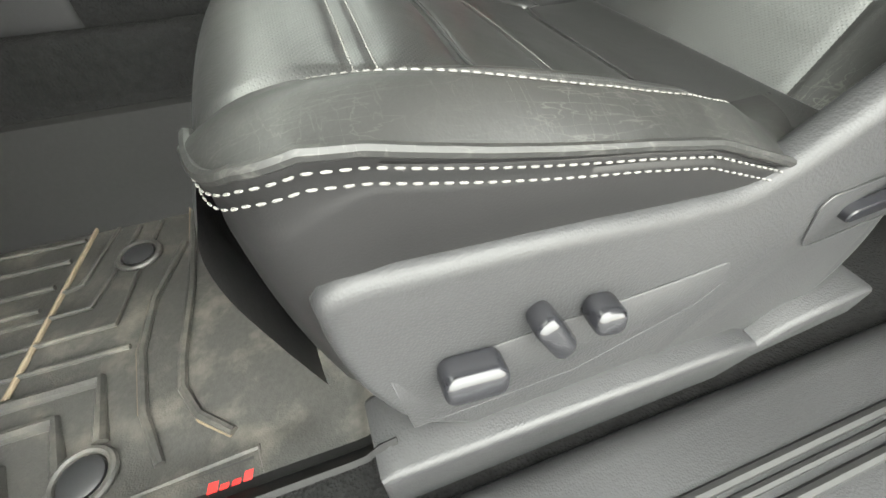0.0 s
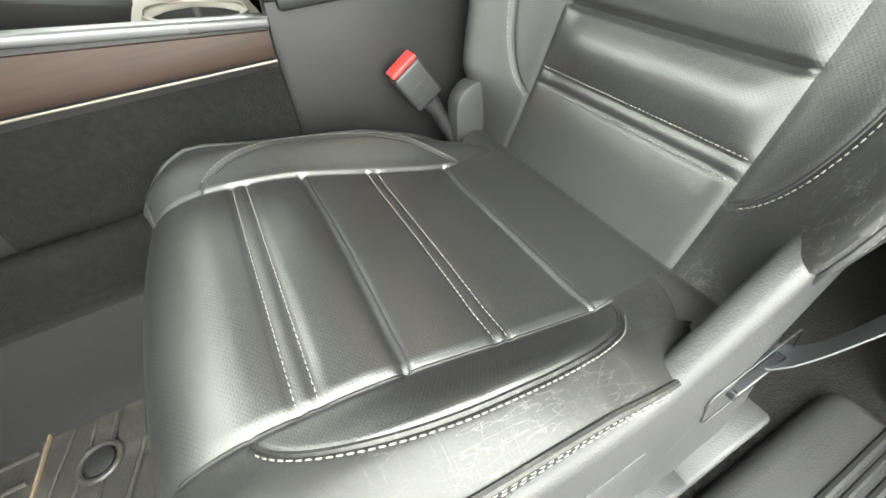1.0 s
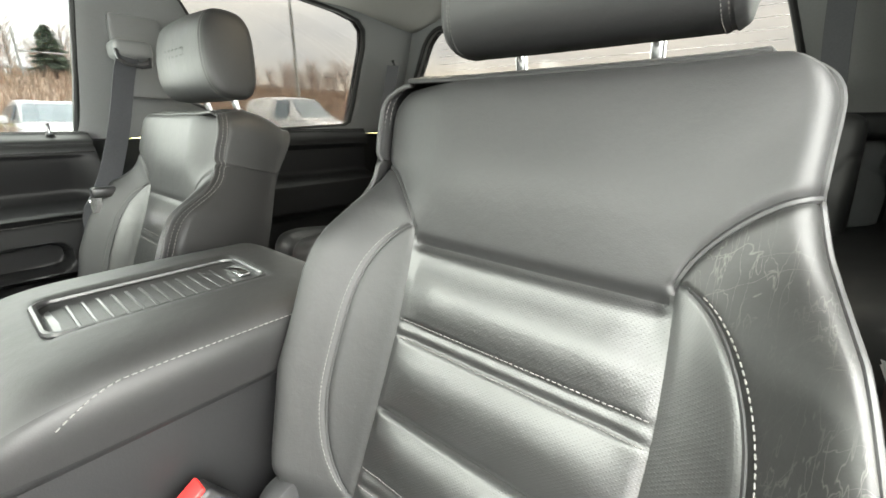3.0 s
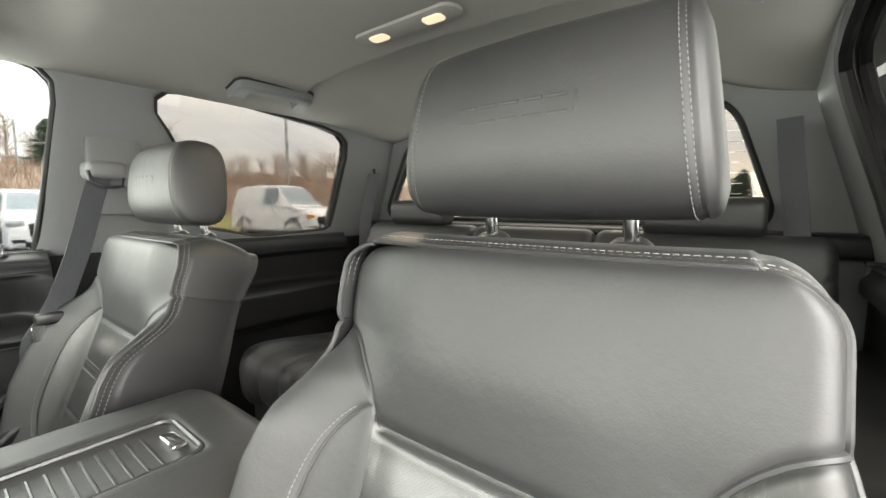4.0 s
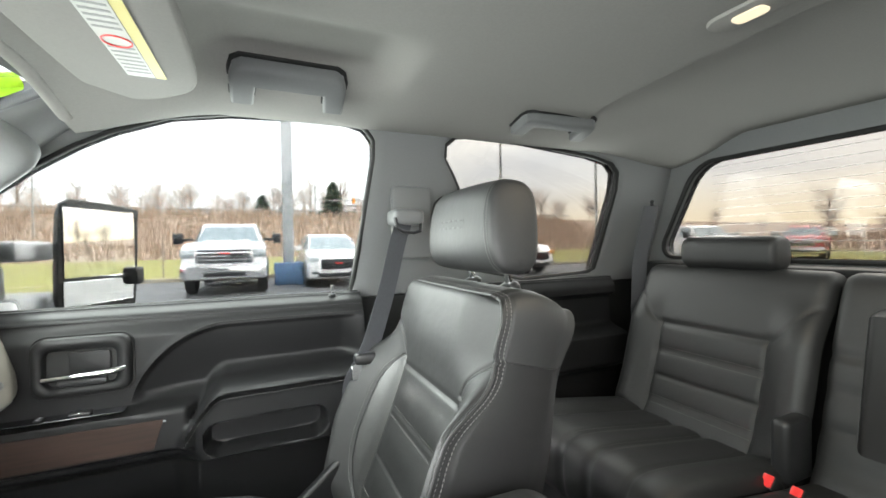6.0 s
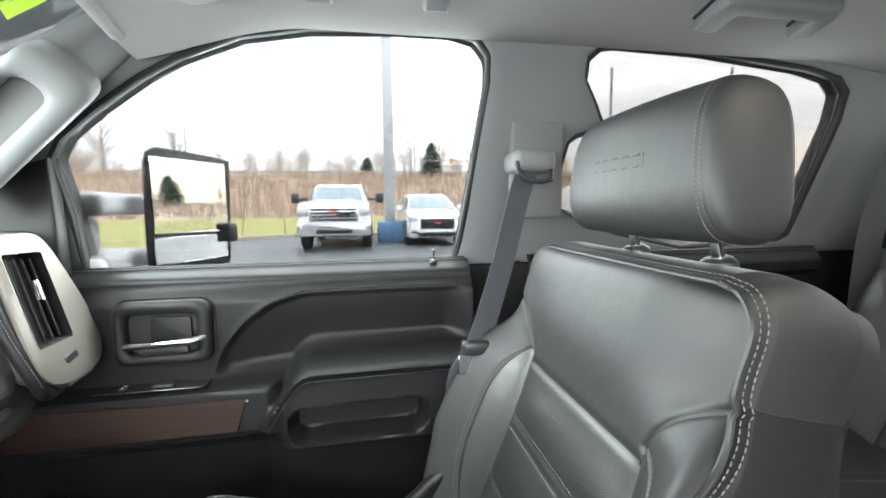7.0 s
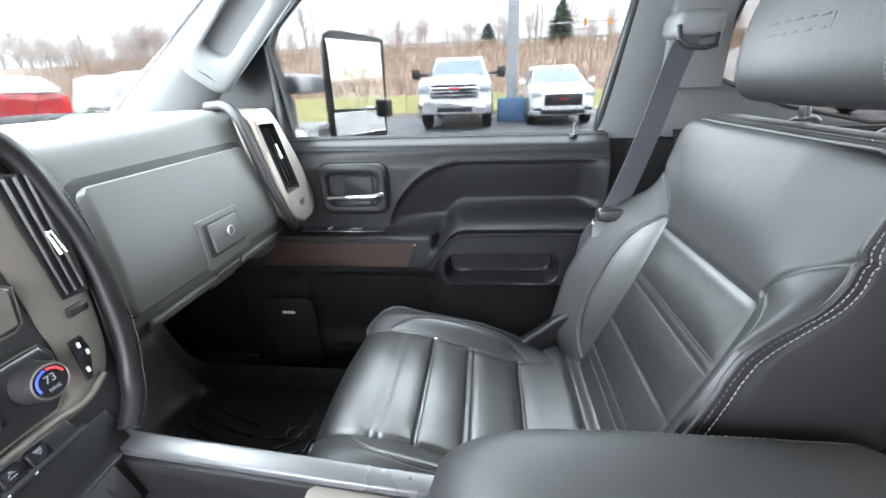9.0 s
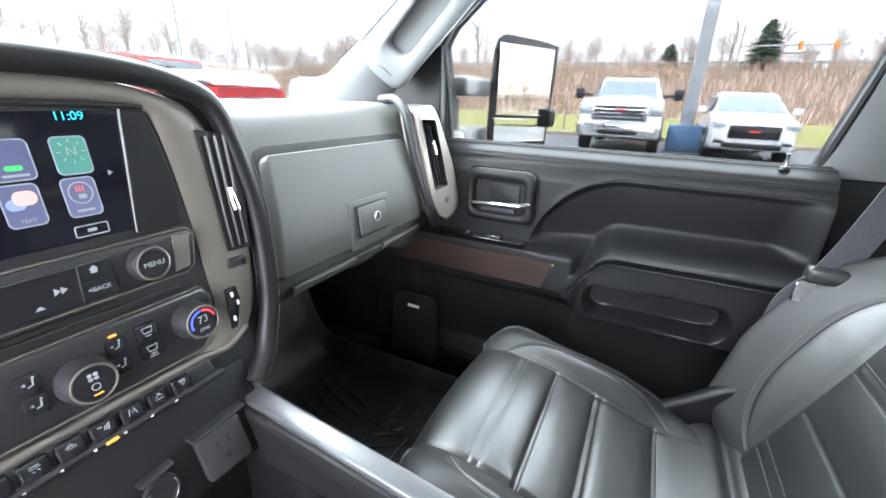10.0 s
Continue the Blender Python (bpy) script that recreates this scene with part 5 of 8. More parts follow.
hnd = part("handle_bezel", raised_frame(rounded(0.156, 0.114, 0.022, 7, 0.206, 1.298), rounded(0.112, 0.070, 0.014, 7, 0.204, 1.296), (0.204, 1.296), ((0, .758), (0, .742), (.12, .736), (.5, .733), (.88, .736), (1, .744), (1, .760))), SOFT, door, "grey plastic handle surround", 55)
part("handle_gap", tube([(x, .7515, z) for x, z in rounded(0.160, 0.118, 0.024, 7, 0.206, 1.298)], .0022, 6, True), SEAL, door)
part("handle_recess", prism([(x, z) for x, z in rounded(0.116, 0.074, 0.014, 6, 0.204, 1.296)], -0.0012, "y", 0.7525, 0.0005, 1), SEAL, hnd)
part("finger_plate", prism([(x, z) for x, z in rounded(0.066, 0.042, 0.006, 4, 0.216, 1.303)], -0.005, "y", 0.7510, 0.002, 2), SOFT, hnd)
part("handle_bar", tube([(0.142, 0.742, 1.279), (0.150, 0.730, 1.280), (0.20, 0.726, 1.282), (0.255, 0.727, 1.285), (0.270, 0.735, 1.287), (0.274, .745, 1.288)], [.004, .0055, .006, .0065, .007, .006], 12), CHROME, hnd, "chrome pull bar")
part("handle_lower", prism([(x, z) for x, z in rounded(0.078, 0.013, 0.006, 4, 0.205, 1.266)], -0.012, "y", 0.7510, 0.003, 2), PLASTIC, hnd)
# switches on the shelf
sw = prism([(x, y) for x, y in rounded(0.20, 0.034, 0.008, 4, 0.175, 0.732)], 0.003, "z", 1.2035, 0.001, 1)
shelf = part("switch_plate", sw, GLOSS, door)
part("window_switch", prism([(x, y) for x, y in rounded(0.034, 0.018, 0.004, 4, 0.205, 0.730)], 0.006, "z", 1.2065, 0.002, 2), BLACK, shelf)
part("window_switch_bead", box(0.198, 0.212, 0.722, 0.7235, 1.211, 1.2125, .0004, 1), CHROME, shelf)
for sy in (0.728, 0.738):
    part("lock_switch", prism([(x, y) for x, y in rounded(0.012, 0.007, 0.002, 3, 0.142, sy)], 0.002, "z", 1.2065, 0.0006, 1), BLACK, shelf)
    part("switch_mark", box(0.140, 0.144, sy - .0012, sy + .0012, 1.2087, 1.2092), WHITE, shelf)
# lock pin
part("lock_collar", tube([(0.690, 0.795, 1.397), (0.690, 0.795, 1.402)], [.009, .007], 14), BLACK, door)
part("lock_pin", tube([(0.690, 0.795, 1.40), (0.690, 0.795, 1.418), (0.690, .795, 1.424)], [.0028, .003, .0045], 12), CHROME, door, "bright lock pin")
# speaker
sp = part("speaker_grille", prism([(x, z) for x, z in rounded(0.135, 0.205, 0.030, 6, 0.0, 0.915)], -0.010, "y", 0.742, 0.005, 3), LINE, door, "black speaker grille with a small badge")
part("speaker_badge", box(-0.018, 0.016, 0.7305, 0.7325, 0.975, 0.983, .0006, 1), WHITE, sp, "small plain pale badge")
part("map_pocket_lip", tube([tuple(q) for q in spline([(0.10, 0.758, 0.86), (0.25, 0.745, 0.865), (0.45, 0.742, 0.87), (0.66, 0.748, 0.885), (0.74, 0.76, 0.90)], 30)], 0.010, 10), SOFT, door)
# mirror sail
part("mirror_sail", prism([(-0.17, 1.398), (0.042, 1.398), (0.040, 1.600), (0.0, 1.588), (-0.06, 1.535), (-0.15, 1.43)], 0.03, "y", 0.772, 0.006, 3), SOFT, door, "black trim triangle inside the mirror")

# ---- door mirror ----
mir = thing("door_mirror", "large towing mirror on two grey arms", "mirror", (0.08, 1.0, 1.37))
mo = [(0.012, 0.0), (0.185, 0.0), (0.205, 0.03), (0.216, 0.235), (0.204, 0.262), (0.04, 0.272), (0.018, 0.264), (0.004, 0.235), (-0.003, 0.03)]
mrot = Matrix.Translation((0.102, 0.936, 1.372)) @ Matrix.Rotation(radians(60), 4, "Z")


def mirror_prism(scale, d0, d1, bev, m0=(0.108, 0.135)):
    out = [((a - m0[0]) * scale[0] + m0[0], (c - m0[1]) * scale[1] + m0[1]) for a, c in (tuple(q) for q in spline(mo + [mo[0]], 70)[:-1])]
    b = prism(out, d1 - d0, "y", d0, bev, 3)
    b.transform(mrot)
    return b


housing = part("housing", mirror_prism((.88, .92), 0.004, 0.034, 0.014), PLASTIC, mir, "dark grey mirror housing")
ARM = material("grey_mirror_arm", (0.60, 0.61, 0.62), 0.38, vary=0.08, grain=0.2, grain_size=0.002)
MIRROR = material("mirror_glass", (0.88, 0.90, 0.90), 0.02, metal=1.0, vary=0.0, rough_vary=0.0)
part("rim", mirror_prism((1, 1), -0.004, 0.006, 0.003), BLACK, housing)
g = box(0.009, 0.200, -0.0065, -0.0045, 0.085, 0.252, .002, 1)
g.transform(mrot)
part("upper_mirror", g, MIRROR, housing, "flat upper mirror glass")
g = box(0.006, 0.194, -0.0065, -0.0045, 0.018, 0.078, .002, 1)
g.transform(mrot)
part("lower_mirror", g, MIRROR, housing, "wide-angle lower mirror glass")
g = box(0.176, 0.212, -0.028, 0.004, 0.055, 0.105, .010, 3)
g.transform(mrot)
part("marker", g, BLACK, housing)
for z0, z1 in ((1.500, 1.545), (1.385, 1.425)):
    part("arm", box(-0.04, 0.07, 0.85, 1.02, z0, z1, 0.012, 3), ARM, mir, "telescoping mirror arm")
part("arm_bracket", box(-0.075, 0.02, 0.862, 0.935, 1.375, 1.50, 0.02, 3), ARM, mir)
part("mirror_base", box(-0.10, 0.02, 0.845, 0.875, 1.37, 1.56, 0.012, 3), ARM, mir)


# ---- floor console ----
console = thing("centre_console", "dark floor console with wood and silver trim", "console", (0.5, 0, FLOOR))
CW = 0.150


def con_z(x):
    """The height of the console's upper edge."""
    return float(np.interp(x, (0.10, 0.15, 0.46), (1.192, 1.186, 1.150)))


RAIL = material("satin_grey_rail", (0.085, 0.085, 0.088), 0.33, metal=0.35, vary=0.08, grain=0.05, grain_size=0.001)
for sd in (-1, 1):
    part("side_panel", prism([(0.458, 0.79), (0.86, 0.79), (0.86, 1.165), (0.462, 1.165), (0.458, 1.118)], sd * -0.025, "y", sd * CW, 0.004, 2), SOFT, console)
    part("side_carpet", prism([(-0.45, 0.79), (0.460, 0.79), (0.460, 1.118), (-0.45, 1.118)], sd * -0.020, "y", sd * (CW - .005), 0.003, 2), CARPET, console, "black carpet lining")
    part("upper_wall", prism([(0.10, 1.10), (0.462, 1.10), (0.462, con_z(.46) - .006), (0.15, con_z(.15) - .006), (0.10, con_z(.10) - .006)], sd * -0.020, "y", sd * (CW - .004), 0.004, 2), VINYL, console)
    part("wood_strip", prism([(0.06, 1.118), (0.455, 1.114), (0.458, con_z(.458) - .010), (0.06, con_z(.10) - .012)], sd * 0.006, "y", sd * (CW - .003), 0.002, 2), WOOD, console, "dark open-grain wood strip")
    part("lower_bead", tube([(0.06, sd * (CW + .002), 1.114), (0.457, sd * (CW + .002), 1.110)], .0014, 8), SILVER, console, "satin silver bead")
    part("rail", prism([(0.10, con_z(.10) - .008), (0.462, con_z(.462) - .008), (0.462, con_z(.462) + .003), (0.15, con_z(.15) + .003), (0.10, con_z(.1) + .003)], sd * -0.024, "y", sd * (CW + .005), 0.004, 3), RAIL, console, "dark satin side rail")
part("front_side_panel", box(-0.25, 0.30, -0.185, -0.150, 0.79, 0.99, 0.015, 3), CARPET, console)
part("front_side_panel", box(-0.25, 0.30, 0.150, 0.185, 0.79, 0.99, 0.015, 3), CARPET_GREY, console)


def flank(u, v):
    x = -.48 + .62 * u
    foot = .215 + .215 * sm(x, .03, -.17)
    return Vector((x - .02 * v, .186 + (foot - .186) * (v ** 1.7) + .010 * math.sin(math.pi * v), 1.165 - .36 * v ** .9))


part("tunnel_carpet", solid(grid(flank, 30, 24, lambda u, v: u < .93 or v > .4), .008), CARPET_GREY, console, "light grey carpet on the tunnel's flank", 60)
part("front_panel", box(-0.25, 0.14, -0.150, 0.150, 0.79, 1.17, 0.02, 3), SOFT, console)
part("rear_panel", box(0.83, 0.858, -CW + .004, CW - .004, 0.79, 1.16, 0.01, 2), SOFT, console)
part("bin_floor", box(0.12, 0.47, -0.130, 0.130, 1.03, 1.045, 0.003), BLACK, console)
for yy in (-0.045, -.005, 0.035):
    part("bin_divider", box(0.20, 0.31, yy - .004, yy + .004, 1.04, 1.085, 0.003, 2), BLACK, console)
# cup holder plate with two cups
cup_r = 0.041
b = bmesh.new()
n = 64
for sd in (-1, 1):
    cx, cy = 0.400, sd * 0.062
    half = [(0.337, 0.0), (0.463, 0.0), (0.463, sd * .131), (0.337, sd * .131)]
    rr = []
    for kind in ("o", "t", "c0", "c1", "f"):
        ring = []
        for k in range(n):
            a = k * math.tau / n
            ox, oy = ray_to(half, cx, cy, a)
            rad = cup_r * (1 + .10 * abs(math.cos(2 * a)) ** 8)
            ix, iy = cx + rad * math.cos(a), cy + rad * math.sin(a)
            x, y, z = {"o": (ox, oy, 0), "t": (ix + (ix - cx) * .12, iy + (iy - cy) * .12, 0.0), "c0": (ix, iy, -.003), "c1": (cx + (ix - cx) * .93, cy + (iy - cy) * .93, -.075), "f": (cx + (ix - cx) * .2, cy + (iy - cy) * .2, -.077)}[kind]
            ring.append(b.verts.new((x, y, con_z(x) - .006 + z)))
        rr.append(ring)
    for r, q in zip(rr[:2], rr[1:2]):
        for k in range(n):
            b.faces.new((r[k], r[(k + 1) % n], q[(k + 1) % n], q[k]))
    for r, q in zip(rr[1:], rr[2:]):
        for k in range(n):
            f = b.faces.new((r[k], r[(k + 1) % n], q[(k + 1) % n], q[k]))
            f.material_index = 1 if r is not rr[1] else 0
    f = b.faces.new(rr[-1])
    f.material_index = 1
part("cup_holder", b, [SILVER, BLACK], console, "satin silver plate with two cup wells")
for sd in (-1, 1):
    part("cup_ring", tube([(0.400 + x, sd * .062 + y, con_z(.40 + x) - .004) for x, y in rounded(.104, .108, .042, 10)], .0013, 8, True), SILVER, console, "bright cup ring")
# lid: a padded block, higher at the rear edge of its nose
LX0, LX1, LY = 0.462, 0.855, 0.165


def lid_point(u, v):
    """u: along the lid from its nose; v: across, round the section."""
    x = LX0 + (LX1 - LX0) * u
    nose = 1 - max(0.0, 1 - u / 0.30) ** 2.6
    tail = 1 - max(0.0, (u - .88) / .12) ** 2 * .5
    a = (v - .5) * 2
    top = 1.168 + (0.066 + .004 * math.sin(u * 3)) * nose ** .55 * tail
    w = LY * (0.90 + 0.10 * nose ** .5)
    # half section: floor edge up the side and over
    e = 0.36
    ang = (1 - abs(a)) * math.pi / 2
    yy = math.copysign(math.cos(ang) ** e, a) * w
    zz = 1.166 + (top - 1.166) * math.sin(ang) ** (e * 1.25)
    dip = 0.010 * sm(abs(yy), .062, .048) * sm(x, .535, .55) * sm(x, .765, .75)
    return Vector((x - .010 * math.sin(ang) * (1 - nose), yy, zz - dip))


lid = part("lid", grid(lid_point, 90, 90, lambda u, v: abs(2 * v - 1) < .66), LEATHER, console, "padded black leather armrest lid", 60)
for near in (True, False):
    part("lid_side", grid(lid_point, 90, 90, lambda u, v: (2 * v - 1 < -.66) if near else (2 * v - 1 > .66)), VINYL, lid, "dark vinyl side band", 60)
part("lid_base", box(LX0 + .012, LX1, -LY + .006, LY - .006, 1.155, 1.170, .004, 2), SOFT, console)
th = bmesh.new()
for sd in (-1, 1):
    pts = [lid_point(.16 + .82 * s, .5 + sd * (.5 - .17 * sm(s, -.12, .16))) for s in np.linspace(0, 1, 100)]
    stitches(pts, .0042, .0018, .0006, th, normals=[(0, sd, .5)] * 100)
tagged(part("lid_stitching", th, THREAD, lid, "pale stitching", 0), kind="stuff")
tray = part("lid_tray", prism([(x, y) for x, y in rounded(0.205, 0.098, 0.014, 6, 0.650, 0.0)], 0.003, "z", 1.223, 0.001, 1), BLACK, lid, "ribbed black tray let into the lid")
part("tray_rim", tube([(x, y, 1.2325) for x, y in rounded(0.218, 0.112, 0.018, 8, 0.650, 0.0)], .004, 8, True), BLACK, lid)
for k in range(12):
    part("tray_rib", box(0.566 + k * .0140, 0.5695 + k * .0140, -.040, .040, 1.226, 1.229, .0008, 1), BLACK, tray)
part("tray_clip", box(0.735, 0.752, -.022, .022, 1.226, 1.233, .003, 2), CHROME, tray)
lt = Matrix.Translation((0.4655, -0.02, 1.200)) @ Matrix.Rotation(radians(12), 4, "Y")
part("lid_latch", box(-.003, .006, -.030, .030, -.022, .024, .004, 2, m=lt), GLOSS, lid, "glossy latch on the lid's nose")
part("latch_inset", box(-.0045, -.002, -.022, .022, -.008, .018, .001, 1, m=lt), SILVER, lid)


# ---- dashboard ----
dash = thing("dashboard", "grey padded dashboard with satin silver trim", "dashboard", (-0.1, 0, 1.10), kind="structure")
PROFILE = spline([(-0.55, 1.455), (-0.30, 1.472), (-0.10, 1.480), (0.000, 1.480), (0.030, 1.472), (0.046, 1.452), (0.058, 1.428), (0.074, 1.395), (0.094, 1.345), (0.106, 1.300), (0.102, 1.262), (0.078, 1.232), (0.02, 1.195), (-0.10, 1.15), (-0.40, 1.12)], 90)


def dash_point(u, y, off=0.0):
    x, z = at(PROFILE, u)
    d = slope(PROFILE, u)
    # the ends of the dash curve away
    curve = 0.05 * sm(abs(y), .45, .80) ** 2 * sm(x, -.25, .05)
    return Vector((x - d[1] * off - curve, y, z + d[0] * off))


def dash_u(z):
    """Where along the face a height lies."""
    k = np.argmin(np.abs(PROFILE[20:75, 1] - z) + (PROFILE[20:75, 0] < 0) * 9) + 20
    return k / 90


pad = grid(lambda u, v: dash_point(u, -0.80 + 1.44 * v), 90, 70)
part("dash_pad", pad, DASH, dash, "grey grained dash skin", 60)
part("dash_end", box(-.55, 0.02, 0.64, 0.80, 1.16, 1.478, .03, 4), DASH, dash)
# glovebox door: proud panel with a dark gap round it
GY0, GY1 = 0.250, 0.578


def glove(s, t, off):
    """s: down the face; t: across."""
    u = dash_u(1.422) + (dash_u(1.272) - dash_u(1.422)) * s
    y = GY0 + (GY1 - GY0) * t - 0.035 * s * (1 - t)
    return dash_point(u, y, off)


def rounded_sheet(f, ns, nt, r, off, bm=None):
    """A sheet over s, t with rounded corners and a soft edge."""
    b = bmesh.new()
    rows = []
    for i in range(ns + 1):
        row = []
        for j in range(nt + 1):
            s, t = i / ns, j / nt
            k = min(s, 1 - s)
            inset = r * (1 - math.sqrt(max(0.0, 1 - (1 - min(1, k / r)) ** 2))) if k < r else 0.0
            tt = inset * .5 + t * (1 - inset)
            row.append(b.verts.new(f(s, tt, off * sm(min(s, 1 - s, t, 1 - t), -.004, .02))))
        rows.append(row)
    for r0, r1 in zip(rows, rows[1:]):
        for j in range(nt):
            b.faces.new((r0[j], r0[j + 1], r1[j + 1], r1[j]))
    return b


part("glovebox_gap", rounded_sheet(lambda s, t, o: glove(-.075 + s * 1.095, -.022 + t * 1.044, o), 30, 30, .10, 0.0012), SEAL, dash)
gdoor = part("glovebox_door", rounded_sheet(glove, 40, 50, .10, 0.0075), DASH, dash, "grey glovebox lid", 50)


def plate_on(f, s0, s1, t0, t1, off0, off1, name, mt, parent, lab=""):
    b = bmesh.new()
    vs = [[b.verts.new(f(s, t, o)) for s, t in ((s0, t0), (s1, t0), (s1, t1), (s0, t1))] for o in (off0, off1)]
    b.faces.new(vs[0])
    b.faces.new(vs[1][::-1])
    for k in range(4):
        b.faces.new((vs[0][k], vs[0][(k + 1) % 4], vs[1][(k + 1) % 4], vs[1][k]))
    bmesh.ops.recalc_face_normals(b, faces=b.faces[:])
    bmesh.ops.bevel(b, geom=b.edges[:], offset=min(abs(off1 - off0) * .4, .003), segments=2, profile=.5, affect="EDGES")
    return part(name, b, mt, parent, lab)


plate_on(glove, .56, 1.0, .38, .66, .004, .013, "latch_boss", DASH, gdoor)
plate_on(glove, .605, .905, .402, .638, .009, .0142, "latch_gap", SEAL, gdoor)
latch = plate_on(glove, .63, .88, .42, .62, .010, .0175, "latch", DASH, gdoor, "grey push latch with a round lock")
lock = [glove(.755, .53, .0184) + Vector((0, .0072 * math.cos(a), .0072 * math.sin(a))) for a in np.linspace(0, math.tau, 24, endpoint=False)]
key = tube(lock, .0010, 6, True)
part("lock_ring", key, STEEL, latch)
part("lock_core", tube([glove(.755, .53, .0185), glove(.755, .53, .0196)], .0052, 14), DASH, latch)
# a thin black plate stands in for the shade under the latch
plate_on(glove, .90, .985, .42, .62, .006, .009, "latch_shadow", SEAL, gdoor)
low = lambda s, t, o: dash_point(dash_u(1.262) + (dash_u(1.236) - dash_u(1.262)) * s, .238 + .335 * t, o)
plate_on(low, .0, .42, 0.02, .40, .002, .010, "lower_ledge", DASH, dash)
plate_on(low, .0, .42, .62, .985, .002, .010, "lower_ledge", DASH, dash)
plate_on(low, .05, 1.1, .42, .60, .001, .007, "latch_lip", DASH, dash)

# side vent pod
PX = lambda y, z: 0.098 + (1.40 - z) * .30 - 0.20 * (y - .64)


def pod(outline, off0, off1, bev=0.0):
    b = bmesh.new()
    lo = [b.verts.new((PX(y, z) + off0, y, z)) for y, z in outline]
    hi = [b.verts.new((PX(y, z) + off1, y, z)) for y, z in outline]
    b.faces.new(lo[::-1])
    b.faces.new(hi)
    k = len(outline)
    for i in range(k):
        b.faces.new((lo[i], lo[(i + 1) % k], hi[(i + 1) % k], hi[i]))
    bmesh.ops.recalc_face_normals(b, faces=b.faces[:])
    if bev:
        bmesh.ops.bevel(b, geom=[e for e in b.edges if (e.verts[0] in lo) == (e.verts[1] in lo)], offset=bev, segments=3, profile=.5, affect="EDGES")
    return b


def ringed(inner, outer, centre, off_in, off_out, back, nn=90):
    b = bmesh.new()
    rr = []
    for s, o in ((0, -back), (0, off_in), (.5, max(off_in, off_out) + .002), (1, off_out), (1, -back)):
        ring = []
        for k in range(nn):
            a = k * math.tau / nn
            (iy, iz), (oy, oz) = ray_to(inner, *centre, a), ray_to(outer, *centre, a)
            y, z = iy + (oy - iy) * s, iz + (oz - iz) * s
            ring.append(b.verts.new((PX(y, z) + o, y, z)))
        rr.append(ring)
    for r, q in zip(rr, rr[1:]):
        for k in range(nn):
            b.faces.new((r[k], r[(k + 1) % nn], q[(k + 1) % nn], q[k])).material_index = 1 if r is rr[0] else 0
    return b


V_IN = [(0.598, 1.454), (0.688, 1.450), (0.673, 1.322), (0.585, 1.328)]
V_OUT = [tuple(q) for q in spline([(0.592, 1.472), (0.645, 1.478), (0.710, 1.470), (0.742, 1.40), (0.758, 1.325), (0.748, 1.290), (0.715, 1.266), (0.640, 1.266), (0.585, 1.282), (0.570, 1.32), (0.578, 1.40), (0.592, 1.472)], 80)][:-1]
vent = part("side_vent", ringed(V_IN, V_OUT, (0.640, 1.395), 0.0, -0.003, .04), [SILVER, SEAL], dash, "satin silver vent surround", 50)
part("vent_well", pod([((y - .64) * 1.03 + .64, z) for y, z in V_IN], -.045, -.030), SEAL, vent)
for k in range(4):
    y0 = .616 + .0195 * k
    part("vent_vane", tube([(PX(y0, 1.448) - .010, y0, 1.446 - .002 * k), (PX(y0 - .016, 1.328) - .010, y0 - .016, 1.328)], .0018, 6, flat=2.2), BLACK, vent)
part("vent_knob", tube([(PX(.642, 1.408) - .004, .646, 1.412), (PX(.644, 1.385) - .001, .640, 1.385)], [.0035, .005], 10), CHROME, vent)
part("vent_wheel", pod(rounded(.034, .010, .004, 4, .640, 1.300), -.002, .004, .001), BLACK, vent)
part("pod_lip", pod([(y * 1.0, z) for y, z in [(0.590, 1.300), (0.640, 1.282), (0.725, 1.303), (0.722, 1.285), (0.690, 1.258), (0.620, 1.262)]], -.05, -.004, .004), DASH, dash)
arch_pts = [tuple(q) for q in spline([(-0.02, 0.630, 1.486), (0.035, 0.600, 1.487), (0.066, 0.582, 1.466), (0.082, 0.574, 1.43), (0.106, 0.568, 1.36), (0.126, 0.574, 1.30), (0.126, 0.592, 1.266), (0.10, .65, 1.250)], 50)]
part("vent_hood", tube(arch_pts, .0095, 12), SOFT, dash)
sw_pts = [Vector(p) + Vector((.0075, -.0065, .003)) for p in arch_pts[6:]]
tagged(part("hood_stitching", stitches(sw_pts, .003, .0014, .0006, normals=[(.7, -.6, .3)] * len(sw_pts)), THREAD, dash, "pale stitching", 0), kind="stuff")

# ---- centre stack ----
LEAN = 0.12  # how far the stack leans back with height
SN = Vector((1, 0, LEAN)).normalized()


def st(y, z, off=0.0):
    y -= .006 * sm(z, 1.40, 1.30)
    z += .005 + .006 * sm(z, 1.34, 1.46)
    return Vector((.098 + (1.49 - z) * LEAN + max(0.0, 1.24 - z) * .25, y + .002, z)) + SN * off


def slab(outline, off0, off1, bev=0.0, seg=2):
    b = bmesh.new()
    lo = [b.verts.new(st(y, z, off0)) for y, z in outline]
    hi = [b.verts.new(st(y, z, off1)) for y, z in outline]
    b.faces.new(lo[::-1])
    b.faces.new(hi)
    k = len(outline)
    for i in range(k):
        b.faces.new((lo[i], lo[(i + 1) % k], hi[(i + 1) % k], hi[i]))
    bmesh.ops.recalc_face_normals(b, faces=b.faces[:])
    if bev:
        bmesh.ops.bevel(b, geom=[e for e in b.edges if (e.verts[0] in hi) and (e.verts[1] in hi)], offset=bev, segments=seg, profile=.5, affect="EDGES")
    return b


def mirrored(half):
    """A closed outline from its right half, listed from the top to the bottom."""
    return half + [(-0.01 - y, z) for y, z in half[::-1]]


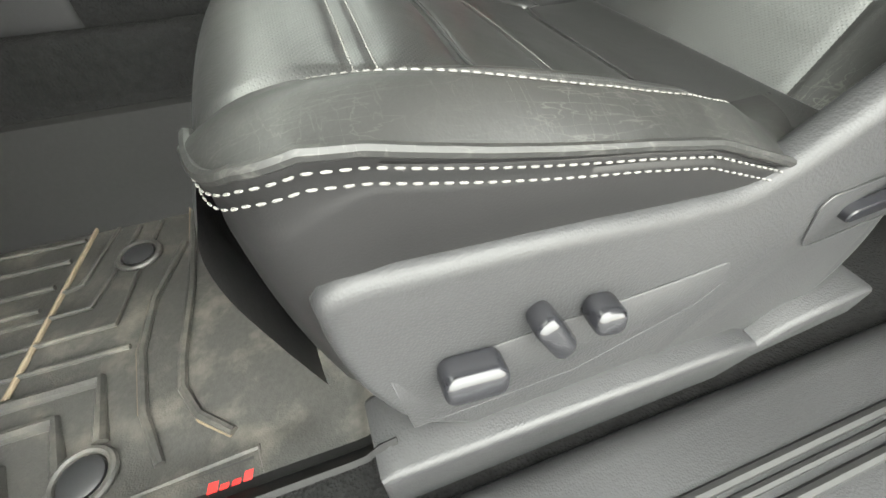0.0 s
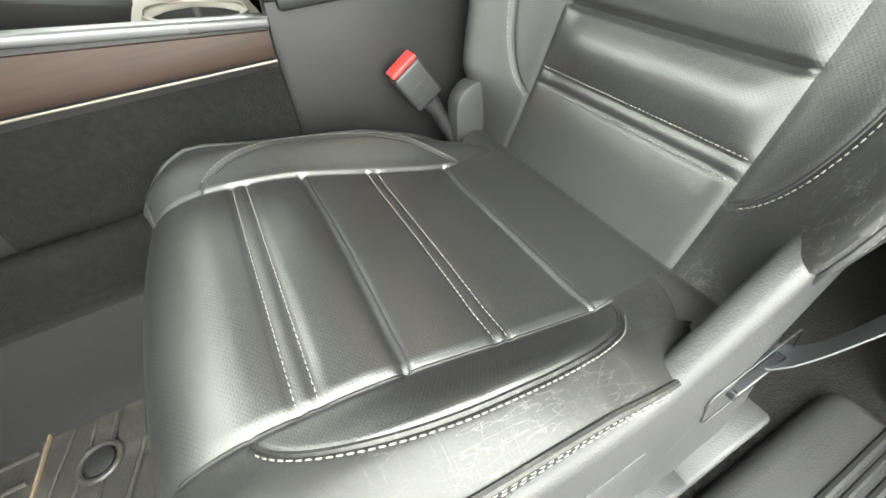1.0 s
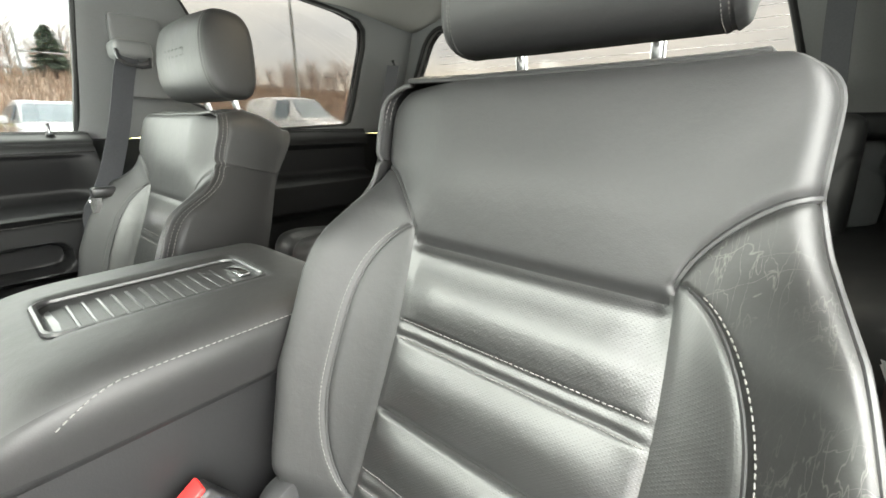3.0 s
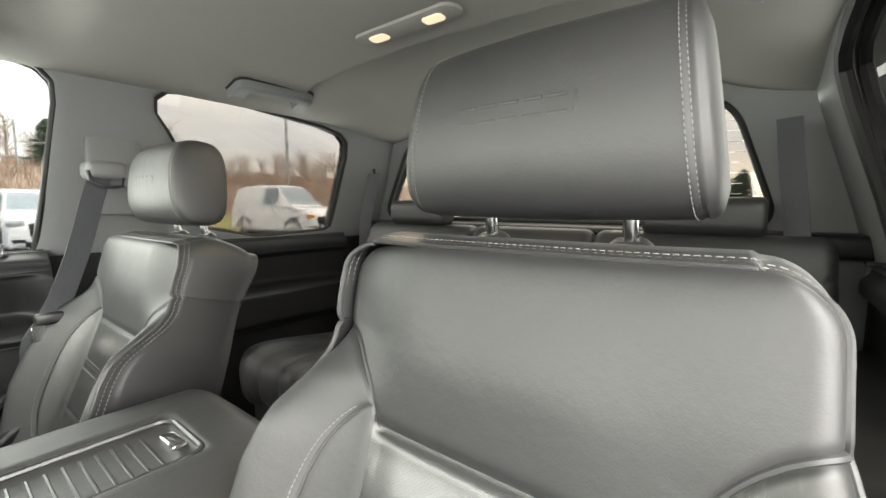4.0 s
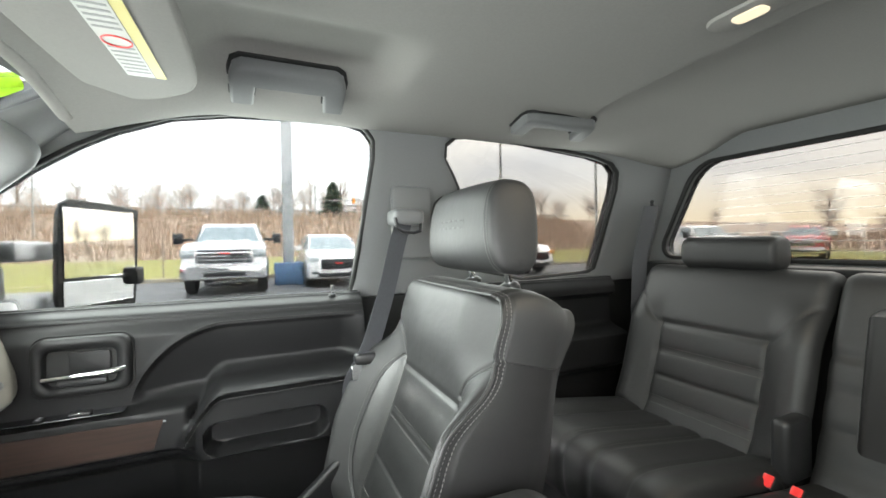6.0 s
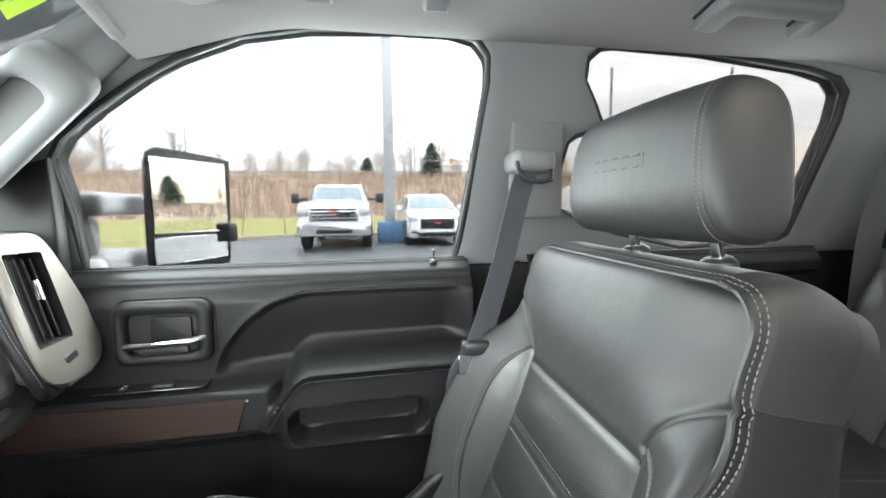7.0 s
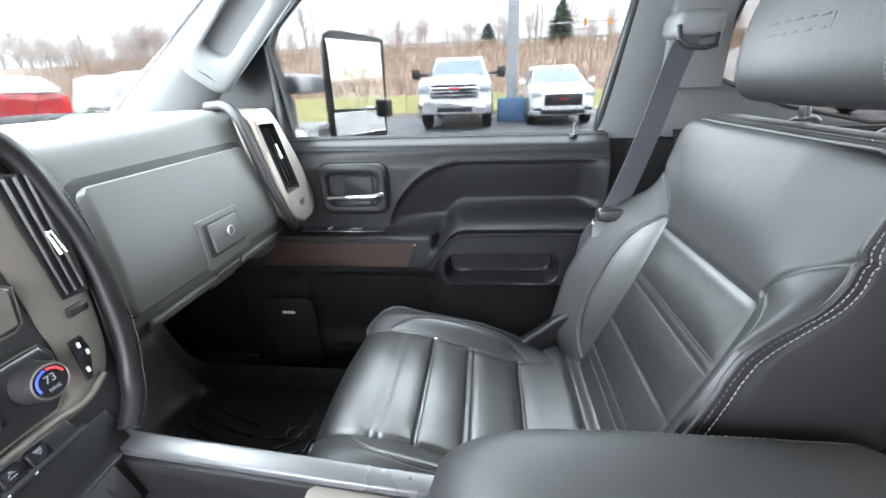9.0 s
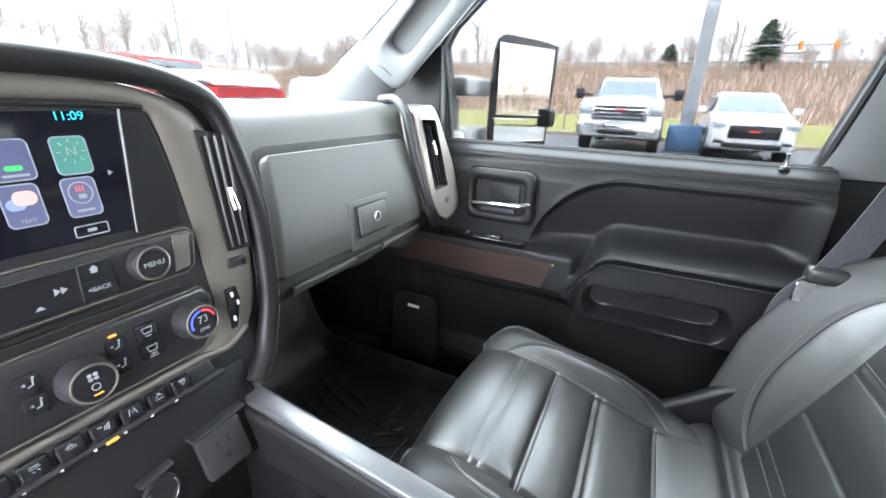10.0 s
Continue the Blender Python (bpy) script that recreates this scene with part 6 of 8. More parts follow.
stack = part("centre_stack", slab(mirrored([(0.17, 1.478), (0.19, 1.44), (0.196, 1.35), (0.185, 1.25), (0.15, 1.20)]), -.12, -.006), BLACK, dash)
BEZ_OUT = mirrored([tuple(q) for q in spline([(0.04, 1.490), (0.09, 1.486), (0.135, 1.474), (0.160, 1.455), (0.180, 1.40), (0.188, 1.34), (0.184, 1.29), (0.168, 1.252), (0.135, 1.236), (0.08, 1.238)], 50)])
BEZ_IN = mirrored([tuple(q) for q in spline([(0.04, 1.470), (0.085, 1.469), (0.112, 1.464), (0.120, 1.448), (0.126, 1.40), (0.134, 1.33), (0.136, 1.29), (0.128, 1.262), (0.100, 1.249), (0.05, 1.250)], 50)])
b = bmesh.new()
rr = []
for s, o in ((0, -.03), (0, .001), (.18, .005), (.55, .006), (.9, .003), (1, -.002), (1, -.03)):
    ring = []
    for k in range(200):
        a = k * math.tau / 200
        (iy, iz), (oy, oz) = ray_to(BEZ_IN, -.005, 1.37, a), ray_to(BEZ_OUT, -.005, 1.37, a)
        ring.append(b.verts.new(st(iy + (oy - iy) * s, iz + (oz - iz) * s, o)))
    rr.append(ring)
for r, q in zip(rr, rr[1:]):
    for k in range(200):
        b.faces.new((r[k], r[(k + 1) % 200], q[(k + 1) % 200], q[k]))
bez = part("stack_bezel", b, SILVER, dash, "satin silver surround of the centre stack", 50)
arch = [st(y, z, .004) for y, z in (tuple(q) for q in spline([(-0.21, 1.36), (-0.20, 1.43), (-0.160, 1.478), (-0.10, 1.494), (0.0, 1.497), (0.09, 1.494), (0.145, 1.483), (0.175, 1.462), (0.192, 1.40), (0.200, 1.33), (0.194, 1.27), (0.176, 1.222), (0.150, 1.195)], 90))]
part("stack_hood", tube(arch, .0100, 14), VINYL, dash, "dark padded hood round the stack")
hs = [p + SN * .007 + Vector((0, .0095, 0)) for p in arch[52:]]
tagged(part("hood_stitching", stitches(hs, .003, .0014, .0006, normals=[(.6, .8, 0)] * len(hs)), THREAD, dash, "pale stitching", 0), kind="stuff")
for sd in (1, -1):
    vy = lambda q: q if sd > 0 else -.01 - q
    well = part("vent_well", slab([(vy(y), z) for y, z in ((.150, 1.446), (.182, 1.440), (.186, 1.400), (.183, 1.334), (.158, 1.336))], .0045, .0075), SEAL, bez)
    for k in range(3):
        part("vent_vane", tube([st(vy(.156 + .009 * k), 1.440, .009), st(vy(.162 + .008 * k), 1.340, .009)], .0016, 6), BLACK, well)
    part("vent_knob", tube([st(vy(.1685), 1.394, .009), st(vy(.170), 1.374, .012)], [.003, .0045], 10), CHROME, well)
    part("vent_wheel", slab(rounded(.020, .010, .003, 4, vy(.166), 1.323), .005, .009, .002), BLACK, bez)
    pod_ = part("seat_heat_switch", slab([(vy(y), z) for y, z in ((.146, 1.300), (.158, 1.300), (.160, 1.285), (.150, 1.258), (.144, 1.258))], .0055, .0075, .001), GLOSS, bez, "black seat heater switch with pale marks")
    for (my, mz) in ((.1515, 1.293), (.156, 1.283), (.149, 1.268)):
        part("switch_mark", slab(rounded(.003, .0055, .001, 3, vy(my), mz), .0076, .0080), WHITE, pod_)

# the screen
SCREEN_BLACK = material("display_glass", (0.006, 0.006, 0.010), 0.08, vary=0.0, rough_vary=.02)
face = part("stack_panel", slab(BEZ_IN, -.006, -.0005), BLACK, dash)
scr = part("display", slab([(0.094, 1.463), (0.083, 1.376), (-0.093, 1.376), (-0.104, 1.463)], .0, .0018, .0006, 1), SCREEN_BLACK, dash, "lit display with coloured app tiles")
part("display_side", slab([(0.095, 1.464), (0.114, 1.462), (0.122, 1.40), (0.120, 1.372), (0.084, 1.372)], .0, .003, .001, 1), SOFT, dash)
part("display_edge", tube([st(.0945, 1.464, .003), st(.0835, 1.374, .003)], .0011, 6), BLACK, dash)
part("display_brow", tube([st(-.11, 1.466, .002), st(.0, 1.470, .002), (st(.112, 1.466, .002))], .0022, 8), BLACK, dash)


def tile(cy, cz, w, h, colour, rim):
    t_ = part("app_tile", slab(rounded(w, h, .0035, 5, cy, cz), .0018, .0021), glow("tile_" + rim, colour, 0.17), scr)
    part("tile_rim", tube([st(y, z, .0022) for y, z in rounded(w, h, .0035, 5, cy, cz)], .00045, 5, True), glow("tile_rim", (.55, .62, .72), .10), t_)
    return t_


def text(body, size, cy, cz, off, mt, parent, name):
    """Lettering on the stack, as a mesh."""
    cu_ = bpy.data.curves.new("text", "FONT")
    cu_.body, cu_.size, cu_.align_x, cu_.align_y, cu_.extrude = body, size, "CENTER", "CENTER", 0.0001
    tmp = bpy.data.objects.new("text", cu_)
    me = bpy.data.meshes.new_from_object(tmp)
    bpy.data.objects.remove(tmp)
    b_ = bmesh.new()
    b_.from_mesh(me)
    bpy.data.meshes.remove(me)
    up = Vector((-LEAN, 0, 1)).normalized()
    m_ = Matrix((Vector((0, 1, 0)), up, SN)).transposed().to_4x4()
    m_.translation = st(cy, cz, off)
    b_.transform(m_)
    return part(name, b_, mt, parent, "", 0)


CYAN = glow("cyan_digits", (0.05, 0.75, 0.85), 0.35)
PALE = glow("pale_symbols", (0.75, 0.78, 0.80), 0.045)
text("11:09", .0085, .062, 1.4595, .0020, CYAN, scr, "clock")
nav = tile(.0565, 1.4335, .021, .025, (0.10, 0.34, 0.27), "green")
text("N", .009, .0570, 1.4360, .0023, PALE, nav, "letter")
for k in range(8):
    a = k * math.tau / 8
    part("ray", tube([st(.057 + .0062 * math.cos(a), 1.436 + .0062 * math.sin(a), .0022), st(.057 + .0085 * math.cos(a), 1.436 + .0085 * math.sin(a), .0022)], .0004, 5), PALE, nav)
clim = tile(.0545, 1.4055, .0205, .026, (0.16, 0.17, 0.30), "blue")
part("dial_ring", tube([st(.0545 + .0072 * math.cos(a), 1.4085 + .0072 * math.sin(a), .0023) for a in np.linspace(0, math.tau, 24, endpoint=False)], .0005, 5, True), PALE, clim)
part("seat_mark", slab(rounded(.005, .003, .001, 3, .0550, 1.4060), .0022, .0025), PALE, clim)
for k in range(3):
    part("heat_mark", slab(rounded(.0008, .004, .0003, 2, .0525 + .002 * k, 1.4112), .0022, .0025), glow("heat_red", (.8, .15, .12), .3), clim)
part("label_bar", slab(rounded(.011, .0016, .0005, 2, .0545, 1.3965), .0022, .0025), PALE, clim)
txt = tile(.0215, 1.4055, .0205, .026, (0.14, 0.15, 0.27), "blue")
part("bubble", slab(rounded(.013, .009, .0044, 5, .0235, 1.4100), .0022, .0026), glow("bubble_pink", (.75, .42, .36), .3), txt)
part("bubble", slab(rounded(.010, .007, .0034, 5, .0180, 1.4065), .0022, .0024), glow("bubble_blue", (.25, .32, .75), .3), txt)
text("TEXT", .0036, .0215, 1.3960, .0023, PALE, txt, "letters")
proj = tile(.0235, 1.4335, .0215, .025, (0.12, 0.13, 0.25), "blue")
part("wave", slab(rounded(.009, .003, .0014, 4, .0235, 1.4285), .0022, .0025), glow("wave_green", (.08, .75, .12), .35), proj)
part("label_bar", slab(rounded(.014, .0016, .0005, 2, .0235, 1.4240), .0022, .0025), PALE, proj)
for cy in (-.0115, -.0445, -.077):
    for cz in (1.4335, 1.4055):
        q = tile(cy, cz, .0205, .0255, (0.13, 0.14, 0.26), "blue")
        part("label_bar", slab(rounded(.012, .0016, .0005, 2, cy, cz - .009), .0022, .0025), PALE, q)
part("page_arrow", slab([(.0755, 1.4215), (.0790, 1.4195), (.0755, 1.4175)], .0018, .0022), PALE, scr)
bar = part("home_bar", slab(rounded(.021, .0072, .001, 3, .0545, 1.3825), .0018, .0021), SCREEN_BLACK, scr)
part("home_bar_rim", tube([st(y, z, .0022) for y, z in rounded(.021, .0072, .001, 3, .0545, 1.3825)], .0005, 5, True), PALE, bar)
part("home_mark", slab(rounded(.006, .0022, .0006, 3, .0545, 1.3825), .0021, .0024), PALE, bar)

# the radio bar
radio = part("radio_bar", slab(mirrored([(.118, 1.3685), (.1245, 1.3635), (.1205, 1.336), (.114, 1.3315)]), -.0005, .011, .004, 3), BLACK, dash, "black bar of radio buttons")
for sd in (1, -1):
    part("bar_end", slab([((y if sd > 0 else -.01 - y), z) for y, z in ((.1045, 1.3655), (.1195, 1.3635), (.1165, 1.336), (.103, 1.335))], .0105, .0118, .0006, 1), SILVER, radio, "satin silver end cap")


def knob(cy, cz, r, h, name, parent, lab, cap=GLOSS):
    k_ = part(name, tube([st(cy, cz, .008), st(cy, cz, .012), st(cy, cz, .012 + h * .8), st(cy, cz, .012 + h)], [r * 1.08, r * 1.04, r, r * .94], 32), PLASTIC, parent, lab)
    part("knob_ring", tube([st(cy + r * .86 * math.cos(a), cz + r * .86 * math.sin(a), .0122 + h) for a in np.linspace(0, math.tau, 32, endpoint=False)], .0008, 6, True), SILVER, k_)
    part("knob_face", tube([st(cy, cz, .0115 + h), st(cy, cz, .0126 + h)], r * .76, 28), cap, k_)
    return k_


k1 = knob(.082, 1.350, .0145, .009, "menu_knob", radio, "ridged black knob with a bright ring")
text("MENU", .0058, .082, 1.350, .0218, PALE, k1, "letters")
keys = part("key_row", slab([(.0565, 1.3625), (.0595, 1.336), (-.062, 1.334), (-.058, 1.362)], .0105, .0125, .0008, 1), GLOSS, radio)
for a, bb in ((.0345, .0355), (-.0375, -.0365)):
    part("key_gap", slab(((a, 1.362), (bb, 1.362), (bb, 1.335), (a, 1.335)), .0126, .0130), CHROME, keys)
part("key_gap", slab(((.036, 1.3490), (.058, 1.3490), (.058, 1.3483), (.036, 1.3483)), .0126, .0128), SEAL, keys)
part("home_mark", slab([(.0450, 1.3600), (.0480, 1.3572), (.0470, 1.3572), (.0470, 1.3545), (.0430, 1.3545), (.0430, 1.3572), (.0420, 1.3572)], .0126, .0130), PALE, keys)
text("<BACK", .0048, .0465, 1.3425, .0128, PALE, keys, "letters")
for cy, sgn_ in ((.020, 1), (-.009, -1)):
    for d in (0, .004):
        part("skip_mark", slab([(cy + sgn_ * d, 1.3515), (cy + sgn_ * (d + .0038), 1.3490), (cy + sgn_ * d, 1.3465)], .0126, .0130), PALE, keys)
part("eject_mark", slab([(.008, 1.3400), (.014, 1.3400), (.011, 1.3430)], .0126, .0130), PALE, keys)
part("disc_slot", slab(rounded(.130, .0038, .0016, 4, -.005, 1.3235), -.0004, .0012), SEAL, dash)
part("slot_lip", tube([st(-.10, 1.3195, .001), st(.11, 1.3195, .001)], .0014, 6), BLACK, dash)

# the climate panel
clp = part("climate_panel", slab(mirrored([(.124, 1.3125), (.130, 1.300), (.124, 1.266), (.112, 1.2545)]), -.0005, .009, .004, 3), BLACK, dash, "black panel of climate controls")
for cy in (.107, -.117):
    kt = knob(cy, 1.288, .0165, .015, "temperature_knob", clp, "ridged knob with a lit temperature")
    text("73", .0095, cy, 1.2905, .0278, PALE, kt, "digits")
    text("SYNC", .0040, cy, 1.2815, .0278, PALE, kt, "letters")
    for a0, a1, col in ((15, 88, (.85, .04, .05)), (95, 200, (.06, .10, .85))):
        part("warm_arc" if a0 == 15 else "cool_arc", tube([st(cy + .0108 * math.cos(radians(a)), 1.288 + .0108 * math.sin(radians(a)), .0278) for a in np.linspace(a0, a1, 12)], .0010, 6), glow("arc_red" if a0 == 15 else "arc_blue", col, .45), kt)
kf = knob(.0220, 1.280, .0165, .014, "fan_knob", clp, "ridged fan knob with a bright ring")
for (dy, dz) in ((-.0018, .0040), (.0018, .0040), (-.0018, .0072), (.0018, .0072)):
    part("fan_blade", slab(rounded(.003, .0026, .0012, 4, .0220 + dy, 1.280 + dz), .0266, .0270), PALE, kf)
part("power_ring", tube([st(.0220 + .0026 * math.cos(a), 1.2775 + .0026 * math.sin(a), .0268) for a in np.linspace(0, math.tau, 14, endpoint=False)], .0004, 5, True), PALE, kf)
AMBER = glow("amber_light", (1.0, 0.42, 0.06), 0.35)
part("fan_light", slab(rounded(.006, .0012, .0005, 2, .0220, 1.2715), .0266, .0270), AMBER, kf)


def key_cap(cy, cz, w, h, name="climate_button"):
    return part(name, slab(rounded(w, h, .0022, 4, cy, cz), .0086, .0108, .0008, 2), GLOSS, clp)


for cy in (.0465, -.006):
    for cz in (1.2935, 1.2770):
        k_ = key_cap(cy, cz, .0135, .0145, "mode_button")
        part("mode_mark", slab([(cy - .0012, cz - .0022), (cy + .0022, cz - .0016), (cy + .0022, cz - .0008), (cy - .0008, cz - .0012)], .0109, .0112), PALE, k_)
        part("mode_mark", slab([(cy + .0014, cz - .0012), (cy + .0024, cz - .0012), (cy + .0030, cz + .0028), (cy + .0020, cz + .0028)], .0109, .0112), PALE, k_)
        part("mode_mark", slab(rounded(.0016, .0016, .0007, 4, cy + .0029, cz + .0040), .0109, .0112), PALE, k_)
        part("arrow_mark", slab([(cy - .0040, cz + .0008), (cy - .0018, cz + .0020), (cy - .0018, cz - .0004)], .0109, .0112), PALE, k_)
part("mode_light", slab(rounded(.0055, .0013, .0005, 2, .0465, 1.3025), .0092, .0112), AMBER, clp)
for cz in (1.2945, 1.2780):
    k_ = key_cap(.070, cz, .0175, .0145, "defrost_button")
    part("screen_mark", tube([st(.070 + q, cz + .0015 + w, .0110) for q, w in ((-.004, .002), (.004, .002), (.003, -.0025), (-.003, -.0025))], .0005, 5, True), PALE, k_)
    part("wave_mark", slab(rounded(.005, .0009, .0004, 2, .070, cz - .0035), .0109, .0112), PALE, k_)
text("REAR", .0030, .070, 1.2722, .0110, PALE, clp, "letters")

# thin satin lines round the two control panels
for half, off in (([(.118, 1.3690), (.1250, 1.3640), (.1210, 1.3355), (.114, 1.3310)], .0085), ([(.124, 1.3130), (.1305, 1.3005), (.1245, 1.2655), (.112, 1.2540)], .0070)):
    part("panel_edge", tube([st(y, z, off) for y, z in mirrored(half)], .0008, 6, True), SILVER, dash, "thin satin silver line")
# toggle row below the stack, its bright beads
tog = part("toggle_row", slab([(.115, 1.2435), (.118, 1.2215), (-.128, 1.2245), (-.125, 1.2435)], -.02, .006, .003, 2), BLACK, dash)
# pale marks of the toggles: outlines of quads and strokes, in millimetres
MARKS = [[(-3, 3, 3, 3), (-2.2, 1.6, 3, 1.6), (-1.4, .2, 3, .2), (-.6, -1.4, 1.8, -1.4)], [(-3, -1, 0, 1.6), (0, 1.6, 3, .2), (-3.4, -2.2, 3.2, -2.2), (-1, 3, 1.4, 2.2)],
         [(-3, -2.6, -1.6, 2.8), (3, -2.6, 1.6, 2.8), (-1, -.8, 1, -.8), (-1, .8, 1, .8)], [(.4, -1.6, 1.4, 1.6), (1.9, -2.2, 3, 2.2), (3.4, -2.6, 4.4, 2.8)],
         [(-3.6, -1, 3.6, -1), (-2.4, .6, .2, 2.4), (.2, 2.4, 1.6, .4), (-3.4, .2, 3.4, .6)], [(-2.6, 1.6, 2.6, 1.6), (-3.2, 0, 3.2, 0), (-2, -1.6, -.6, -2.6), (1, -1.6, 2.4, -2.6)]]
for k in range(9):
    cy = .0840 - .0207 * k
    t_ = part("toggle", slab(rounded(.0182, .0160, .003, 4, cy, 1.2330), .005, .0095, .0022, 2), GLOSS, tog, "black toggle key with a pale mark")
    for y0, z0, y1, z1 in MARKS[k % 6]:
        part("toggle_mark", tube([st(cy + y0 * .001, 1.2352 + z0 * .001, .0098), st(cy + y1 * .001, 1.2352 + z1 * .001, .0098)], .00042, 5), PALE, t_)
    if k == 3:
        text("P", .0065, cy - .0022, 1.2352, .0098, PALE, t_, "letter")
    part("toggle_bead", tube([st(cy - .0115, 1.2240, .009), st(cy - .0085, 1.2240, .0105)], .0013, 8), CHROME, t_)
part("lower_bar", tube([st(-.13, 1.2235, .007), st(.122, 1.2250, .007)], .0038, 10), BLACK, dash)
part("amber_light", slab(rounded(.009, .0022, .0008, 3, .0235, 1.2240), .009, .0115), AMBER, tog)
part("lower_bezel", tube([st(y, z, .006) for y, z in (tuple(q) for q in spline([(-.15, 1.2445), (0, 1.2465), (.10, 1.2465), (.135, 1.243), (.160, 1.255)], 40))], .0036, 10), SILVER, dash, "thin satin silver edge")
part("stack_foot", slab([(.150, 1.222), (.155, 1.13), (-.165, 1.13), (-.160, 1.222)], -.06, -.002, .004, 2), SOFT, dash)

# outlet and sockets in the bin's front wall
out = part("power_outlet", slab(rounded(.046, .043, .005, 4, .098, 1.158), -.004, .004, .002, 2), PLASTIC, dash, "grey household power outlet")
for cy in (.0925, .1035):
    part("outlet_slot", slab(rounded(.0022, .0085, .0008, 3, cy, 1.1640), .0036, .0044), SEAL, out)
part("earth_hole", slab(rounded(.0062, .0062, .0030, 6, .098, 1.1505), .0036, .0044), SEAL, out)
part("outlet_flap", slab(((.072, 1.1845), (.128, 1.1865), (.128, 1.1835), (.072, 1.1815)), -.002, .010, .001, 1), BLACK, out)
for cy in (.040, -.022):
    so = part("socket", tube([st(cy, 1.160, -.002), st(cy, 1.160, .004)], .0145, 24), BLACK, dash, "black 12 volt socket with a bright ring")
    part("socket_ring", tube([st(cy + .0118 * math.cos(a), 1.160 + .0118 * math.sin(a), .0046) for a in np.linspace(0, math.tau, 26, endpoint=False)], .0012, 6, True), CHROME, so)
    part("socket_well", tube([st(cy, 1.160, .0035), st(cy, 1.160, .0046)], .0098, 20), SEAL, so)
    part("socket_lid", slab(((cy - .014, 1.1785), (cy + .014, 1.1805), (cy + .014, 1.1775), (cy - .014, 1.1755)), .0, .009, .001, 1), BLACK, so)


# ---- rear bench ----
bench = thing("rear_bench", "black leather rear bench with folding sections", "car seat", (1.5, 0, FLOOR))
R_BACK = spline([(1.500, 1.000), (1.535, 1.065), (1.560, 1.130), (1.582, 1.205), (1.606, 1.290), (1.640, 1.385), (1.662, 1.430), (1.690, 1.448), (1.73, 1.445), (1.755, 1.43)], 120)
R_CUSH = spline([(1.56, 1.035), (1.48, 1.045), (1.36, 1.062), (1.24, 1.078), (1.18, 1.078), (1.150, 1.060), (1.140, 1.02), (1.145, 0.96), (1.16, 0.93)], 120)


def rear_back(yc, w, ins):
    def f(u, v):
        x, z = at(R_BACK, u)
        c = v * 2 - 1
        y = c * w
        d = slope(R_BACK, u)
        a = abs(y)
        lift = 0.026 * sm(a, ins - .01, ins + .06) * sm(z, 1.40, 1.28) * sm(z, 1.01, 1.06)
        lift -= .006 * gauss(a - ins, .005) * sm(z, 1.31, 1.28)
        if a < ins + .01:
            p = -.007 * gauss(z - 1.285, .008)
            for q, dp in ((1.205, .002), (1.215, .002), (1.140, .0035), (1.070, .002), (1.082, .002)):
                p -= dp * (gauss(z - q, .0045) + .7 * gauss(z - q, .016))
            lift += p * sm(a, ins + .01, ins - .005)
        else:
            lift -= .006 * gauss(z - 1.285 - .09 * sm(a, ins, w), .005)
        over = max(0.0, a - (w - .03))
        lift -= .03 - math.sqrt(max(0.0, .0009 - over * over))
        return Vector((x - d[1] * lift, yc + y, z + d[0] * lift))
    return f


def rear_cushion(yc, w, ins):
    def f(u, v):
        x, z = at(R_CUSH, u)
        c = v * 2 - 1
        a = abs(c * w)
        d = slope(R_CUSH, u)
        lift = .014 * sm(a, ins - .01, ins + .05) - .005 * gauss(a - ins, .005)
        if a < ins + .01:
            for q in (-.045, -.035, .035, .045):
                lift -= .003 * gauss(c * w - q, .004) + .002 * gauss(c * w - q, .014)
        over = max(0.0, a - (w - .03))
        lift -= .03 - math.sqrt(max(0.0, .0009 - over * over))
        return Vector((x + d[1] * lift, yc + c * w, z - d[0] * lift))
    return f


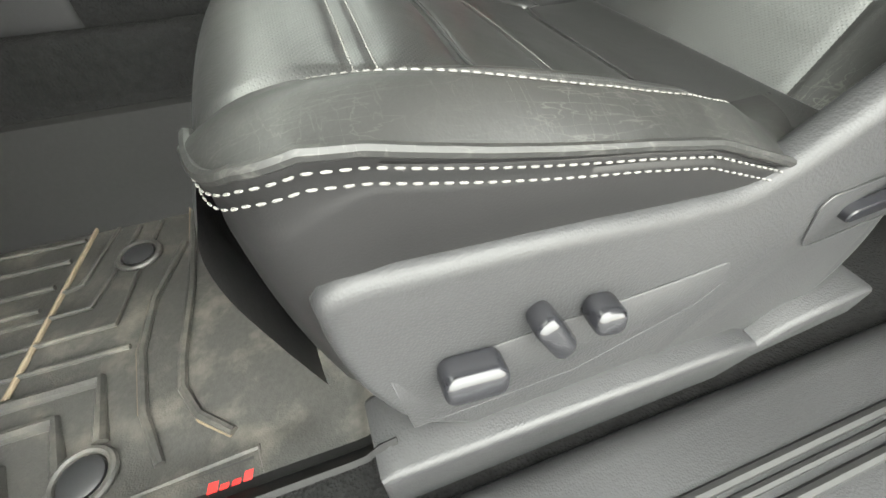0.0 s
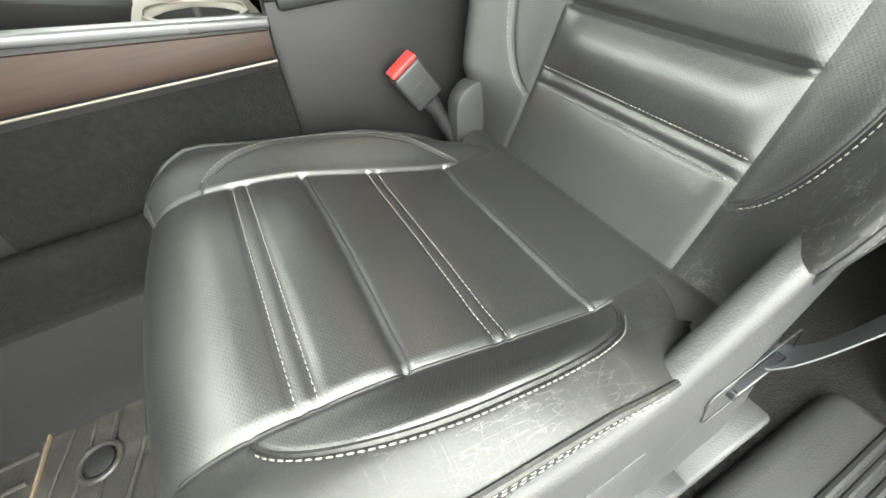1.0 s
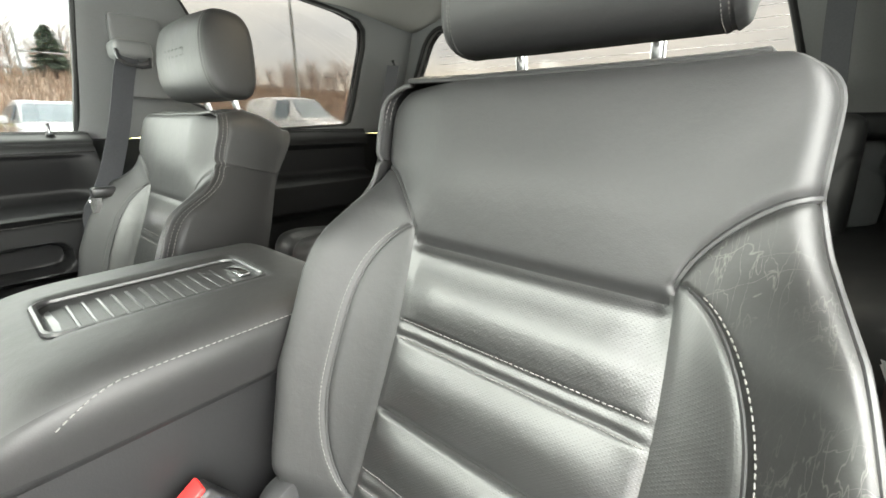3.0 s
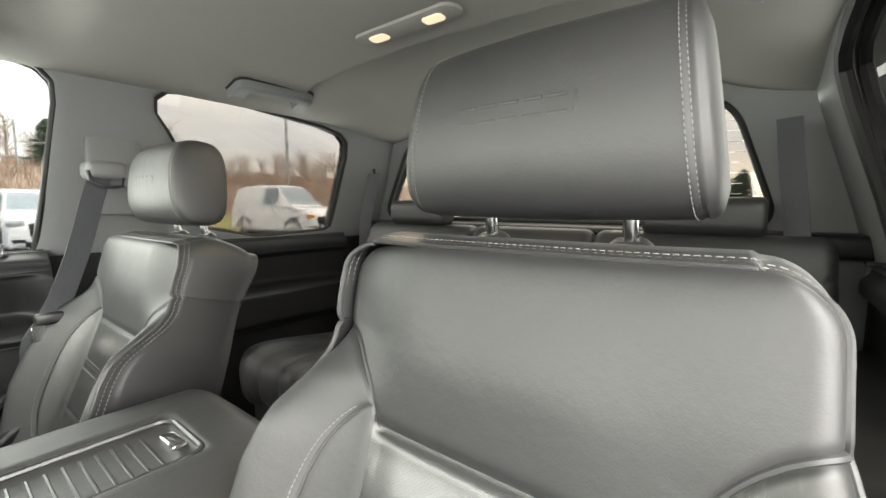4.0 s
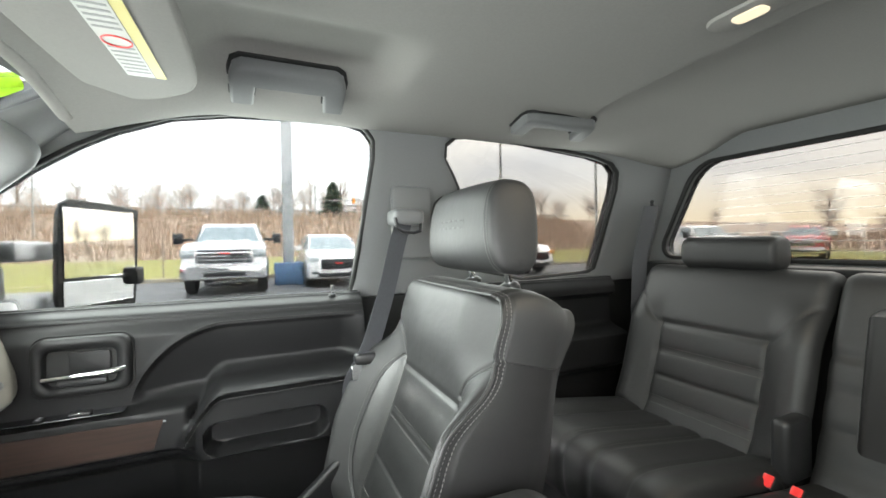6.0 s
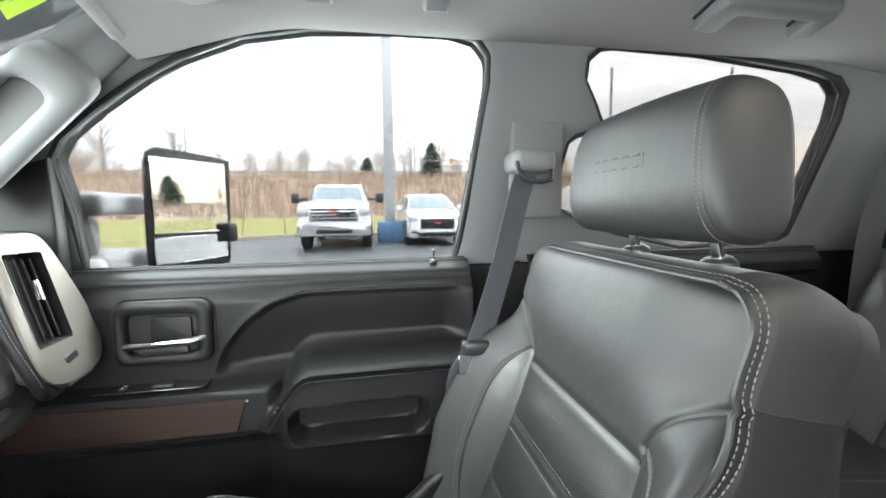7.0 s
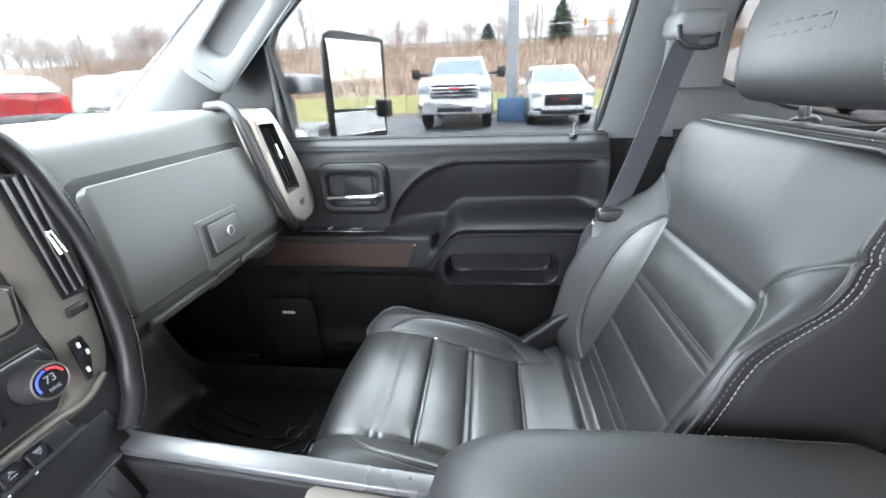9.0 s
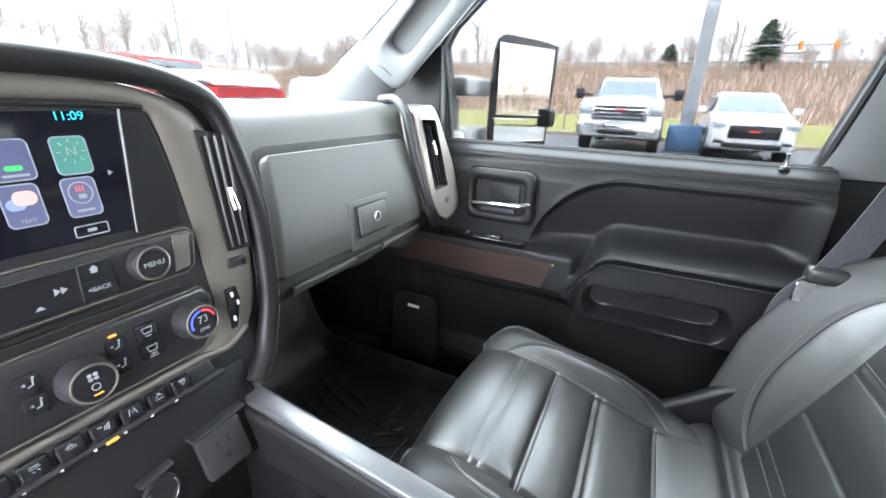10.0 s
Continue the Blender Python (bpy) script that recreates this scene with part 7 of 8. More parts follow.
for yc, w in ((0.432, 0.238), (-0.432, 0.238)):
    bk_f, cu_f = rear_back(yc, w, .138), rear_cushion(yc, w, .140)
    uvf = lambda u, v: (v * .5, u * .5)
    part("bench_backrest", grid(bk_f, 110, 80, None, uvf), LEATHER, bench, "pleated black leather backrest", 60)
    part("bench_cushion", grid(cu_f, 80, 80, None, uvf), LEATHER, bench, "pleated black leather cushion", 60)
    part("cushion_base", box(1.165, 1.56, yc - w + .01, yc + w - .01, FLOOR - .002, 0.99, .02), BLACK, bench)
    part("backrest_core", prism([(1.55, 1.0), (1.74, 1.0), (1.755, 1.43), (1.68, 1.43)], (w - .012) * 2, "y", yc - w + .012, .01, 2), SOFT, bench)
    th = bmesh.new()
    for z in (1.201, 1.219, 1.066, 1.086):
        u = float(np.interp(z, R_BACK[:95, 1], np.arange(95) / 120))
        pts = [bk_f(u, .5 + (s * 2 - 1) * .28) for s in np.linspace(0, 1, 50)]
        stitches(pts, .0036, .0016, .00055, th, normals=[(-.9, 0, .4)] * 50)
    for q in (-.049, -.031, .031, .049):
        pts = [cu_f(.05 + .62 * s, .5 + q / w / 2) for s in np.linspace(0, 1, 60)]
        stitches(pts, .0036, .0016, .00055, th, normals=[(-.2, 0, 1)] * 60)
    tagged(part("stitching", th, THREAD, bench, "pale grey contrast stitching", 0), kind="stuff")
    hp = prism([(x, z) for x, z in rounded(.085, .088, .030, 6, 1.705, 1.488)], .245, "y", yc - .1225, .016, 4)
    rest = part("rear_headrest", hp, LEATHER, bench, "low black leather headrest", 60)
    part("headrest_post", tube([(1.71, yc - .05, 1.42), (1.71, yc - .05, 1.46)], .006, 10), CHROME, bench)
    part("headrest_post", tube([(1.71, yc + .05, 1.42), (1.71, yc + .05, 1.46)], .006, 10), CHROME, bench)
# middle section, folded-up arm rest
mid_f = rear_back(0.0, .19, .5)
part("middle_backrest", grid(mid_f, 60, 40), LEATHER, bench, "plain middle backrest section", 60)
part("middle_cushion", grid(rear_cushion(0.0, .19, .5), 60, 40), LEATHER, bench, "plain middle cushion", 60)
part("middle_core", prism([(1.55, 1.0), (1.74, 1.0), (1.755, 1.43), (1.68, 1.43)], .36, "y", -.18, .01, 2), SOFT, bench)
part("middle_base", box(1.165, 1.56, -.18, .18, FLOOR - .002, 0.99, .02), BLACK, bench)
ar = prism([(1.565, 1.12), (1.640, 1.10), (1.670, 1.36), (1.645, 1.385), (1.615, 1.375)], .235, "y", -.1175, .016, 4)
ar.transform(Matrix.Translation((-.030, 0, 0)))
part("folding_armrest", ar, VINYL, bench, "folded rear armrest")
part("armrest_strap", box(1.595, 1.625, -.02, .02, 1.355, 1.368, .004, 2), BLACK, bench)
for yy in (0.150, 0.196, -.17):
    rb = thing("rear_buckle", "short black buckle with red button on the rear bench", "buckle", (1.42, yy, 1.05), "rear buckles")
    rm = Matrix.Translation((1.425, yy, 1.048)) @ Matrix.Rotation(radians(-50), 4, "Y")
    part("body", box(-.014, .014, -.010, .010, -.03, .012, .004, 2, m=rm), BLACK, rb)
    part("button", box(-.012, .012, -.009, .009, .0125, .0175, .002, 2, m=rm), RED, rb, "red release button")
for sd in (1, -1):
    lever = thing("seat_fold_lever", "dark plastic hinge cover on the rear bench", "lever", (1.50, sd * .205, 1.03), "fold levers")
    part("cover", box(1.47, 1.56, sd * .205 - .018, sd * .205 + .018, 1.03, 1.16, .012, 3), BLACK, lever)

# ---- rear doors, inner panels ----
def rear_door(sd):
    d_ = thing("door_rear", "closed rear door trimmed in black", "door", (1.30, sd * .78, .74), kind="structure")

    off = NEAR - .02 if sd < 0 else 0.0

    def ry(x, z):
        y = 0.775 + .02 * sm(z, 1.37, 1.405)
        top = 1.235 - .05 * sm(x, 1.16, 1.02)
        y -= .055 * sm(x, 1.02, 1.10) * sm(z, top + .01, top - .02) * sm(z, 1.09, 1.13)
        y += .025 * sm(x, 1.02, 1.07) * sm(z, 1.345 - .06 * sm(x, 1.2, 1.02) + .006, 1.345 - .06 * sm(x, 1.2, 1.02) - .012) * sm(z, top - .01, top + .02)
        return y

    part("door_panel", thick(grid(lambda u, v: Vector((.90 + .74 * u, sd * (ry(.90 + .74 * u, .74 + .665 * v) - off), .74 + .665 * v)), 120, 110), (0, .02 * sd, 0)), SOFT, d_)
    part("wood_strip", box(.99, 1.20, sd * (.755 - off), sd * (.772 - off), 1.165, 1.195, .003), WOOD, d_, "dark wood veneer strip")
    part("strip_edge", box(.99, 1.20, sd * (.752 - off), sd * (.774 - off), 1.196, 1.200, .001, 1), STEEL, d_)
    part("sill_cap", box(.96, 1.64, sd * (.79 - off), sd * (.85 - off), 1.375, 1.402, .008, 2), SOFT, d_)
    hb_ = part("handle_bezel", prism([(x, z) for x, z in rounded(.11, .08, .018, 5, 1.06, 1.30)], sd * -.008, "y", sd * (.776 - off), .004, 2), PLASTIC, d_)
    part("handle_bar", tube([(1.02, sd * (.764 - off), 1.288), (1.05, sd * (.752 - off), 1.289), (1.09, sd * (.752 - off), 1.292), (1.10, sd * (.764 - off), 1.294)], .0055, 10), CHROME, hb_)


rear_door(1)
rear_door(-1)

# ---- floor mats ----
DUSTY = material("dusty_rubber_mat", (0.030, 0.029, 0.027), 0.50, vary=0.35, grain=0.5, grain_size=0.0015, wear=((0.17, 0.155, 0.13), 0.50, 0.05), spec=0.5)
DUST = material("dust_tan", (0.13, 0.102, 0.07), 0.85, vary=0.25, grain=0.3, grain_size=0.002)


def floor_mat(name, label, yc, sgn, ring, dusty):
    """A tray-edged rubber liner with ribs; sgn turns its outer side."""
    m_ = thing(name, label, "floor mat", (0.05, yc, FLOOR), "floor liners")
    X0, X1, Y0, Y1 = -0.42, 0.34, -0.235, 0.235

    def f(u, v):
        x, y = X0 + (X1 - X0) * u, Y0 + (Y1 - Y0) * v
        z = FLOOR + .006
        z += .10 * sm(y, Y0 + .035, Y0) ** 1.5 if sgn < 0 else .115 * sm(y, Y0 + .095, Y0 + .042)
        z += .05 * sm(y, Y1 - .030, Y1) ** 1.5
        z += .34 * sm(x, -.22, -.42) ** 1.3
        z += .014 * sm(x, .315, .335)
        z -= .005 * sm(x, -.22, -.19) * sm(x, .30, .27) * sm(y, Y0 + .05, Y0 + .08) * sm(y, Y1 - .04, Y1 - .07)
        return Vector((x, yc - sgn * y, z))

    SKIN = DUSTY if dusty else RUBBER
    base = part("liner", solid(grid(f, 70, 60, lambda u, v: not dusty or .2 < v < .93), .004), SKIN, m_, "dusty black rubber tray" if dusty else "black rubber tray")
    if dusty:
        for lo_v, hi_v in ((0.0, .2), (.93, 1.0)):
            part("liner_wall", solid(grid(f, 70, 60, lambda u, v: lo_v < v < hi_v), .004), LINE, base, "raised side of the tray")
    top = FLOOR + .0035
    if dusty:
        for line, wide, mt in (
                ([(.032, -.461), (.046, -.345), (.059, -.238), (.163, -.242), (.168, -.301)], .0026, DUST),
                ([(.162, -.306), (.139, -.386), (.136, -.449), (.147, -.513), (.165, -.560)], .0040, DUSTY),
                ([(.158, -.310), (.1355, -.386), (.1325, -.449), (.1435, -.513)], .0012, DUST),
                ([(-.18, -.470), (.107, -.467), (.118, -.527)], .0060, DUSTY), ([(-.18, -.498), (.079, -.496), (.093, -.542)], .0060, DUSTY), ([(-.18, -.526), (.050, -.526), (.062, -.565)], .0060, DUSTY),
                ([(-.18, -.382), (.038, -.376), (.079, -.375), (.092, -.330), (.108, -.256)], .0026, DUSTY), ([(-.18, -.414), (.108, -.406), (.116, -.345), (.132, -.256)], .0026, DUSTY),
                ([(-.18, -.440), (.125, -.438)], .0026, DUSTY), ([(-.18, -.262), (.050, -.262)], .0026, DUSTY), ([(-.18, -.298), (.042, -.294)], .0030, DUSTY),
                ([(-.18, -.336), (.036, -.332)], .0030, DUSTY), ([(-.18, -.364), (.030, -.361)], .0026, DUSTY), ([(.044, -.345), (.063, -.338), (.084, -.252)], .0026, DUSTY),
                ([(.168, -.250), (.174, -.380), (.173, -.470), (.176, -.500), (.191, -.529), (.218, -.553)], .0042, DUSTY), ([(.171, -.480), (.176, -.506), (.191, -.535), (.216, -.556)], .0011, DUST),
                ([(.140, -.578), (.237, -.572), (.245, -.612)], .0028, DUSTY)):
            part("ridge", tube([(x, y, top) for x, y in line], wide, 8, flat=1.0), mt, base)
    else:
        for k in range(8):
            y0 = -.135 + .034 * k
            part("rib", tube([(-.20 + .004 * k, yc - sgn * (y0 + .05), top), (-.10, yc - sgn * (y0 + .02), top), (.012 - .003 * k, yc - sgn * (y0 - .008), top)], .0045, 6), RUBBER, base)
            if k < 6:
                part("rib", tube([(.062 - .002 * k, yc - sgn * (y0 + .03), top), (.116 - .001 * k, yc - sgn * (y0 + .066), top)], .0045, 6), RUBBER, base)
        for k in range(4):
            o = .018 * k
            part("rib", tube([(.055 + o, yc - sgn * (-.06 - .01 * k), top), (.075 + o, yc - sgn * -.10, top), (.13 + o * .3, yc - sgn * (-.13 - .002 * k), top)], .003, 6), RUBBER, base)
            part("rib", tube([(.02 + .05 * k, yc - sgn * .06, top), (.055 + .05 * k, yc - sgn * .06, top), (.055 + .05 * k, yc - sgn * .135, top)], .0036, 6), RUBBER, base)
        edge = [(0.04, .02), (0.06, -.165), (0.162, -.165), (.172, -.05), (.19, .06), (.235, .10)]
        part("ridge", tube([(x, yc - sgn * y, top) for x, y in edge[:2]], .0017, 8), RUBBER, base)
        part("ridge", tube([(x, yc - sgn * y, top) for x, y in edge[1:3]], .0017, 8), RUBBER, base)
        part("ridge", tube([tuple(q) for q in spline([(x, yc - sgn * y, top) for x, y in edge[2:]], 24)], .0045, 8), RUBBER, base)
        part("ridge", tube([tuple(q) for q in spline([(.125, yc - sgn * -.07, top), (.12, yc - sgn * .02, top), (.135, yc - sgn * .10, top), (.16, yc - sgn * .15, top)], 24)], .0017, 8), RUBBER, base)
    for (rx, ry) in ring:
        part("fixing_ring", tube([(rx + .021 * math.cos(a), ry + .021 * math.sin(a), top + .002) for a in np.linspace(0, math.tau, 28, endpoint=False)], .0035, 8, True), SKIN, base)
        part("fixing_post", tube([(rx, ry, FLOOR), (rx, ry, top + .004), (rx, ry, top + .006)], [.016, .016, .012], 20), BLACK, base)
    plate = [(.148, -.580), (.234, -.577), (.238, -.606), (.152, -.610)] if dusty else [(.172, yc - sgn * .178), (.245, yc - sgn * .178), (.245, yc - sgn * .205), (.172, yc - sgn * .205)]
    pl = part("maker_plate", prism(plate, .003, "z", top - .001, .001, 1), BLACK, base)
    if dusty:
        for k, (w, h) in enumerate(((.0070, .011), (.0060, .0075), (.0060, .0075), (.0062, .011))):
            x0 = .2000 + k * .0084
            part("red_bar", prism([(x0, -.5985 - h * .1), (x0 + w, -.5985 - h * .1), (x0 + w + .002, -.5985 + h), (x0 + .002, -.5985 + h)], .0008, "z", top + .002, 0), RED, pl, "plain red bar")
    else:
        part("red_bar", box(.180, .238, yc - sgn * .196 - .006, yc - sgn * .196 + .006, top + .002, top + .0026), material("dark_red_print", (.12, .01, .012), .5), pl)
    return m_


floor_mat("driver_floor_mat", "dusty black rubber floor liner with moulded ribs", -0.390, 1, [(0.115, -0.312), (0.112, -0.552)], True)
floor_mat("passenger_floor_mat", "clean black rubber floor liner with moulded ribs", 0.440, -1, [(0.084, 0.512)], False)


# ---- outside: car park, verge, bank, trees, parked vehicles ----
GROUND = 0.28
ASPHALT = material("wet_asphalt", (0.085, 0.085, 0.09), 0.55, vary=0.3, grain=0.6, grain_size=0.02, blotch=3.0, wear=((0.16, 0.16, 0.16), 0.4, 1.5))
GRASS = material("winter_grass", (0.22, 0.21, 0.055), 0.9, vary=0.35, grain=0.6, grain_size=0.05, blotch=2.5, wear=((0.26, 0.20, 0.09), 0.7, 3.0))
BRUSH = material("dry_brush", (0.36, 0.265, 0.20), 0.95, vary=0.35, blotch=1.5, wear=((0.46, 0.37, 0.29), 0.6, 1.2))
CONCRETE = material("kerb_concrete", (0.42, 0.36, 0.28), 0.85, vary=0.15, grain=0.4, grain_size=0.02, blotch=0.6)
PAINT = material("white_car_paint", (0.80, 0.80, 0.80), 0.22, vary=0.03, coat=0.6)
RED_PAINT = material("red_car_paint", (0.45, 0.012, 0.015), 0.22, vary=0.05, coat=0.6)
CAR_GLASS = material("dark_car_glass", (0.22, 0.26, 0.28), 0.08, metal=0.6, vary=0.05, rough_vary=.03)
LIGHT_GLASS = material("headlamp_glass", (0.55, 0.58, 0.6), 0.08, metal=0.6, vary=.1)
TYRE = material("tyre_rubber", (0.015, 0.015, 0.015), 0.8, vary=0.15)
POLE_PAINT = material("galvanised_pole", (0.42, 0.43, 0.44), 0.45, metal=0.4, vary=0.1)
BLUE = material("faded_blue_paint", (0.10, 0.19, 0.34), 0.6, vary=0.15, wear=((0.3, 0.35, 0.4), .4, .2))
BARK = material("grey_brown_bark", (0.32, 0.27, 0.24), 0.95, vary=0.3, blotch=0.3)
TWIG = material("bare_twigs", (0.48, 0.42, 0.39), 0.95, vary=0.3, blotch=1.0)
NEEDLE = material("spruce_needles", (0.085, 0.115, 0.080), 0.9, vary=0.4, blotch=0.6)
AMBER_GLASS = material("amber_lamp_glass", (0.75, 0.28, 0.03), 0.2, vary=.05)


def land(x, y):
    """The ground: flat paving, then a brushy bank beyond the verge."""
    d = max(y, -0.85 * x)
    return GROUND + max(6.8 * sm(d, 46, 80), 1.5 * sm(x, 50, 95))


gx = list(np.linspace(-900, -120, 8)) + list(np.linspace(-100, 120, 56)) + list(np.linspace(140, 900, 8))
gy = list(np.linspace(-900, -60, 6)) + list(np.linspace(-40, 100, 48)) + list(np.linspace(110, 900, 8))
b = bmesh.new()
gv = [[b.verts.new((x, y, land(x, y))) for y in gy] for x in gx]
for i in range(len(gx) - 1):
    for j in range(len(gy) - 1):
        f = b.faces.new((gv[i][j], gv[i + 1][j], gv[i + 1][j + 1], gv[i][j + 1]))
        cx, cy = (gx[i] + gx[i + 1]) / 2, (gy[j] + gy[j + 1]) / 2
        if cy > 46 or cx < -54 or cx > 48:
            f.material_index = 1
single("ground", b, [ASPHALT, BRUSH], "wet asphalt car park with brush beyond", "ground", kind="structure", smooth=60)


def strip(name, outline, z, mt, label):
    b_ = prism([(x, y) for x, y in outline], z, "z", GROUND - .02, 0)
    single(name, b_, mt, label, "ground", kind="structure")


strip("verge", [(-56, 16.2), (-5.4, 16.2), (-3.2, 17.6), (4, 17.6), (60, 19.5), (60, 47), (-56, 47)], 0.13, GRASS, "yellowing winter grass verge")
strip("verge", [(20, -8), (46, -8), (48, 19), (22, 19)], 0.11, GRASS, "yellowing winter grass verge")
strip("kerb", [(-60, 16.0), (-5.4, 16.0), (-3.1, 17.35), (4, 17.35), (60, 19.3), (60, 19.55), (4, 17.62), (-3.2, 17.62), (-5.45, 16.25), (-60, 16.25)], 0.16, CONCRETE, "pale concrete kerb")
strip("kerb", [(-3.6, 11.6), (-3.3, 11.6), (-4.6, 16.2), (-4.95, 16.2)], 0.17, CONCRETE, "pale concrete kerb")
strip("verge", [(-12, 11.6), (-3.6, 11.6), (-4.95, 16.2), (-14, 16.2)], 0.14, GRASS, "yellowing winter grass island")


# ---- vehicles ----
def loft(sections, bm=None):
    """Skin over cross-sections of equal length, closed at both ends."""
    b_ = bmesh.new()
    rr = [[b_.verts.new(p) for p in s] for s in sections]
    n = len(rr[0])
    for r, q in zip(rr, rr[1:]):
        for k in range(n):
            b_.faces.new((r[k], r[(k + 1) % n], q[(k + 1) % n], q[k]))
    b_.faces.new(rr[0][::-1])
    b_.faces.new(rr[-1])
    bmesh.ops.recalc_face_normals(b_, faces=b_.faces[:])
    return join(bm, b_)


def shell_section(x, y, w0, w1, z0, z1, r=.10):
    """A rounded, tapering cross-section that faces along y."""
    out = []
    for sx, sz, a0 in ((1, 1, 0), (-1, 1, 90), (-1, -1, 180), (1, -1, 270)):
        for k in range(5):
            a = radians(a0 + 22.5 * k)
            w = w1 if sz > 0 else w0
            out.append((x + sx * (w - r) + r * math.cos(a), y, (z1 - r if sz > 0 else z0 + r) + r * math.sin(a)))
    return out


def pickup(x, y, turn, paint, label, heavy=True, cover=False):
    """A crew-cab pickup whose nose points to -y before it is turned."""
    g = GROUND
    t_ = thing("pickup_truck", label, "truck", (x, y, g), "parked vehicles")
    W = 1.02
    made = []

    def add(name, b_, mt, parent=None, lab=""):
        b_.transform(Matrix.Translation((x, y, 0)) @ Matrix.Rotation(radians(turn), 4, "Z"))
        made.append(part(name, b_, mt, parent or t_, lab))
        return made[-1]

    body = add("body", loft([shell_section(0, q, W * k, W * k2, g + z0, g + z1, .09) for q, k, k2, z0, z1 in (
        (-.02, .90, .88, .52, 1.22), (.06, .97, .95, .42, 1.30), (.35, 1.0, .96, .40, 1.36), (1.55, 1.0, .965, .40, 1.42), (1.9, 1.0, .97, .40, 1.33), (3.9, 1.0, .97, .40, 1.33), (6.0, 1.0, .97, .45, 1.33), (6.1, .97, .95, .5, 1.30))]), paint)
    add("bonnet_bulge", loft([shell_section(0, q, .62, .56, g + z0, g + z1, .04) for q, z0, z1 in ((.06, 1.25, 1.315), (.6, 1.30, 1.425), (1.5, 1.35, 1.48))]), paint, body)
    add("bonnet_scoop", box(-.28, .28, .95, 1.02, g + 1.43, g + 1.46, .01), GLOSS, body)
    cab = add("cab", loft([shell_section(0, q, w0, w1, g + 1.25, g + z1, .09) for q, w0, w1, z1 in ((1.45, .95, .80, 1.36), (1.60, .96, .80, 1.45), (2.25, .96, .76, 1.93), (2.6, .96, .76, 1.98), (3.5, .96, .76, 1.96), (3.85, .96, .78, 1.88), (3.98, .96, .85, 1.36))]), paint)
    add("windscreen", loft([[(-.80, 1.53, g + 1.41), (.80, 1.53, g + 1.41), (.80, 1.55, g + 1.39), (-.80, 1.55, g + 1.39)], [(-.66, 2.21, g + 1.90), (.66, 2.21, g + 1.90), (.66, 2.23, g + 1.88), (-.66, 2.23, g + 1.88)]]), CAR_GLASS, cab)
    for sx in (-1, 1):
        for y0, y1 in ((2.05, 2.85), (2.95, 3.70)):
            add("side_window", loft([[(sx * .93, y0, g + 1.42), (sx * .93, y1, g + 1.42), (sx * .90, y1, g + 1.42), (sx * .90, y0, g + 1.42)], [(sx * .80, y0 + .12, g + 1.84), (sx * .80, y1 - .05, g + 1.84), (sx * .77, y1 - .05, g + 1.84), (sx * .77, y0 + .12, g + 1.84)]]), CAR_GLASS, cab)
        add("headlamp", box(sx * .83 - .15, sx * .83 + .15, -.045, .10, g + .98, g + 1.20, .02, 2), LIGHT_GLASS, body)
        add("fog_lamp", box(sx * .80 - .06, sx * .80 + .06, -.075, .02, g + .58, g + .74, .015, 2), GLOSS, body)
        mi = add("door_mirror", box(sx * 1.30 - .12, sx * 1.30 + .12, 1.72, 1.80, g + 1.36, g + 1.66, .03, 2), GLOSS, cab)
        add("mirror_arm", box(min(sx * .92, sx * 1.2), max(sx * .92, sx * 1.2), 1.74, 1.79, g + 1.44, g + 1.52, .01), GLOSS, mi)
        add("tail_lamp", box(sx * .95 - .06, sx * .95 + .06, 5.98, 6.12, g + .95, g + 1.28, .02, 2), RED, body)
    add("rear_window", box(-.66, .66, 3.93, 4.0, g + 1.45, g + 1.82, .02), CAR_GLASS, cab)
    gr = add("grille", box(-.66, .66, -.06, .05, g + .82, g + 1.24, .03, 3), CHROME if heavy else GLOSS, body, "chrome grille with dark slots")
    for k in range(4):
        add("grille_slot", box(-.60, .60, -.068, -.05, g + .86 + k * .092, g + .91 + k * .092, .008, 1), GLOSS, gr)
    add("maker_bar", box(-.13, .13, -.078, -.06, g + 1.07, g + 1.12, .005, 1), RED, gr, "plain red bar")
    bmp = add("bumper", loft([shell_section(0, q, k, k, g + z0, g + z1, .06) for q, k, z0, z1 in ((-.10, .86, .46, .76), (-.02, 1.0, .44, .78), (.25, 1.02, .44, .76))]), CHROME if heavy else paint, None, "bright front bumper")
    add("lower_intake", box(-.48, .48, -.115, -.05, g + .50, g + .62, .02, 2), GLOSS, bmp)
    add("rear_bumper", box(-.95, .95, 6.05, 6.25, g + .48, g + .72, .03, 2), CHROME, body)
    add("bed_opening", box(-.86, .86, 4.1, 5.95, g + 1.30, g + 1.337, .01), (PAINT if cover else BLACK), body)
    if cover:
        add("bed_cover", loft([shell_section(0, q, .98, .86, g + 1.33, g + z1, .08) for q, z1 in ((4.02, 1.58), (4.3, 1.62), (5.9, 1.60), (6.05, 1.50))]), PAINT, body, "white bed cover")
    for sx in (-1, 1):
        for yy in (1.05, 4.75):
            b_ = tube([(sx * .88 - .14, yy, g + .42), (sx * .88 - .11, yy, g + .42), (sx * .88 + .11, yy, g + .42), (sx * .88 + .14, yy, g + .42)], [.36, .42, .42, .36], 24)
            w_ = add("wheel", b_, TYRE)
            add("rim", tube([(sx * 1.01, yy, g + .42), (sx * 1.035, yy, g + .42)], [.27, .24], 18), STEEL, w_)
            add("wheel_arch", tube([(sx * 1.0, yy + .50 * math.cos(a), g + .42 + .50 * math.sin(a)) for a in np.linspace(.05, math.pi - .05, 14)], .05, 8), BLACK, body)
    return t_


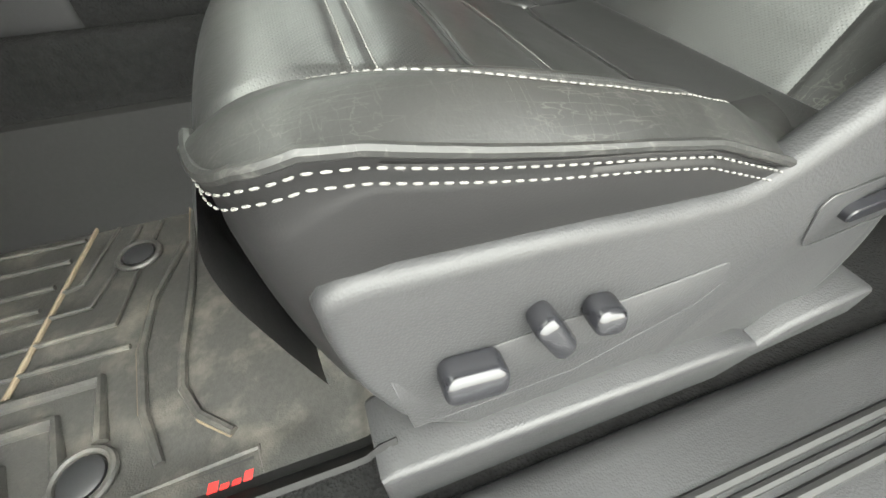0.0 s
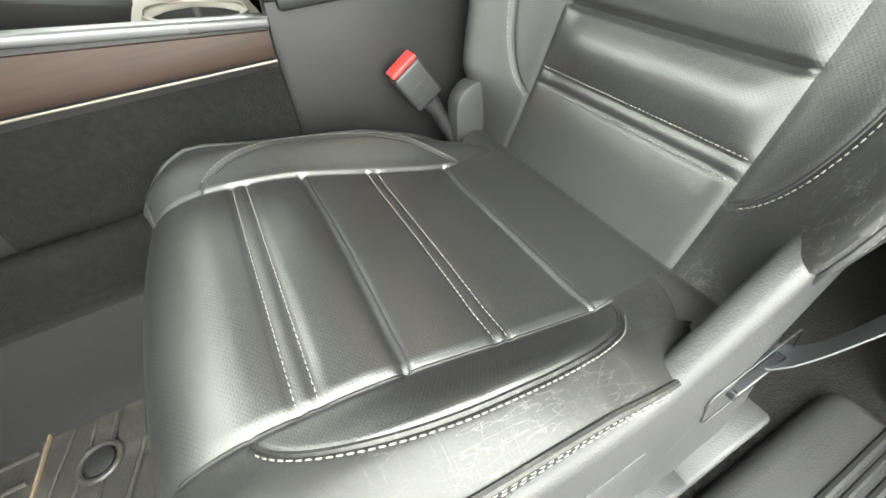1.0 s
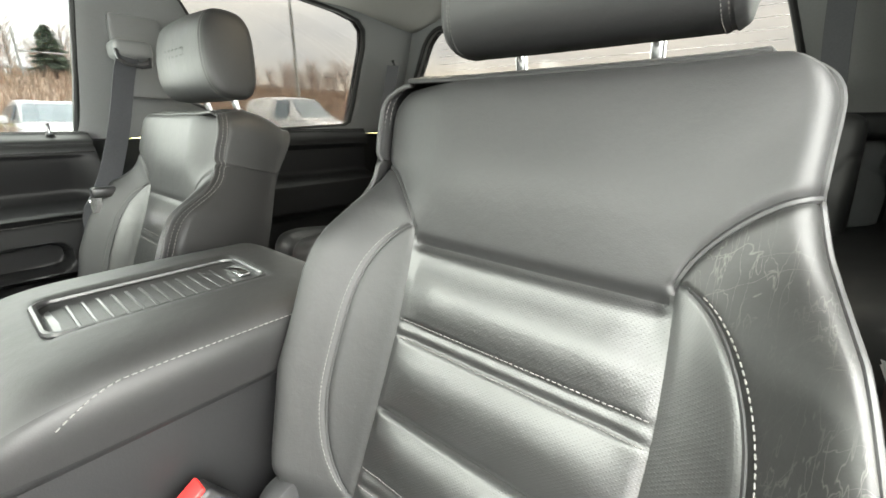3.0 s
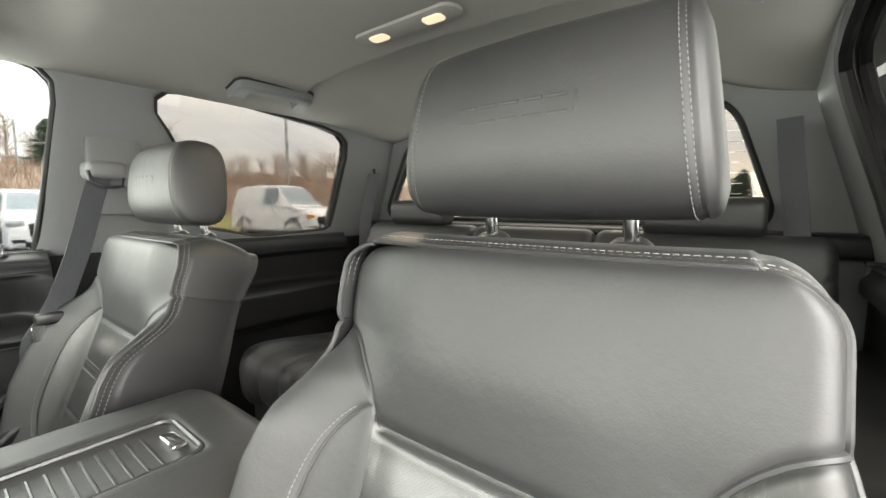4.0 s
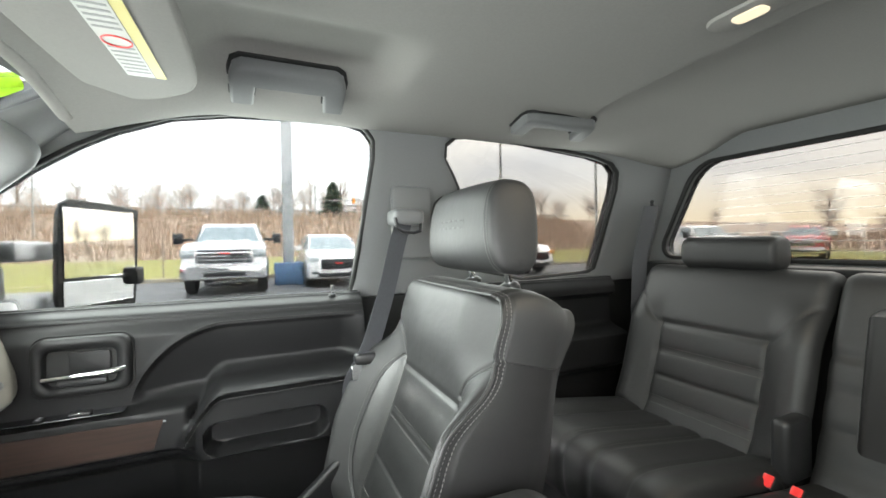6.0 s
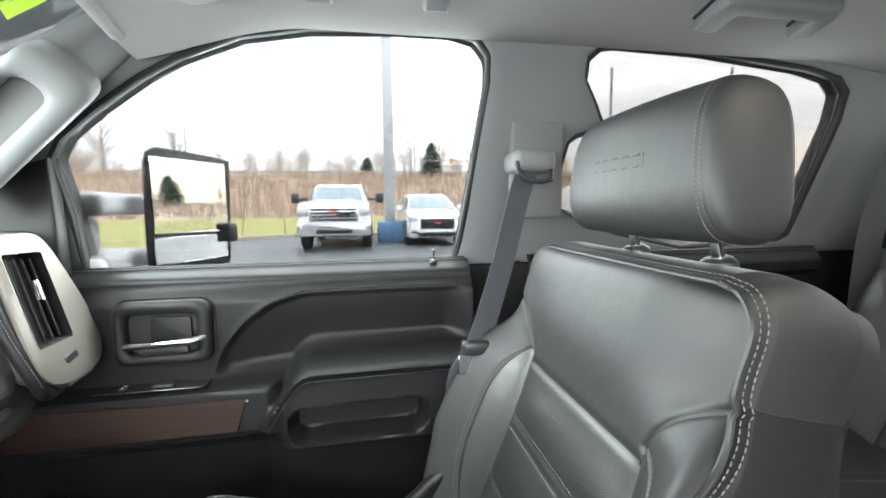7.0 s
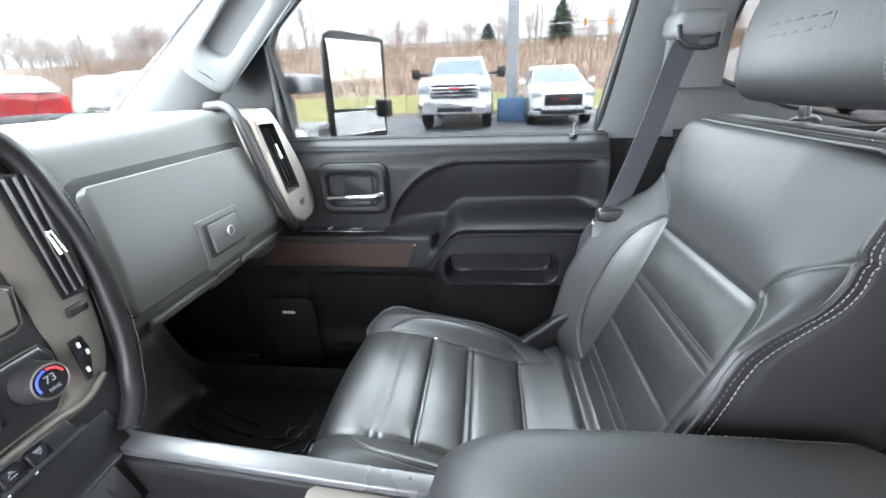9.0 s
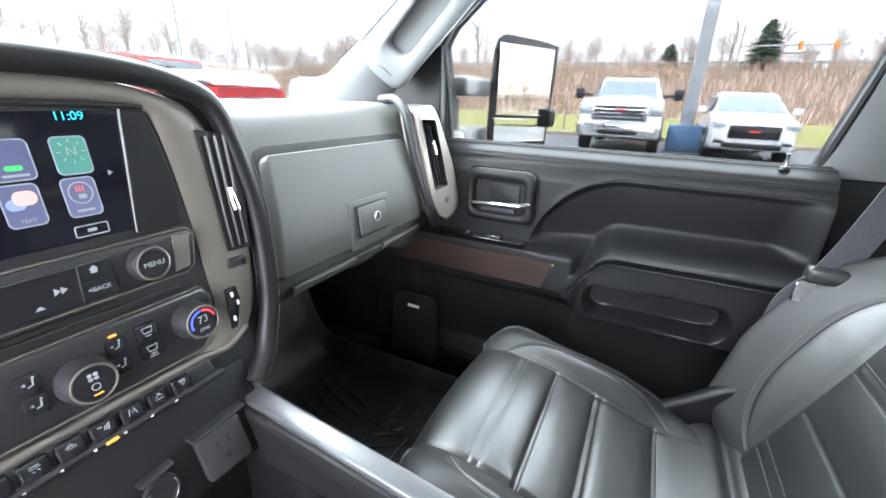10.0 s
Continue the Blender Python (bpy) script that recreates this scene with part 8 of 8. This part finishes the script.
def suv(x, y, turn, paint, label, tall=1.66, van=False):
    g = GROUND
    t_ = thing("delivery_van" if van else "suv", label, "van" if van else "car", (x, y, g), "parked vehicles")
    W = 1.0 if van else .93
    top = 2.1 if van else tall

    def add(name, b_, mt, parent=None, lab=""):
        b_.transform(Matrix.Translation((x, y, 0)) @ Matrix.Rotation(radians(turn), 4, "Z"))
        return part(name, b_, mt, parent or t_, lab)

    hood = 1.18 if van else 1.05
    body = add("body", loft([shell_section(0, q, W * k, W * k2, g + z0, g + z1, .10) for q, k, k2, z0, z1 in (
        (-.02, .78, .72, .40, .78), (.08, .92, .88, .30, .92), (.35, .98, .93, .25, hood - .04), (1.25, 1.0, .95, .25, hood + .05), (3.6, 1.0, .95, .25, hood + .06), (4.45, .97, .93, .30, hood + .04), (4.6, .9, .88, .4, hood))]), paint)
    cab = add("cab", loft([shell_section(0, q, W * .96, w1, g + hood - .06, g + z1, .10) for q, w1, z1 in ((1.05 if not van else .85, W * .85, hood + .06), (1.25, W * .84, hood + .16), (1.95, W * .74, top - .05), (2.4, W * .75, top), (3.8, W * .75, top - .03), (4.35, W * .76, top - .14), (4.52, W * .88, hood + .06))]), paint)
    add("windscreen", loft([[(-W * .80, 1.10, g + hood + .10), (W * .80, 1.10, g + hood + .10), (W * .8, 1.12, g + hood + .08), (-W * .8, 1.12, g + hood + .08)], [(-W * .66, 1.88, g + top - .09), (W * .66, 1.88, g + top - .09), (W * .66, 1.90, g + top - .11), (-W * .66, 1.90, g + top - .11)]]), CAR_GLASS, cab)
    for sx in (-1, 1):
        for y0, y1 in ((1.75, 2.55), (2.65, 3.50), (3.6, 4.25)) if not van else ((1.75, 2.55),):
            add("side_window", loft([[(sx * W * .955, y0, g + hood + .12), (sx * W * .955, y1, g + hood + .12), (sx * W * .92, y1, g + hood + .12), (sx * W * .92, y0, g + hood + .12)], [(sx * W * .80, y0 + .10, g + top - .14), (sx * W * .80, y1 - .05, g + top - .14), (sx * W * .76, y1 - .05, g + top - .14), (sx * W * .76, y0 + .10, g + top - .14)]]), CAR_GLASS, cab)
        add("headlamp", box(sx * W * .78 - .14, sx * W * .78 + .14, -.01, .18, g + .78, g + .93, .02, 2), LIGHT_GLASS if not van else AMBER_GLASS, body)
        add("fog_lamp", box(sx * W * .74 - .10, sx * W * .74 + .10, -.03, .06, g + .42, g + .50, .015, 2), GLOSS, body)
        add("door_mirror", box(sx * (W + .12) - .10, sx * (W + .12) + .10, 1.40, 1.52, g + hood + .06, g + hood + .22, .03, 2), paint, cab)
    gr = add("grille", box(-.52, .52, -.055, .05, g + .55, g + .85, .03, 3), GLOSS, body, "dark mesh grille")
    add("maker_bar", box(-.11, .11, -.065, -.05, g + .70, g + .74, .004, 1), RED, gr, "plain red bar")
    add("lower_intake", box(-.60, .60, -.04, .03, g + .32, g + .44, .02, 2), GLOSS, body)
    for sx in (-1, 1):
        for yy in (.85, 3.70):
            w_ = add("wheel", tube([(sx * W * .86 - .12, yy, g + .35), (sx * W * .86 - .09, yy, g + .35), (sx * W * .86 + .09, yy, g + .35), (sx * W * .86 + .12, yy, g + .35)], [.30, .35, .35, .30], 24), TYRE)
            add("rim", tube([(sx * W * .98, yy, g + .35), (sx * W * 1.0, yy, g + .35)], [.24, .21], 18), STEEL, w_)
            add("wheel_arch", tube([(sx * W * .985, yy + .41 * math.cos(a), g + .35 + .41 * math.sin(a)) for a in np.linspace(.05, math.pi - .05, 14)], .035, 8), BLACK, body)
    return t_


pickup(-0.38, 11.6, 0, PAINT, "white heavy pickup with a chrome grille on asphalt")
suv(2.62, 12.2, 0, PAINT, "white compact SUV parked beside a light pole")
suv(10.6, 13.0, 10, PAINT, "white passenger van with amber front lamps", van=True)
pickup(19.5, 10.6, -20, PAINT, "white pickup parked behind the cab")
pickup(24.5, 1.0, -80, RED_PAINT, "red pickup parked behind the cab")
pickup(18.5, -4.2, -80, PAINT, "white pickup parked behind the cab")
suv(17.5, -9.5, -85, PAINT, "white van parked behind the cab", van=True)
pickup(-13.6, 5.9, -84, RED_PAINT, "red pickup with a white bed cover", cover=True)
suv(-13.0, 2.7, -87, PAINT, "white van parked ahead beside a red pickup", van=True)
suv(-13.5, 19.0, 100, PAINT, "white parked van by the verge", van=True)
pickup(27.0, 12.0, -70, RED_PAINT, "red pickup parked across the lot")
pickup(9.0, -7.5, -100, PAINT, "white pickup seen in the mirror")
tank = thing("storage_tank", "white cylindrical tank on a trailer", "tank", (-10.2, 13.4, GROUND))
part("shell", tube([(-12.6, 14.4, GROUND + 1.45), (-12.4, 14.4, GROUND + 1.45), (-8.6, 13.0, GROUND + 1.45), (-8.4, 13.0, GROUND + 1.45)], [.35, .55, .55, .35], 24), PAINT, tank)
part("trailer_bed", box(-12.4, -8.6, 13.2, 14.2, GROUND + .0, GROUND + .9, .05), BLACK, tank)

# ---- poles, fence, signs ----
pole = thing("light_pole", "tall grey steel light pole on a blue base", "pole", (1.30, 14.3, GROUND), "light poles")
part("base", box(0.86, 1.74, 13.9, 14.7, GROUND, GROUND + .72, .04, 2), BLUE, pole, "faded blue steel base")
part("shaft", box(1.13, 1.47, 14.13, 14.47, GROUND + .7, GROUND + 11, .04, 2), POLE_PAINT, pole)
for px, py, h, r in ((14.5, 22.0, 9.0, .11), (21.5, 21.0, 9.0, .12), (-52, 34, 16, .10), (-23, 60, 12, .1)):
    q = thing("utility_pole", "slim grey utility pole", "pole", (px, py, land(px, py)), "utility poles")
    part("shaft", tube([(px, py, land(px, py) - .1), (px, py, GROUND + h)], [r, r * .7], 10), POLE_PAINT, q)
rail = thing("guard_rail", "distant steel guard rail along the bank top", "guard rail", (0, 79.0, land(0, 79)))
part("beam", tube([(x, 79.0, land(x, 79) + 1.0) for x in np.linspace(-70, 70, 30)], .20, 6), POLE_PAINT, rail)
for k in range(28):
    xx = -68 + 5 * k
    part("post", box(xx - .08, xx + .08, 79.1, 79.25, land(xx, 79) - .1, land(xx, 79) + 1.1), POLE_PAINT, rail)
pyl = thing("pylon", "far lattice power pylon", "pylon", (-170, 134, land(-170, 134)))
for sx in (-1, 1):
    for sy in (-1, 1):
        part("leg", tube([(-170 + 3 * sx, 134 + 3 * sy, land(-170, 134)), (-170 + .6 * sx, 134 + .6 * sy, 26), (-170 + .3 * sx, 134 + .3 * sy, 40)], .14, 5), POLE_PAINT, pyl)
for k in range(7):
    z0, w0, w1 = 9 + 3.2 * k, 2.6 - .34 * k, 2.6 - .34 * (k + 1)
    part("brace", tube([(-170 - w0, 134 - w0, z0), (-170 + w1, 134 + w1, z0 + 3.2)], .09, 5), POLE_PAINT, pyl)
    part("brace", tube([(-170 + w0, 134 + w0, z0), (-170 - w1, 134 - w1, z0 + 3.2)], .09, 5), POLE_PAINT, pyl)
for z0, w0 in ((24, 6.5), (29, 8.0), (34, 6.0)):
    part("cross_arm", tube([(-170 - w0 * .6, 134 - w0 * .8, z0), (-170, 134, z0 + .7), (-170 + w0 * .6, 134 + w0 * .8, z0)], .16, 5), POLE_PAINT, pyl)
for xx, lean in ((-4.6, .12), (-2.9, 0)):
    st_ = thing("marker_stake", "thin wooden marker stake in the grass", "stake", (xx, 17.9, GROUND), "stakes")
    part("rod", tube([(xx, 17.9, GROUND + .05), (xx + lean * 2, 17.9, GROUND + 1.7)], .03, 6), BARK, st_)
gan = thing("traffic_signal_arm", "traffic signal arm with small amber heads", "signal", (8.6, 70, land(8.6, 70)))
part("mast", tube([(8.6, 70, land(8.6, 70) - .1), (8.6, 70, 11.7)], .10, 8), POLE_PAINT, gan)
part("arm", tube([(8.6, 70, 9.2), (19.6, 70, 9.3)], .09, 8), POLE_PAINT, gan)
for xx in (14.9, 18.4):
    part("signal_head", box(xx - .22, xx + .22, 69.8, 70.2, 8.7, 9.7, .05), AMBER_GLASS, gan)
hall = thing("far_building", "pale far building behind the bank", "building", (19, 96, land(19, 96)))
part("wall", box(16, 22.5, 94, 100, land(19, 96) - 1, 10.6, .05), PAINT, hall)
part("roof", box(15.8, 22.7, 93.8, 100.2, 10.6, 10.9, .05), POLE_PAINT, hall)
for k in range(3):
    part("window", box(17 + 1.8 * k, 18 + 1.8 * k, 93.92, 94.02, 8.6, 9.6), CAR_GLASS, hall)

# ---- bare brush and trees ----
rnd = random.Random(7)


def twig_tree(x, y, h, seed):
    """Trunk and a spray of bare limbs, each thinning outward."""
    r_ = random.Random(seed)
    t_ = thing("bare_tree", "leafless winter tree on the bank", "tree", (x, y, land(x, y)), "bare trees")
    z0 = land(x, y) - .1
    lean = r_.uniform(-.3, .3)
    trunk = tube([(x, y, z0), (x + lean * .4, y, z0 + h * .3), (x + lean, y, z0 + h * .62)], [h * .018, h * .013, h * .006], 7)
    part("trunk", trunk, BARK, t_)
    crown = bmesh.new()
    for k in range(60):
        a = r_.uniform(0, math.tau)
        s = r_.uniform(.18, .62)
        o = Vector((x + lean * s / .62, y, z0 + h * s))
        ln = h * r_.uniform(.16, .38) * (1.1 - s * .6)
        d = Vector((math.cos(a) * .8, math.sin(a) * .8, r_.uniform(.5, 1.2))).normalized()
        tip = o + d * ln
        mid = o + d * ln * .5 + Vector((0, 0, ln * .05))
        tube([o, mid, tip], [h * .0034, h * .0022, h * .0010], 3, bm=crown, caps=False)
        for q in range(7):
            s2 = r_.uniform(.3, 1)
            o2 = o + (tip - o) * s2
            d2 = (d + Vector((r_.uniform(-.8, .8), r_.uniform(-.8, .8), r_.uniform(-.2, .6)))).normalized()
            tube([o2, o2 + d2 * ln * r_.uniform(.2, .5)], [h * .0015, h * .0006], 3, bm=crown, caps=False)
    tagged(part("crown", crown, TWIG, t_, "fine bare twigs", 0), kind="stuff")
    return t_


stock = [twig_tree(-14.0 + 9.0 * k, 83 + (k % 2) * 4, 5.0 + 1.0 * k, 40 + k) for k in range(5)]
for k in range(288):
    src = stock[k % 5]
    if k < 150:
        x, y = -120 + 1.38 * k + rnd.uniform(-1.5, 1.5), rnd.uniform(81, 108)
    elif k < 264:
        a = radians(rnd.uniform(118, 205))
        r_ = rnd.uniform(90, 128)
        x, y = r_ * math.cos(a), r_ * math.sin(a)
    else:
        a = radians(rnd.uniform(-35, 42))
        r_ = rnd.uniform(90, 120)
        x, y = r_ * math.cos(a), r_ * math.sin(a)
    sc = rnd.uniform(.8, 1.35) if k % 9 else rnd.uniform(1.4, 1.8)
    m_ = Matrix.Translation((x, y, land(x, y))) @ Matrix.Rotation(rnd.uniform(0, math.tau), 4, "Z")
    c_ = copy_thing(src, m_)
    c_.scale = (sc, sc, sc)


def spruce(x, y, h, seed):
    r_ = random.Random(seed)
    t_ = thing("spruce", "dark green conifer beyond the road", "tree", (x, y, land(x, y)), "conifers")
    z0 = land(x, y) - .1
    part("trunk", tube([(x, y, z0), (x, y, z0 + h * .95)], [h * .025, h * .004], 7), BARK, t_)
    crown = bmesh.new()
    for k in range(420):
        s = r_.uniform(.08, 1) ** .8
        a = r_.uniform(0, math.tau)
        reach = h * .42 * (1 - s) ** .55 * r_.uniform(.35, 1.1) + .1
        o = Vector((x, y, z0 + h * s))
        tip = o + Vector((math.cos(a) * reach, math.sin(a) * reach, -reach * r_.uniform(.05, .35)))
        side = Vector((-math.sin(a), math.cos(a), 0)) * reach * .22
        vs = [crown.verts.new(p) for p in (o, o + (tip - o) * .6 + side, tip, o + (tip - o) * .6 - side)]
        low = [crown.verts.new(v.co - Vector((0, 0, .09 * h / 6))) for v in vs]
        crown.faces.new(vs)
        crown.faces.new(low[::-1])
        for q in range(4):
            crown.faces.new((vs[q], low[q], low[(q + 1) % 4], vs[(q + 1) % 4]))
    tagged(part("crown", crown, NEEDLE, t_, "dense dark needles", 0), kind="stuff")
    return t_


sp = spruce(12.4, 76, 6.6, 3)
for x, y, sc in ((0.6, 80, .66), (3.8, 80, .3), (95, 12, 1.1), (99, 8, .9), (97, 2, 1.2), (94, -6, 1.0), (98, -14, 1.1), (90, -26, .9), (86, -34, 1.2), (80, -44, 1.3), (74, -54, 1.1)):
    c_ = copy_thing(sp, Matrix.Translation((x, y, land(x, y))))
    c_.scale = (sc * 1.2, sc * 1.2, sc * .9)

# brush: many thin stems over the bank, one mesh
verts, faces = [], []
for k in range(24000):
    if k < 17000:
        x, y = rnd.uniform(-75, 62), 47 + 34 * rnd.random()
    elif k < 21000:
        x, y = rnd.uniform(-95, -55), rnd.uniform(-40, 47)
    else:
        x, y = rnd.uniform(52, 95), rnd.uniform(-50, 45)
    z = land(x, y) - .05
    h = rnd.uniform(.6, 2.1)
    w = rnd.uniform(.04, .14)
    a = rnd.uniform(0, math.pi)
    dx, dy = math.cos(a) * w, math.sin(a) * w
    lx, ly = rnd.uniform(-.35, .35), rnd.uniform(-.35, .35)
    i = len(verts)
    verts += [(x - dx, y - dy, z), (x + dx, y + dy, z), (x - dy * .8, y + dx * .8, z), (x + lx, y + ly, z + h)]
    faces += [(i, i + 1, i + 3), (i + 1, i + 2, i + 3), (i + 2, i, i + 3)]
me = bpy.data.meshes.new("brush")
me.from_pydata(verts, [], faces)
me.materials.append(BRUSH)
tagged(new("brush", me), "reddish-brown leafless brush covering the bank", "brush", kind="stuff")
# far wooded rise that closes the horizon
FAR = material("far_woods", (0.36, 0.31, 0.29), 1.0, vary=0.3, blotch=12.0)
b = bmesh.new()
n = 360
lo_, hi_ = [], []
for k in range(n):
    a = k * math.tau / n
    hh = 7.0 + 3.0 * noise.noise(Vector((math.cos(a) * 4, math.sin(a) * 4, 0))) + 2.2 * noise.noise(Vector((math.cos(a) * 22, math.sin(a) * 22, 3))) + 1.2 * noise.noise(Vector((math.cos(a) * 70, math.sin(a) * 70, 5)))
    lo_.append(b.verts.new((420 * math.cos(a), 420 * math.sin(a), GROUND - 2)))
    hi_.append(b.verts.new((424 * math.cos(a), 424 * math.sin(a), GROUND + hh)))
for k in range(n):
    b.faces.new((lo_[k], lo_[(k + 1) % n], hi_[(k + 1) % n], hi_[k]))
single("backdrop", b, FAR, "hazy wooded rise on the horizon", "backdrop", kind="structure")
